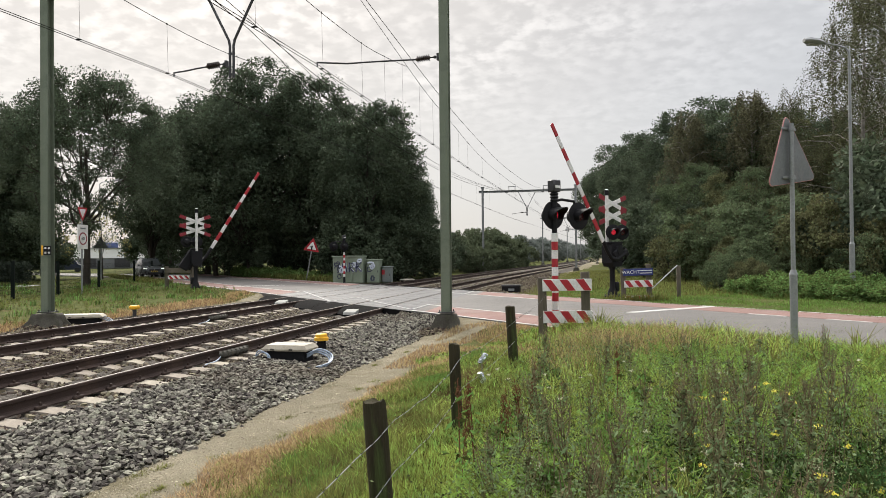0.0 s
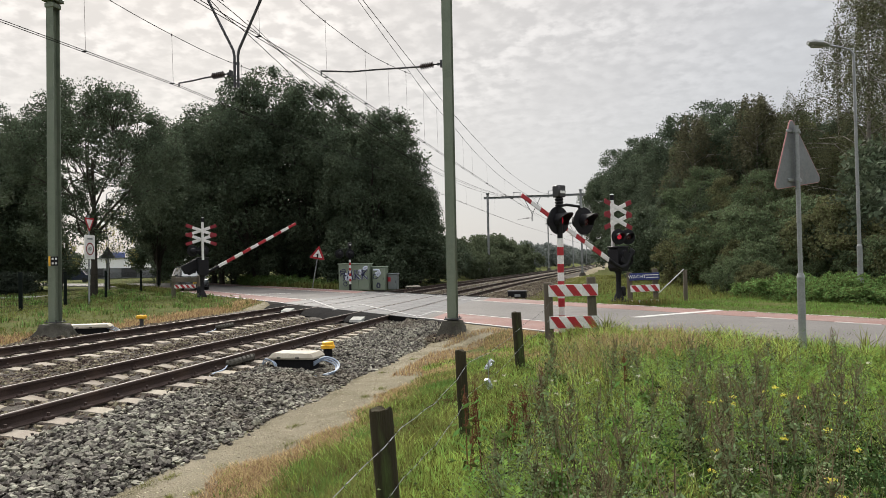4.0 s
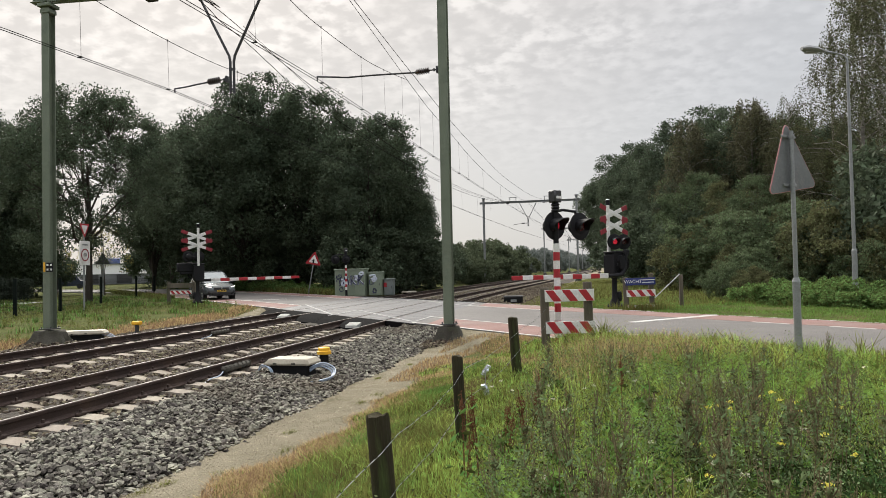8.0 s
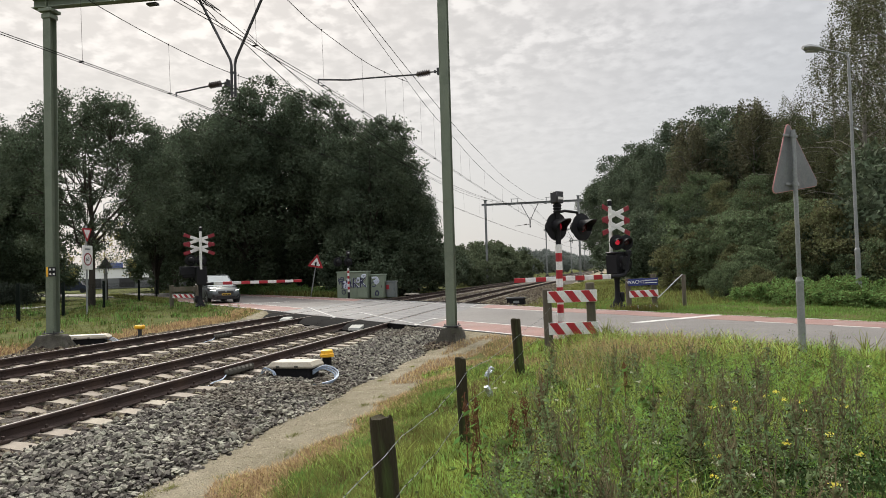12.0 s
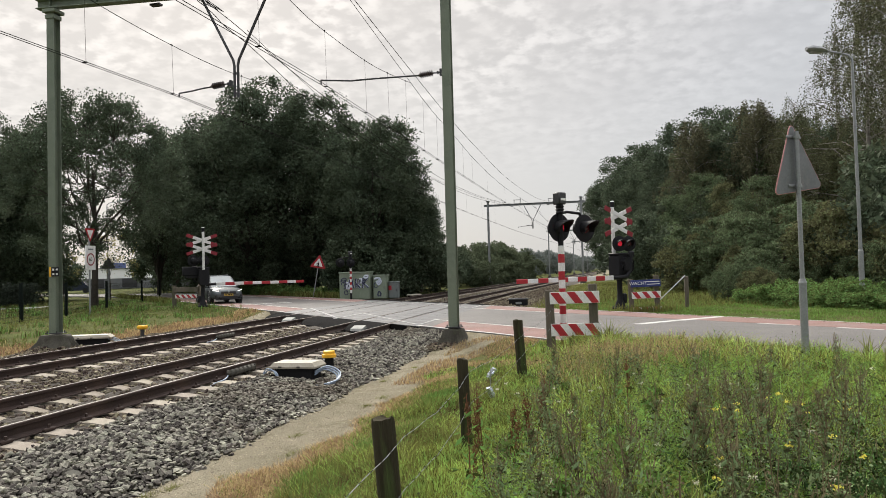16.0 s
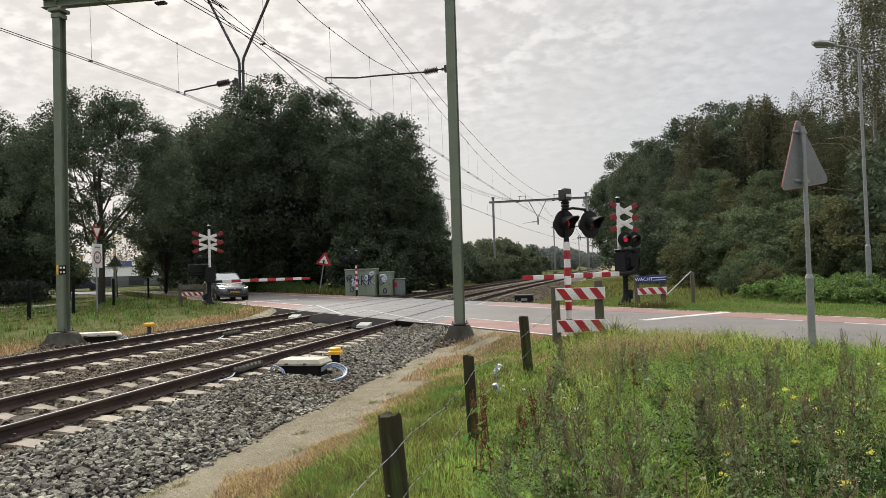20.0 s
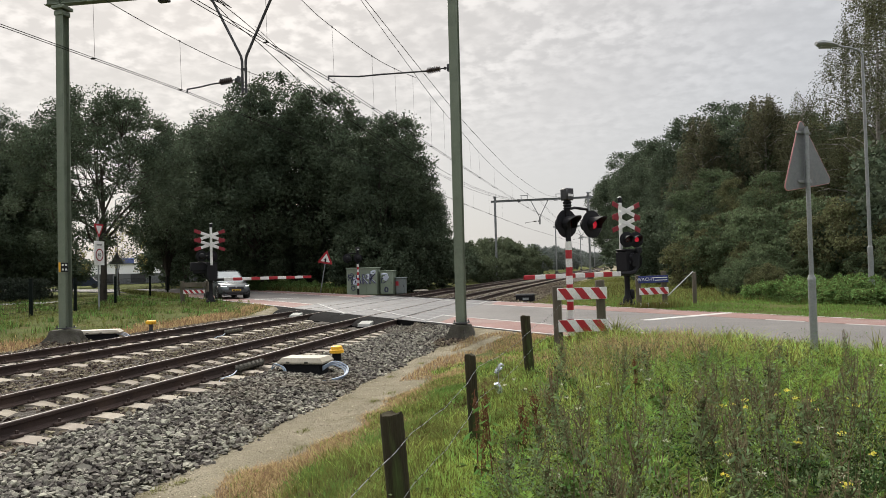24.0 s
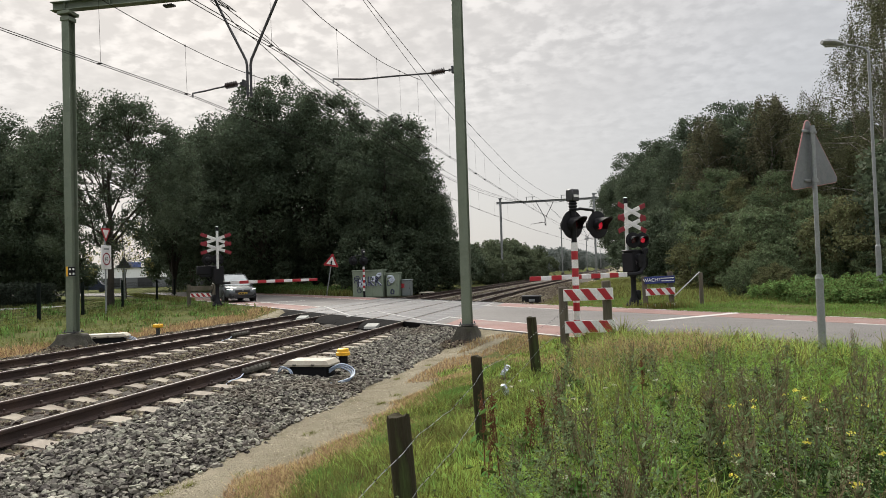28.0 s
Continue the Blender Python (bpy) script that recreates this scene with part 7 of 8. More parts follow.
def build_grass():
    rng = np.random.default_rng(31)
    x, y = meadow_points(rng, 260000)
    p = 0.6 * patchy(x, y) + 0.4 * patchy(x + 3, y + 1, 2.7)
    keep = ((p > 0.3) | (rng.uniform(0, 1, len(x)) < 0.45)) & (rng.uniform(0, 1, len(x)) > 0.6 * np.clip(x - 0.3, 0, 1) * (np.hypot(x, y) < 5.8))
    x, y, p = x[keep], y[keep], p[keep]
    h = (0.10 + 0.3 * p) * rng.uniform(0.4, 1.25, len(x)) * np.clip((x + 2.5) / 2.6, 0.25, 1.0)
    w = 0.006 + 0.0006 * np.hypot(x, y)
    blades("meadow_grass", "rough green meadow grass beside the railway", x, y, h, w, GRASS, 32, lean=0.85)
    # long arching blades in tufts, and a few straw-coloured ones
    for n, mat, name, label, lo, hi, seed in ((3400, GRASS_BRIGHT, "meadow_tufts", "long arching grass tufts in the meadow", 0.2, 0.44, 41), (420, STRAW, "straw_tufts", "straw-coloured grass stems in the meadow", 0.3, 0.55, 42)):
        cx, cy = meadow_points(rng, n)
        keep = (cx > -0.75) & ~((cx > 0.55) & (np.hypot(cx, cy) < 5.6))
        cx, cy = cx[keep], cy[keep]
        per = 26
        x = np.repeat(cx, per) + rng.normal(0, 0.05, len(cx) * per)
        y = np.repeat(cy, per) + rng.normal(0, 0.05, len(cx) * per)
        h = np.repeat(rng.uniform(lo, hi, len(cx)), per) * rng.uniform(0.6, 1.1, len(x))
        blades(name, label, x, y, h, 0.008 + 0.0008 * np.hypot(x, y), mat, seed, lean=1.5)
    n = 5200
    cx, cy = rng.normal(0.35, 0.75, n), rng.normal(10.6, 0.9, n)
    keep = ((cx + cy) / R2 < 9.6) & (cx > -0.9) & (patchy(cx, cy, 1.1) > 0.3)
    x, y = cx[keep], cy[keep]
    blades("ripe_grass", "ripe reddish-brown grass on the bank before the road", x, y, rng.uniform(0.25, 0.5, len(x)), np.full(len(x), 0.007), DRY, 51, lean=0.7)
    # coarser grass beside and behind the viewer
    n = 150000
    x, y = rng.uniform(-2.9, 16, n), rng.uniform(-10, 15, n)
    keep = ((x + y) / R2 < 10.0) & (x > path_edge(y)) & ((np.hypot(x, y) < 2.5) | (np.abs(np.degrees(np.arctan2(x, y)) + 11) > 34)) & (np.hypot(x, y) > 0.6)
    x, y = x[keep], y[keep]
    blades("meadow_grass", "rough green grass round the edge of the meadow", x, y, (0.1 + 0.18 * patchy(x, y)) * rng.uniform(0.5, 1.2, len(x)), np.full(len(x), 0.016), GRASS, 47, lean=0.9)
    # dry brown fringe along the path, in matted patches
    n = 135000
    y = -3 + 19 * rng.uniform(0, 1, n)
    off = rng.uniform(-0.12, 0.62, n)
    x = path_edge(y) + off
    p = 0.65 * patchy(x * 0.5, y * 0.6) + 0.35 * patchy(x * 2.2, y * 1.7)
    keep = (rng.uniform(0, 1, n) < np.clip((p - 0.26) * 3.4, 0, 1) * np.clip(1.25 - np.abs(off - 0.24) / 0.36, 0, 1)) & ((x + y) / R2 < 9.95)
    x, y, p = x[keep], y[keep], p[keep]
    blades("dry_grass", "dry orange-brown grass along the sandy path", x, y, rng.uniform(0.02, 0.07, len(x)) + 0.06 * p * rng.uniform(0, 1, len(x)), 0.0028 + 0.0006 * np.abs(y), DRY, 33, lean=1.6)
    # a dense green band inside it, and a line of matted dead grass before the fence
    n = 46000
    y = 2.0 + 10.5 * rng.uniform(0, 1, n) ** 1.25
    off = rng.uniform(0.42, 1.12, n)
    x = path_edge(y) * 0.5 - 1.55 + off + 0.05 * np.clip(y - 7, 0, 4)
    keep = rng.uniform(0, 1, n) < np.clip(1.3 - np.abs(off - 0.77) / 0.3, 0, 1) * (0.4 + 0.6 * patchy(x, y, 1.3))
    x, y = x[keep], y[keep]
    blades("green_band", "dense fresh green grass along the dry fringe", x, y, (0.04 + 0.08 * patchy(x, y, 1.9)) * rng.uniform(0.5, 1.3, len(x)), 0.0035 + 0.0006 * y, MOWN, 52, lean=1.7)
    n = 11000
    y = 2.0 + 9.5 * rng.uniform(0, 1, n) ** 1.2
    x = -2.14 + 0.12 * (y - 6) + 0.06 * np.sin(y * 2.3) + rng.normal(0, 0.055, n)
    keep = (rng.uniform(0, 1, n) < 0.25 + 0.75 * patchy(x, y, 1.1)) & (x < -1.4)
    x, y = x[keep], y[keep]
    blades("dead_grass", "matted dead grass before the fence", x, y, rng.uniform(0.04, 0.11, len(x)), 0.004 + 0.0006 * y, LITTER, 53, lean=2.4)
    # dense short grass between the path and the fence
    n = 90000
    y = 2.0 + 9.5 * rng.uniform(0, 1, n) ** 1.3
    x = rng.uniform(-2.75, -0.5, n)
    keep = (x > path_edge(y) + 0.12 + 0.2 * rng.normal(0, 1, n)) & (rng.uniform(0, 1, n) < 0.45 + 0.55 * patchy(x, y, 1.2))
    x, y = x[keep], y[keep]
    pick = rng.uniform(0, 1, len(x)) < 0.62 * patchy(x + 2, y, 0.9) + 0.12
    for mask, mat, label, seed in ((pick, GRASS, "dense short green grass between path and fence", 49), (~pick, STRAW, "yellowish short grass between path and fence", 50)):
        blades("short_grass", label, x[mask], y[mask], (0.05 + 0.11 * patchy(x[mask], y[mask], 1.7)) * rng.uniform(0.5, 1.3, mask.sum()), 0.0035 + 0.0006 * np.hypot(x[mask], y[mask]), mat, seed, lean=1.5)
    n = 15000
    x, y = rng.uniform(-3.5, -0.8, n), rng.uniform(11.3, 16.6, n)
    keep = ((x + y) / R2 < 9.95) & (patchy(x, y, 1.3) > 0.28)
    x, y = x[keep], y[keep]
    blades("dry_grass", "thin dry grass where the path meets the road", x, y, rng.uniform(0.03, 0.11, len(x)), np.full(len(x), 0.012), DRY, 43)
    # far verge
    n = 70000
    x, y = rng.uniform(-42, -14.6, n), rng.uniform(13, 52, n)
    keep = ((x + y) / R2 < 9.9) & (y > 10 - x * 0.2)
    x, y = x[keep], y[keep]
    p = patchy(x, y, 0.6)
    blades("verge_grass", "green verge grass beyond the far track", x, y, (0.03 + 0.14 * p * p) * rng.uniform(0.3, 1.3, len(x)), np.full(len(x), 0.018), GRASS_LEFT, 34, lean=2.2)
    n = 14000
    y = rng.uniform(13, 34, n)
    x = -14.9 + rng.normal(0, 0.35, n) - np.clip(y - 22, 0, 9) * 0.12
    keep = (x + y) / R2 < 9.9
    x, y = x[keep], y[keep]
    blades("dry_grass", "dry brown grass beside the far track", x, y, rng.uniform(0.06, 0.2, len(x)), np.full(len(x), 0.024), DRY, 35)
    # verge of the wood
    n = 80000
    u, v = rng.uniform(-28, 4, n), 17.75 + 9 * rng.uniform(0, 1, n) ** 1.4
    x, y = (u + v) / R2, (v - u) / R2
    keep = x > -2.6
    x, y = x[keep], y[keep]
    p = patchy(x, y, 0.7)
    blades("verge_grass", "bright green grass strip between road and wood", x, y, (0.04 + 0.1 * p) * rng.uniform(0.4, 1.3, len(x)), np.full(len(x), 0.016), MOWN, 36, lean=1.0)
    n = 900
    x, y = rng.normal(1.5, 0.55, n), rng.normal(25.15, 0.14, n)
    blades("panel_grass", "tall grass standing before the far striped panel", x, y, rng.uniform(0.15, 0.42, n), np.full(n, 0.012), STRAW, 54, lean=0.6)
    n = 14000
    u, v = rng.uniform(-24, 6, n), 17.68 + np.abs(rng.normal(0, 0.16, n))
    x, y = (u + v) / R2, (v - u) / R2
    blades("leaf_litter", "brown leaf litter along the edge of the cycle lane", x, y, rng.uniform(0.02, 0.06, n), np.full(n, 0.03), LITTER, 45, lean=2.0)
    n = 22000
    u, v = rng.uniform(-34, 0, n), rng.uniform(23, 36, n)
    x, y = (u + v) / R2, (v - u) / R2
    keep = x > -1.5
    x, y = x[keep], y[keep]
    blades("verge_grass", "dark rough grass under the edge of the wood", x, y, rng.uniform(0.08, 0.35, len(x)), np.full(len(x), 0.03), GRASS_LEFT, 46, lean=1.0)
    n = 22000
    x, y = rng.uniform(-3.6, 5, n), rng.uniform(27, 75, n)
    keep = ((x + y) / R2 > 18.1)
    x, y = x[keep], y[keep]
    blades("dry_grass", "yellowish grass beside the railway beyond the crossing", x, y, rng.uniform(0.04, 0.2, len(x)), np.full(len(x), 0.022), STRAW, 37, lean=1.2)
    n = 16000
    u, v = rng.uniform(-62, -32, n), 18.0 + 5 * rng.uniform(0, 1, n) ** 1.4
    x, y = (u + v) / R2, (v - u) / R2
    keep = (x < -16.6)
    x, y = x[keep], y[keep]
    blades("verge_grass", "tall grass before the dark trees", x, y, rng.uniform(0.2, 0.6, len(x)), np.full(len(x), 0.04), GRASS_LEFT, 38)
    cx, cy = rng.uniform(-36, -15.2, 900), rng.uniform(14, 46, 900)
    keep = ((cx + cy) / R2 < 9.7) & (patchy(cx, cy, 0.5) > 0.4)
    cx, cy = cx[keep], cy[keep]
    x, y = np.repeat(cx, 30) + rng.normal(0, 0.16, len(cx) * 30), np.repeat(cy, 30) + rng.normal(0, 0.16, len(cx) * 30)
    blades("verge_tufts", "taller dark green tussocks in the verge", x, y, np.repeat(rng.uniform(0.12, 0.42, len(cx)), 30) * rng.uniform(0.5, 1.1, len(x)), np.full(len(x), 0.022), HERB, 44, lean=0.9)
    # taller weeds along the road behind the fence
    n = 9000
    u, v = rng.uniform(-76, -48, n), rng.uniform(9.0, 10.0, n)
    x, y = (u + v) / R2, (v - u) / R2
    blades("verge_weeds", "tall green weeds along the far road edge", x, y, rng.uniform(0.12, 0.38, n), np.full(n, 0.03), GRASS_LEFT, 48, lean=0.9)
    # low mats of thin grass on the path
    n = 12
    cx, cy = rng.uniform(-4.0, -3.1, n), rng.uniform(4.5, 13.5, n)
    cx, cy = np.append(cx, [-4.1, -3.5, -3.0, -2.8, -3.05, -3.2]), np.append(cy, [7.2, 6.06, 11.6, 10.1, 9.8, 12.2])
    per = 190
    wide = np.repeat(np.append(rng.uniform(0.02, 0.06, n), [0.1, 0.07, 0.3, 0.17, 0.12, 0.22]), per)
    x = np.repeat(cx, per) + rng.normal(0, 1, len(wide)) * wide * 0.7
    y = np.repeat(cy, per) + rng.normal(0, 1, len(wide)) * wide * 1.3
    keep = (x + y) / R2 < 9.8
    x, y = x[keep], y[keep]
    blades("path_tufts", "thin low grass mats on the sandy path", x, y, rng.uniform(0.015, 0.06, len(x)), np.full(len(x), 0.005), STRAW, 39, lean=1.8)


build_grass()


def make_weed(name, label, h, leaves, mat_leaf, mat_stem, seed, leaf=0.05, branch=6, seedy=0.0, category="weed", spread=0.25, bush=0.16, grain=0.013):
    """An upright weed: stem, side branches, narrow leaves, seed heads."""
    rng = np.random.default_rng(seed)
    t = thing(name, label, category, "weeds")
    s = Shape()
    bend = rng.uniform(-0.12, 0.12, 2) * h
    s.tube([(0, 0, -0.05), (bend[0] * 0.3, bend[1] * 0.3, h * 0.5), (bend[0], bend[1], h)], 0.006, 5, r_end=0.002)
    tips = []
    for k in range(branch):
        z = h * rng.uniform(0.3, 0.9)
        a = rng.uniform(0, math.tau)
        L = (h - z) * rng.uniform(0.3, 0.6) + 0.04
        b = np.array([bend[0] * z / h, bend[1] * z / h, z])
        e = b + np.array([math.cos(a) * L * spread, math.sin(a) * L * spread, L])
        s.tube([tuple(b), tuple(b + (e - b) * 0.5 + np.array([math.cos(a), math.sin(a), 0]) * 0.02), tuple(e)], 0.0035, 4, r_end=0.0015)
        tips.append((b, e))
    tagged(part("stem", s, mat_stem, t, "dry brown stem"), kind="stuff")
    n = leaves
    z = h * rng.uniform(0.02, 0.85, n)
    a = rng.uniform(0, math.tau, n)
    rad = rng.uniform(0.01, bush, n) * (1.1 - z / h)
    pos = np.stack([bend[0] * z / h + np.cos(a) * rad, bend[1] * z / h + np.sin(a) * rad, z], 1)
    v = np.einsum("nij,kj->nki", rotations(rng, n), LEAF * np.array([0.6, 1.3, 1])) * (leaf * rng.uniform(0.6, 1.4, n))[:, None, None] + pos[:, None]
    tagged(part("leaves", cloud_mesh("leaves", v.reshape(-1, 3), np.arange(4 * n).reshape(n, 4), mat_leaf), None, t), kind="stuff")
    if seedy:
        pts = []
        for b, e in tips + [(np.array([bend[0] * 0.15, bend[1] * 0.15, h * 0.18]) if seedy > 2 else np.array([bend[0] * 0.45, bend[1] * 0.45, h * 0.5]), np.array([bend[0], bend[1], h]))]:
            k = rng.uniform(0.25, 1, int(34 * seedy))
            pts.append(b[None] + (e - b)[None] * k[:, None] + rng.normal(0, 0.0095, (len(k), 3)))
        pts = np.concatenate(pts)
        v = np.einsum("nij,kj->nki", rotations(rng, len(pts)), LEAF) * grain + pts[:, None]
        tagged(part("seed_head", cloud_mesh("seed_head", v.reshape(-1, 3), np.arange(4 * len(pts)).reshape(-1, 4), mat_stem), None, t, "brown seed head"), kind="stuff")
    return t


def build_weeds():
    kinds = [make_weed("mugwort", "tall grey-green weed with brown seed heads in the meadow", 0.8, 190, MUGWORT, STALK, 1, 0.032, 15, 0.36, spread=0.42, bush=0.13, grain=0.010),
             make_weed("mugwort", "tall dark weed with narrow leaves in the meadow", 0.68, 210, MUGWORT, STALK, 2, 0.036, 9, 0.3, spread=0.45, bush=0.14),
             make_weed("dock", "reddish brown seeded dock stalk in the grass", 0.6, 26, HERB, DOCK, 3, 0.05, 3, 1.7, spread=0.1, grain=0.011),
             make_weed("leafy_herb", "low leafy green herb in the meadow", 0.36, 200, HERB, STALK, 4, 0.042, 4, 0.0, bush=0.2)]
    rng = random.Random(8)
    used = [False] * 4
    docks = [(-0.72, 5.2), (-0.55, 5.5), (-0.8, 4.7), (-0.9, 5.2), (-0.66, 4.9), (-0.95, 4.9), (-0.5, 5.1), (-0.6, 7.2), (-0.3, 6.6), (0.2, 6.9), (-0.85, 4.4)]
    spots = [(2, x, y) for x, y in docks]
    # stands of tall brown-seeded stems
    for x, y in ((0.8, 5.6), (-0.2, 5.2), (1.4, 5.3), (1.85, 5.7), (0.75, 4.8)):
        spots += [(0, x + rng.gauss(0, 0.16), y + rng.gauss(0, 0.16)) for _ in range(3)]
    for k in range(135):
        d, a = 3.0 + 6.5 * rng.random() ** 1.7, radians(rng.uniform(-9, 23))
        spots.append((rng.choice((0, 1, 1, 3, 3)) if a > radians(7) else rng.choice((0, 1, 3, 3, 3, 3)) if a > radians(-2) else rng.choice((1, 3, 3, 3)), d * math.sin(a), d * math.cos(a)))
    for k, x, y in spots:
        if (x + y) / R2 > 9.6 or x < -1.05:
            continue
        sc = rng.uniform(0.7, 1.15) * (0.68 if (x + y) / R2 > 6.0 else 1)
        m = pose(x, y, gz(x, y), 0, 0, rng.uniform(0, 360)) @ Matrix.Scale(sc, 4)
        if used[k]:
            copy_thing(kinds[k], m)
        else:
            kinds[k].matrix_basis = m
            used[k] = True


build_weeds()


def herb_layer():
    """Leaves of low herbs, and small flowers, over the meadow."""
    rng = np.random.default_rng(55)
    x, y = meadow_points(rng, 95000, 2.4, 11)
    keep = ((patchy(x, y, 0.8) > 0.55) | (np.hypot(x, y) < 4.8 + 0.9 * x)) & (x > -0.75)
    x, y = x[keep], y[keep]
    n = len(x)
    pos = np.stack([x, y, ground_z(x, y) + rng.uniform(0.02, 0.36, n) * (0.35 + 0.65 * patchy(x, y, 1.9))], 1)
    v = np.einsum("nij,kj->nki", rotations(rng, n), LEAF * np.array([0.45, 1.4, 1])) * (0.018 + 0.034 * rng.uniform(0, 1, n) ** 2)[:, None, None] + pos[:, None]
    tagged(new("herb_leaves", cloud_mesh("herb_leaves", v.reshape(-1, 3), np.arange(4 * n).reshape(n, 4), HERB)), "dark leaves of low herbs in the meadow", "herbs", kind="stuff")
    # dense dark nettles low down close by
    m = 44000
    d, a = 2.5 + 3.0 * rng.uniform(0, 1, m) ** 0.9, np.radians(rng.uniform(2, 26, m))
    x, y = d * np.sin(a), d * np.cos(a)
    keep = rng.uniform(0, 1, m) < np.clip((x - 0.25) * 1.3, 0, 1) * (0.25 + 0.75 * patchy(x, y, 1.4))
    x, y = x[keep], y[keep]
    m = len(x)
    pos = np.stack([x, y, ground_z(x, y) + 0.42 * rng.uniform(0, 1, m) ** 0.8 * (0.5 + 0.5 * patchy(x, y, 2.2))], 1)
    v = np.einsum("nij,kj->nki", rotations(rng, m), LEAF * np.array([0.5, 1.35, 1])) * rng.uniform(0.02, 0.055, m)[:, None, None] + pos[:, None]
    tagged(new("nettles", cloud_mesh("nettles", v.reshape(-1, 3), np.arange(4 * m).reshape(m, 4), NETTLE)), "dense dark green nettles in the near meadow", "herbs", kind="stuff")
    # feathery leaves: a bowed rib with pairs of narrow leaflets
    rib = np.linspace(0.08, 1, 11)
    quads = []
    for q in rib:
        for sd in (-1, 1):
            b = np.array([0, q, 0.35 * q - 0.42 * q * q])
            w = 0.30 * math.sin(math.pi * (0.12 + 0.84 * q)) * np.array([sd, 0.55, -0.1])
            e = np.array([0, 0.035, 0.0])
            quads.append([b - e, b + w * 0.55 - e * 1.2, b + w, b + w * 0.5 + e])
    quads.append([(-0.012, 0, 0), (0.012, 0, 0), (0.006, 1, -0.07), (-0.006, 1, -0.07)])
    shape = np.array(quads).reshape(-1, 3)

    def fronds(name, label, x, y, z, size, mat, stand=0.9):
        m = len(x)
        a, e = rng.uniform(0, math.tau, m), rng.normal(stand, 0.35, m)
        zero = np.zeros(m)
        yaw = np.stack([np.cos(a), -np.sin(a), zero, np.sin(a), np.cos(a), zero, zero, zero, zero + 1], 1).reshape(m, 3, 3)
        nod = np.stack([zero + 1, zero, zero, zero, np.cos(e), -np.sin(e), zero, np.sin(e), np.cos(e)], 1).reshape(m, 3, 3)
        v = np.einsum("nij,kj->nki", np.einsum("nij,njk->nik", yaw, nod), shape) * size[:, None, None] + np.stack([x, y, z], 1)[:, None]
        k = len(shape)
        tagged(new(name, cloud_mesh(name, v.reshape(-1, 3), np.arange(k * m).reshape(-1, 4), mat)), label, "herbs", kind="stuff")

    x, y = meadow_points(rng, 21000, 2.4, 9.5)
    p = patchy(x + 1.7, y, 0.75)
    keep = (x > -0.9) & (p > np.where(x < 0.8, 0.62, 0.42)) & (rng.uniform(0, 1, len(x)) < 0.35 + 0.65 * np.clip((x + 0.3) * 0.8, 0, 1))
    x, y, p = x[keep], y[keep], p[keep]
    fronds("feathery_leaves", "fresh green feathery leaves among the meadow grass", x, y, ground_z(x, y) + 0.26 * rng.uniform(0, 1, len(x)) * p, rng.uniform(0.10, 0.24, len(x)), FROND)
    x, y = rng.uniform(-26, -14.9, 2600), rng.uniform(15, 33, 2600)
    keep = ((x + y) / R2 < 9.8) & (patchy(x, y, 0.45) > 0.5)
    x, y = x[keep], y[keep]
    fronds("verge_herbs", "leafy weeds in the verge beyond the far track", x, y, ground_z(x, y) + rng.uniform(0, 0.12, len(x)), rng.uniform(0.08, 0.22, len(x)), GRASS_LEFT, 1.2)
    # wispy upright herbs with many tiny leaves and seeds
    cx, cy = meadow_points(rng, 1250, 2.6, 11)
    keep = (cx > -0.8) & ((cx + cy) / R2 < 7.9)
    cx, cy = cx[keep], cy[keep]
    per = 150
    m = len(cx) * per
    k = rng.uniform(0.1, 1, m)
    tall = rng.uniform(0.28, 0.72, len(cx))
    blades("wispy_stems", "thin brownish stems of wispy herbs", cx, cy, tall, np.full(len(cx), 0.006), STALK, 56, lean=0.12, category="herbs")
    tall = np.repeat(tall * 0.95, per)
    wide = np.repeat(rng.uniform(0.03, 0.10, len(cx)), per)
    x, y = np.repeat(cx, per), np.repeat(cy, per)
    pos = np.stack([x + rng.normal(0, 1, m) * wide * (0.35 + 0.65 * k), y + rng.normal(0, 1, m) * wide * (0.35 + 0.65 * k), ground_z(x, y) + tall * k], 1)
    v = np.einsum("nij,kj->nki", rotations(rng, m), LEAF) * rng.uniform(0.008, 0.022, m)[:, None, None] + pos[:, None]
    tagged(new("wispy_herbs", cloud_mesh("wispy_herbs", v.reshape(-1, 3), np.arange(4 * m).reshape(m, 4), MUGWORT)), "wispy grey-green herbs with tiny leaves in the meadow", "herbs", kind="stuff")
    for name, label, mat, count, near, far, a0, a1, zz, size in (
            ("yellow_flowers", "small yellow flower heads in the meadow", YELLOW_FLOWER, 34, 3.2, 7.0, 7, 24, 0.44, 0.017),
            ("white_flowers", "small white flower heads in the meadow", WHITE_FLOWER, 36, 3.0, 8.0, -9, 22, 0.40, 0.014)):
        d, a = rng.uniform(near, far, count), np.radians(rng.uniform(a0, a1, count))
        cx, cy = d * np.sin(a), d * np.cos(a)
        keep = (cx + cy) / R2 < 9.4
        c = np.stack([cx, cy, ground_z(cx, cy) + zz * rng.uniform(0.7, 1.1, count)], 1)[keep]
        per = 22
        pos = np.repeat(c, per, 0) + rng.normal(0, 1, (len(c) * per, 3)) * np.array([0.013, 0.013, 0.006])
        m = len(pos)
        v = np.einsum("nij,kj->nki", rotations(rng, m), LEAF) * size + pos[:, None]
        tagged(new(name, cloud_mesh(name, v.reshape(-1, 3), np.arange(4 * m).reshape(m, 4), mat)), label, "flowers", kind="stuff")


herb_layer()


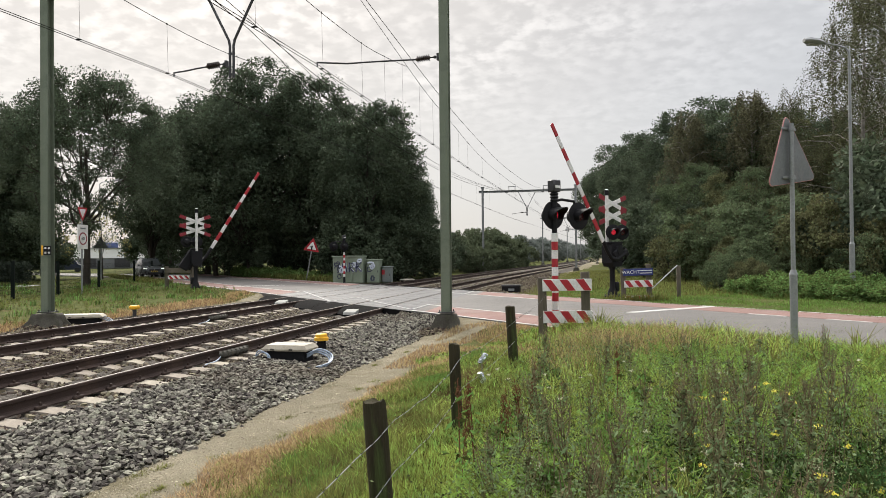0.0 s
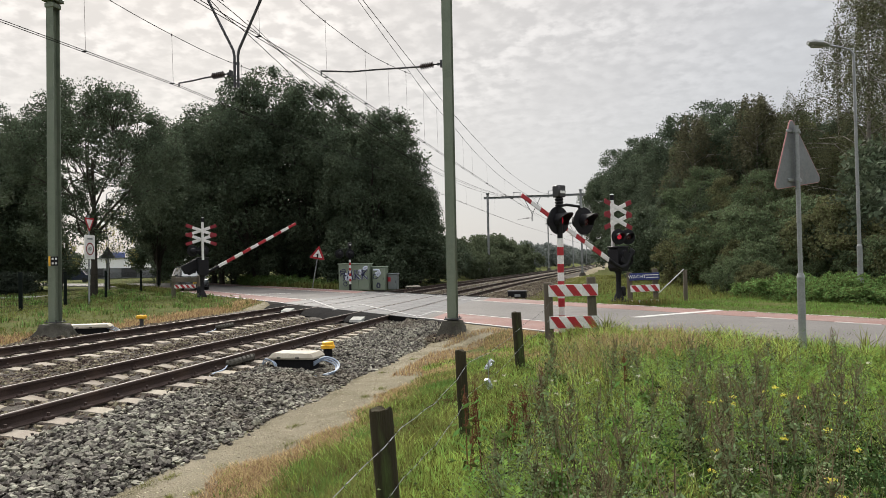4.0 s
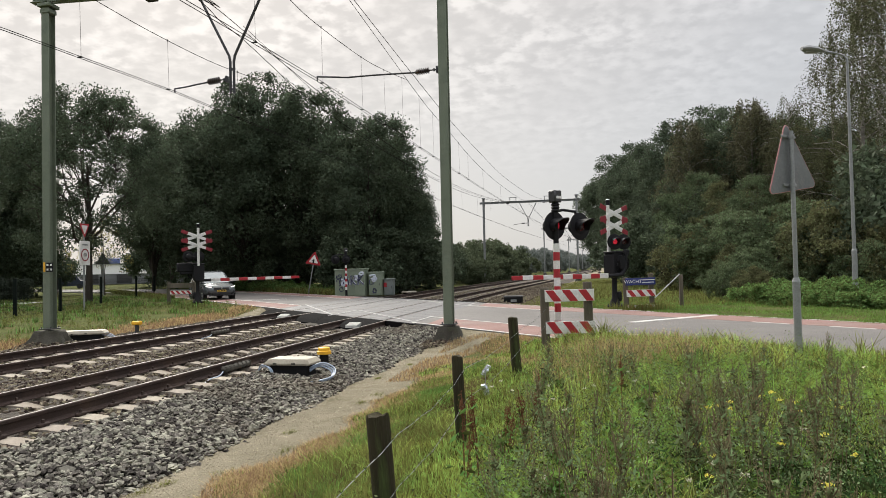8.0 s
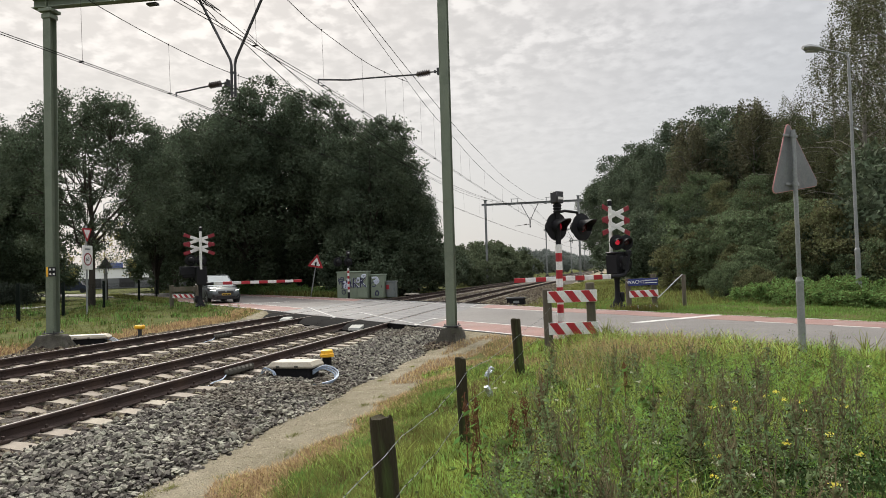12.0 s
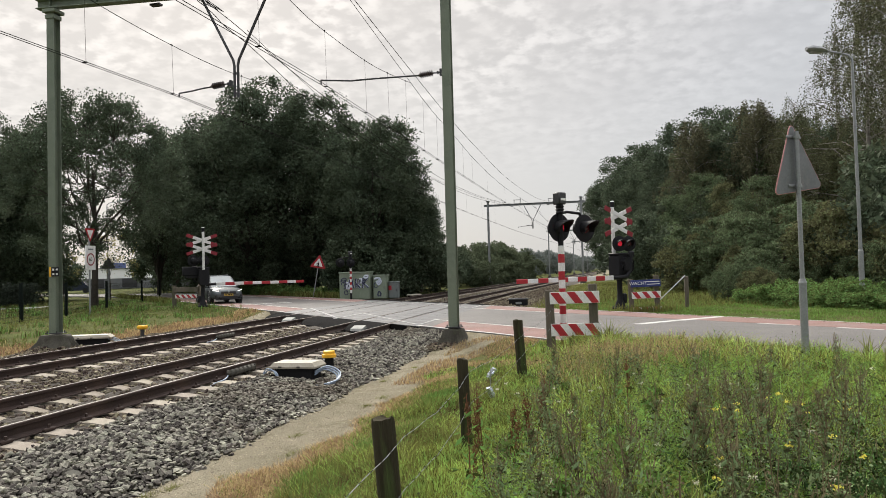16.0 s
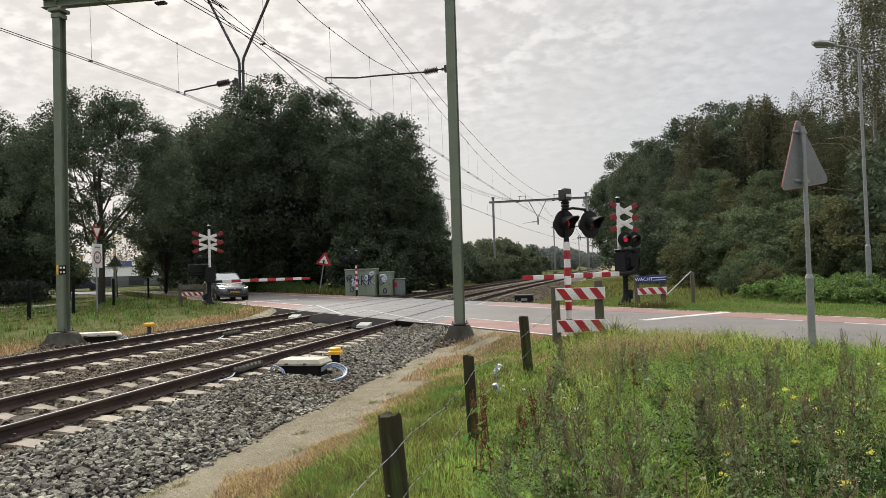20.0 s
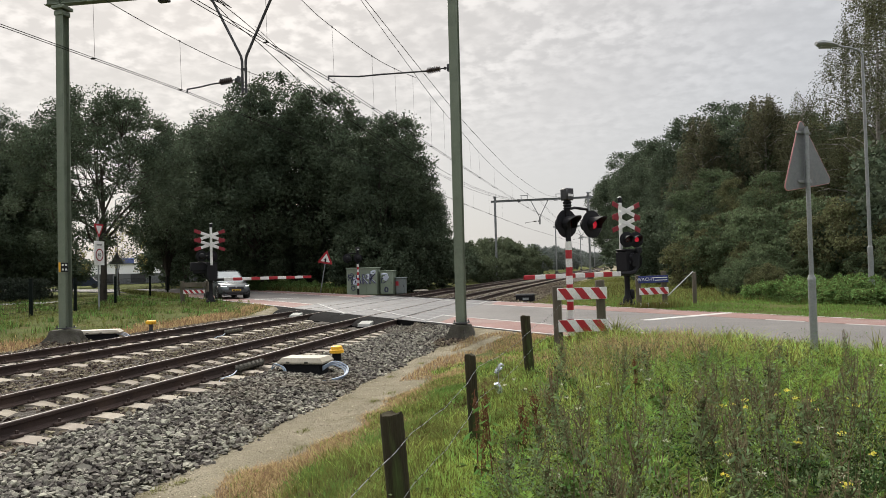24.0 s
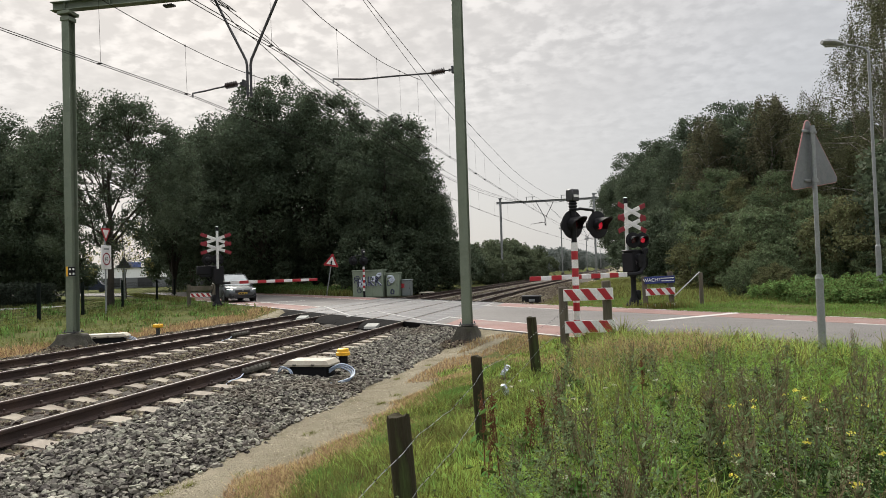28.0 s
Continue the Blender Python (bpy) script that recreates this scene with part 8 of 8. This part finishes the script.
# ---- beyond the far verge ----
def hall():
    b = thing("industrial_hall", "long low hall with pale upper wall and blue roof sign band", "building", at=pose(-92.0, 118.0, 0, 0, 0, 38))
    part("lower_wall", Shape().box((0, 0, 0.9), (34, 12, 1.9)), WALL_GREY, b, "dark grey lower wall", smooth=0)
    part("upper_wall", Shape().box((0, 0, 2.75), (34.2, 12.2, 1.8)), WALL_PALE, b, "pale upper wall", smooth=0)
    part("roof", Shape().box((0, 0, 3.73), (34.6, 12.6, 0.16)), WALL_GREY, b, smooth=0)
    part("roof_unit", Shape().box((0.5, -2, 4.3), (3.4, 4, 1.0), 0.05), ROOF_BLUE, b, "blue roof unit")
    for k in range(6):
        part("door", Shape().box((-14 + k * 5.6, -6.03, 1.0), (2.6, 0.08, 1.7)), DARK_STEEL, b, smooth=0)


hall()
sb = thing("road_sign", "dark back of a triangular road sign beyond the fence", "road sign", "road signs", at=pose(-35.75, 45.4, -0.1))
part("pole", Shape().cyl((0, 0, -0.2), (0, 0, 3.3), 0.04, n=10), GALV, sb)
part("sign_plate", Shape().prism(rounded_triangle(1.0), -0.015, 0.0, at=pose(0, -0.05, 2.8, 0, 0, 38) @ turn("X", 90)), DARK_STEEL, sb, "dark triangular plate")


def parked_van(at):
    c = thing("parked_van", "small dark blue van parked before the hall", "van", at=at)
    part("body", Shape().hull([(-2, -0.85, 0.35), (2, -0.85, 0.35), (2, 0.85, 0.35), (-2, 0.85, 0.35), (-2, -0.8, 1.8), (0.9, -0.75, 1.8), (0.9, 0.75, 1.8), (-2, 0.8, 1.8), (1.4, -0.82, 1.1), (2, -0.8, 0.95), (2, 0.8, 0.95), (1.4, 0.82, 1.1)], [(0, 3, 2, 1), (4, 5, 6, 7), (5, 8, 11, 6), (8, 9, 10, 11), (9, 1, 2, 10), (0, 4, 7, 3), (0, 1, 9, 8, 5, 4), (3, 7, 6, 11, 10, 2)]), VAN_BLUE, c, "dark blue van body", smooth=0)
    part("side_window", Shape().box((0.3, -0.83, 1.4), (1.2, 0.03, 0.5), 0.005), CAR_GLASS, c)
    for x in (-1.3, 1.3):
        for y in (-0.75, 0.75):
            part("wheel", Shape().cyl((x, y - 0.1, 0.32), (x, y + 0.1, 0.32), 0.32, n=14), TYRE, c)


parked_van(pose(-69.9, 82.0, -0.1, 0, 0, 35))


def hedge(x0, y0, x1, y1, h, w, label):
    rng = np.random.default_rng(int(abs(x0)))
    n = int(math.hypot(x1 - x0, y1 - y0) * h * 24)
    t = rng.uniform(0, 1, n)
    c = np.stack([x0 + (x1 - x0) * t + rng.normal(0, w * 0.3, n), y0 + (y1 - y0) * t + rng.normal(0, w * 0.3, n), rng.uniform(0.1, h - 0.2, n)], 1)
    tagged(new("hedge", leaf_cloud(rng, c, np.full(n, 0.35), 60, 0.12, HEDGE, "hedge")), label, "hedge")


hedge(-52, 29.2, -38.9, 41.8, 1.65, 1.0, "dense dark clipped hedge behind the mesh fence")
tagged(part("side_path", Shape().prism([(-50, 22.5), (-34.6, 37.2), (-35.4, 39.6), (-52, 24.5)], -0.2, -0.07), CONCRETE_PALE, smooth=0), "pale narrow path behind the mesh fence", "path", kind="structure")


# ---- the waiting car ----
def build_car():
    c = thing("car", "silver-blue crossover car waiting at the closed barrier", "car")
    # stations along the length (x forward): half width, sill, waist, roof height, roof half width
    st = [(-2.24, 0.70, 0.42, 0.72, None), (-2.2, 0.82, 0.32, 0.98, None), (-1.9, 0.9, 0.27, 1.04, None), (-1.2, 0.92, 0.25, 1.02, None), (0.0, 0.92, 0.25, 1.0, None), (0.9, 0.92, 0.25, 0.99, None),
          (1.35, 0.91, 0.26, 0.95, None), (1.85, 0.88, 0.28, 0.87, None), (2.15, 0.8, 0.32, 0.76, None), (2.26, 0.62, 0.4, 0.62, None)]
    s = Shape()
    n = 12
    v = []
    for x, w, z0, z1, _ in st:
        zm = (z0 + z1) / 2
        v += [(x, -w * 0.86, z0), (x, -w * 0.98, z0 + 0.08), (x, -w, zm), (x, -w * 0.97, z1 - 0.1), (x, -w * 0.9, z1 - 0.02), (x, -w * 0.45, z1 + 0.02), (x, w * 0.45, z1 + 0.02), (x, w * 0.9, z1 - 0.02), (x, w * 0.97, z1 - 0.1), (x, w, zm), (x, w * 0.98, z0 + 0.08), (x, w * 0.86, z0)]
    f = [(i * n + k, i * n + (k + 1) % n, (i + 1) * n + (k + 1) % n, (i + 1) * n + k) for i in range(len(st) - 1) for k in range(n)]
    f += [tuple(reversed(range(n))), tuple(range(len(v) - n, len(v)))]
    s.add(v, [tuple(reversed(q)) for q in f])
    part("body", s, CAR_PAINT, c, "silver-blue painted body", smooth=35)
    g = Shape()
    top = [(-2.05, 0.78, 1.0), (-1.75, 0.66, 1.5), (-1.2, 0.64, 1.61), (0.0, 0.64, 1.64), (0.35, 0.63, 1.6), (1.15, 0.8, 0.98)]
    v = []
    for (x, w, z) in top:
        wb = 0.86
        v += [(x, -wb, 0.95), (x, -w, z - 0.02), (x, -w * 0.6, z + 0.01), (x, w * 0.6, z + 0.01), (x, w, z - 0.02), (x, wb, 0.95)]
    m = 6
    f = [(i * m + k, i * m + (k + 1) % m, (i + 1) * m + (k + 1) % m, (i + 1) * m + k) for i in range(len(top) - 1) for k in range(m)]
    f += [tuple(reversed(range(m))), tuple(range(len(v) - m, len(v)))]
    g.add(v, [tuple(reversed(q)) for q in f])
    part("glasshouse", g, CAR_GLASS, c, "dark glasshouse", smooth=25)
    ws = Shape().hull([(1.17, -0.74, 1.0), (1.17, 0.74, 1.0), (0.4, -0.58, 1.605), (0.4, 0.58, 1.605), (1.14, -0.74, 0.98), (1.14, 0.74, 0.98), (0.37, -0.58, 1.59), (0.37, 0.58, 1.59)], [(0, 1, 3, 2), (4, 5, 7, 6), (0, 1, 5, 4), (2, 3, 7, 6), (0, 2, 6, 4), (1, 3, 7, 5)])
    part("windscreen", ws, WINDSCREEN, c, "windscreen that mirrors the sky", smooth=0)
    r = Shape()
    r.hull([(-1.75, -0.64, 1.52), (-1.75, 0.64, 1.52), (0.3, -0.6, 1.625), (0.3, 0.6, 1.625), (-1.75, -0.6, 1.56), (-1.75, 0.6, 1.56), (-0.9, -0.58, 1.665), (-0.9, 0.58, 1.665), (0.28, -0.56, 1.65), (0.28, 0.56, 1.65), (-0.9, -0.64, 1.62), (-0.9, 0.64, 1.62)], [(4, 5, 7, 6), (6, 7, 9, 8), (0, 4, 6, 10), (10, 6, 8, 2), (1, 5, 7, 11), (11, 7, 9, 3), (8, 9, 3, 2), (0, 1, 5, 4), (0, 1, 11, 10), (10, 11, 3, 2)])
    part("roof", r, CAR_PAINT, c, smooth=30)
    for sd in (-1, 1):
        part("roof_rail", Shape().tube([(-1.6, sd * 0.58, 1.6), (-1.3, sd * 0.58, 1.69), (-0.1, sd * 0.57, 1.7), (0.2, sd * 0.57, 1.64)], 0.018, 6), CAR_BLACK, c)
        part("windscreen_pillar", Shape().tube([(1.14, sd * 0.79, 0.99), (0.36, sd * 0.625, 1.6)], 0.035, 6), CAR_PAINT, c)
        part("mirror", Shape().box((0.72, sd * 1.0, 1.07), (0.16, 0.2, 0.15), 0.05).box((0.72, sd * 0.9, 1.0), (0.06, 0.12, 0.05), 0.01), CAR_PAINT, c)
        h = part("headlamp", Shape().hull([(2.0, sd * 0.62, 0.70), (2.19, sd * 0.5, 0.69), (2.19, sd * 0.5, 0.78), (1.8, sd * 0.895, 0.76), (1.8, sd * 0.895, 0.83), (2.05, sd * 0.7, 0.84), (2.16, sd * 0.62, 0.7)], [(0, 1, 2, 5), (0, 3, 4, 5), (1, 2, 6), (2, 5, 6), (3, 4, 6), (4, 5, 6), (0, 1, 6, 3)]), CAR_BLACK, c, "dark headlamp unit")
        part("running_light", Shape().tube([(2.21, sd * 0.55, 0.745), (2.12, sd * 0.72, 0.76), (1.97, sd * 0.84, 0.79)], 0.022, 6), HEADLAMP, h, "bright white running light")
        part("fog_lamp_recess", Shape().box((2.17, sd * 0.66, 0.47), (0.12, 0.2, 0.16), 0.03), CAR_BLACK, c)
        part("side_skirt", Shape().box((0.0, sd * 0.9, 0.27), (2.6, 0.06, 0.14), 0.02), CAR_BLACK, c)
        part("side_window_line", Shape().tube([(-1.95, sd * 0.86, 1.02), (1.1, sd * 0.88, 1.0)], 0.014, 5), GALV, c)
    part("grille", Shape().box((2.235, 0, 0.63), (0.07, 0.9, 0.2), 0.03), CAR_BLACK, c, "black grille")
    part("badge", Shape().cyl((2.26, 0, 0.70), (2.285, 0, 0.70), 0.055, n=12), GALV, c)
    part("lower_intake", Shape().box((2.23, 0, 0.38), (0.1, 1.1, 0.15), 0.03), CAR_BLACK, c)
    pl = part("number_plate", Shape().box((2.285, 0, 0.52), (0.02, 0.52, 0.11), 0.004), PLATE, c, "yellow number plate")
    for k in range(3):
        part("plate_bar", Shape().box((2.297, -0.15 + k * 0.15, 0.52), (0.003, 0.11, 0.055)), BLACK, pl, smooth=0)
    part("bumper_lip", Shape().box((2.2, 0, 0.27), (0.16, 1.45, 0.07), 0.02), CAR_BLACK, c)
    wheels = []
    for x in (1.36, -1.36):
        for sd in (-1, 1):
            w = thing("wheel", "", "")
            w.parent = c
            w.matrix_basis = pose(x, sd * 0.8, 0.345)
            lay = turn("X", 90)
            part("tyre", Shape().lathe([(0.22, -0.11), (0.32, -0.11), (0.345, -0.08), (0.345, 0.08), (0.32, 0.11), (0.22, 0.11)], 24, at=lay), TYRE, w)
            part("rim", Shape().lathe([(0.03, -0.1), (0.23, -0.09), (0.23, 0.09), (0.03, 0.1)], 20, at=lay), DARK_STEEL, w)
            for k in range(5):
                part("spoke", Shape().box((0.12, -sd * -0.1, 0), (0.2, 0.03, 0.06), 0.01, at=turn("Y", 72 * k)), RIM, w)
            part("wheel_arch", Shape().lathe([(0.36, -0.02), (0.42, -0.02), (0.42, 0.02), (0.36, 0.02)], 24, caps=False, at=pose(x, sd * 0.915, 0.36) @ turn("X", 90)), CAR_BLACK, c)
            wheels.append((w, w.matrix_basis.copy()))
    return c, wheels


car, wheels = build_car()


# ---- movement ----
def motions():
    # both booms sink together
    sink = [(0.0, 56.5), (0.5, 53.3), (1.0, 49.2), (1.5, 45.0), (2.0, 41.0), (2.5, 37.2), (3.0, 34.0), (3.5, 30.4), (4.5, 23.4), (5.5, 16.8), (6.0, 12.9), (6.5, 8.6), (7.0, 5.2), (7.5, 2.2), (8.0, 0.4), (8.3, 0.0), (28.0, 0.0)]
    for (arm, home), late in zip(BOOMS, (0.0, 1.5)):
        walk(arm, [(t, home @ turn("Y", -a - late * min(1.0, a / 6))) for t, a in sink])
    # the car rolls up to the barrier and stops
    drive = [(0.0, -65.8), (0.5, -64.2), (1.0, -62.5), (1.5, -60.7), (2.0, -58.8), (2.5, -56.9), (3.0, -55.2), (3.5, -53.6), (4.0, -52.0), (4.5, -50.4), (5.0, -49.0), (5.5, -47.6), (6.0, -46.5), (6.5, -45.6), (7.0, -44.9), (7.5, -44.3), (8.0, -43.8), (8.5, -43.5), (9.0, -43.4), (28.0, -43.4)]
    ts = np.arange(0, 9.01, 0.125)
    us = np.interp(ts, [q[0] for q in drive], [q[1] for q in drive])
    walk(car, [(t, pose(*road(u, 11.65 - 0.45 * min(1.0, max(0.0, (u + 56) / 8))), 0.0, 0, 0, -45)) for t, u in drive])
    for w, home in wheels:
        walk(w, [(float(t), home @ turn("Y", math.degrees((u - us[0]) / 0.345))) for t, u in zip(ts, us)] + [(28.0, home @ turn("Y", math.degrees((us[-1] - us[0]) / 0.345)))])
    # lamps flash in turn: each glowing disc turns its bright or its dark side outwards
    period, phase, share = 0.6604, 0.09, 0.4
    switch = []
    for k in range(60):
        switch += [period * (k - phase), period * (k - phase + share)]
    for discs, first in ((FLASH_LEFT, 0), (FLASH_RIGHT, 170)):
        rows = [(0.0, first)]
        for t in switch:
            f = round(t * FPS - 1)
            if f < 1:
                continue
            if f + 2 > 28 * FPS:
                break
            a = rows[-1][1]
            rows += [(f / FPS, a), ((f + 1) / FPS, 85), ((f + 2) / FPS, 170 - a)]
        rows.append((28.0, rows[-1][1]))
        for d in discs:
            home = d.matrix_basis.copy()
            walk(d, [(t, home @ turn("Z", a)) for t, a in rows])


motions()
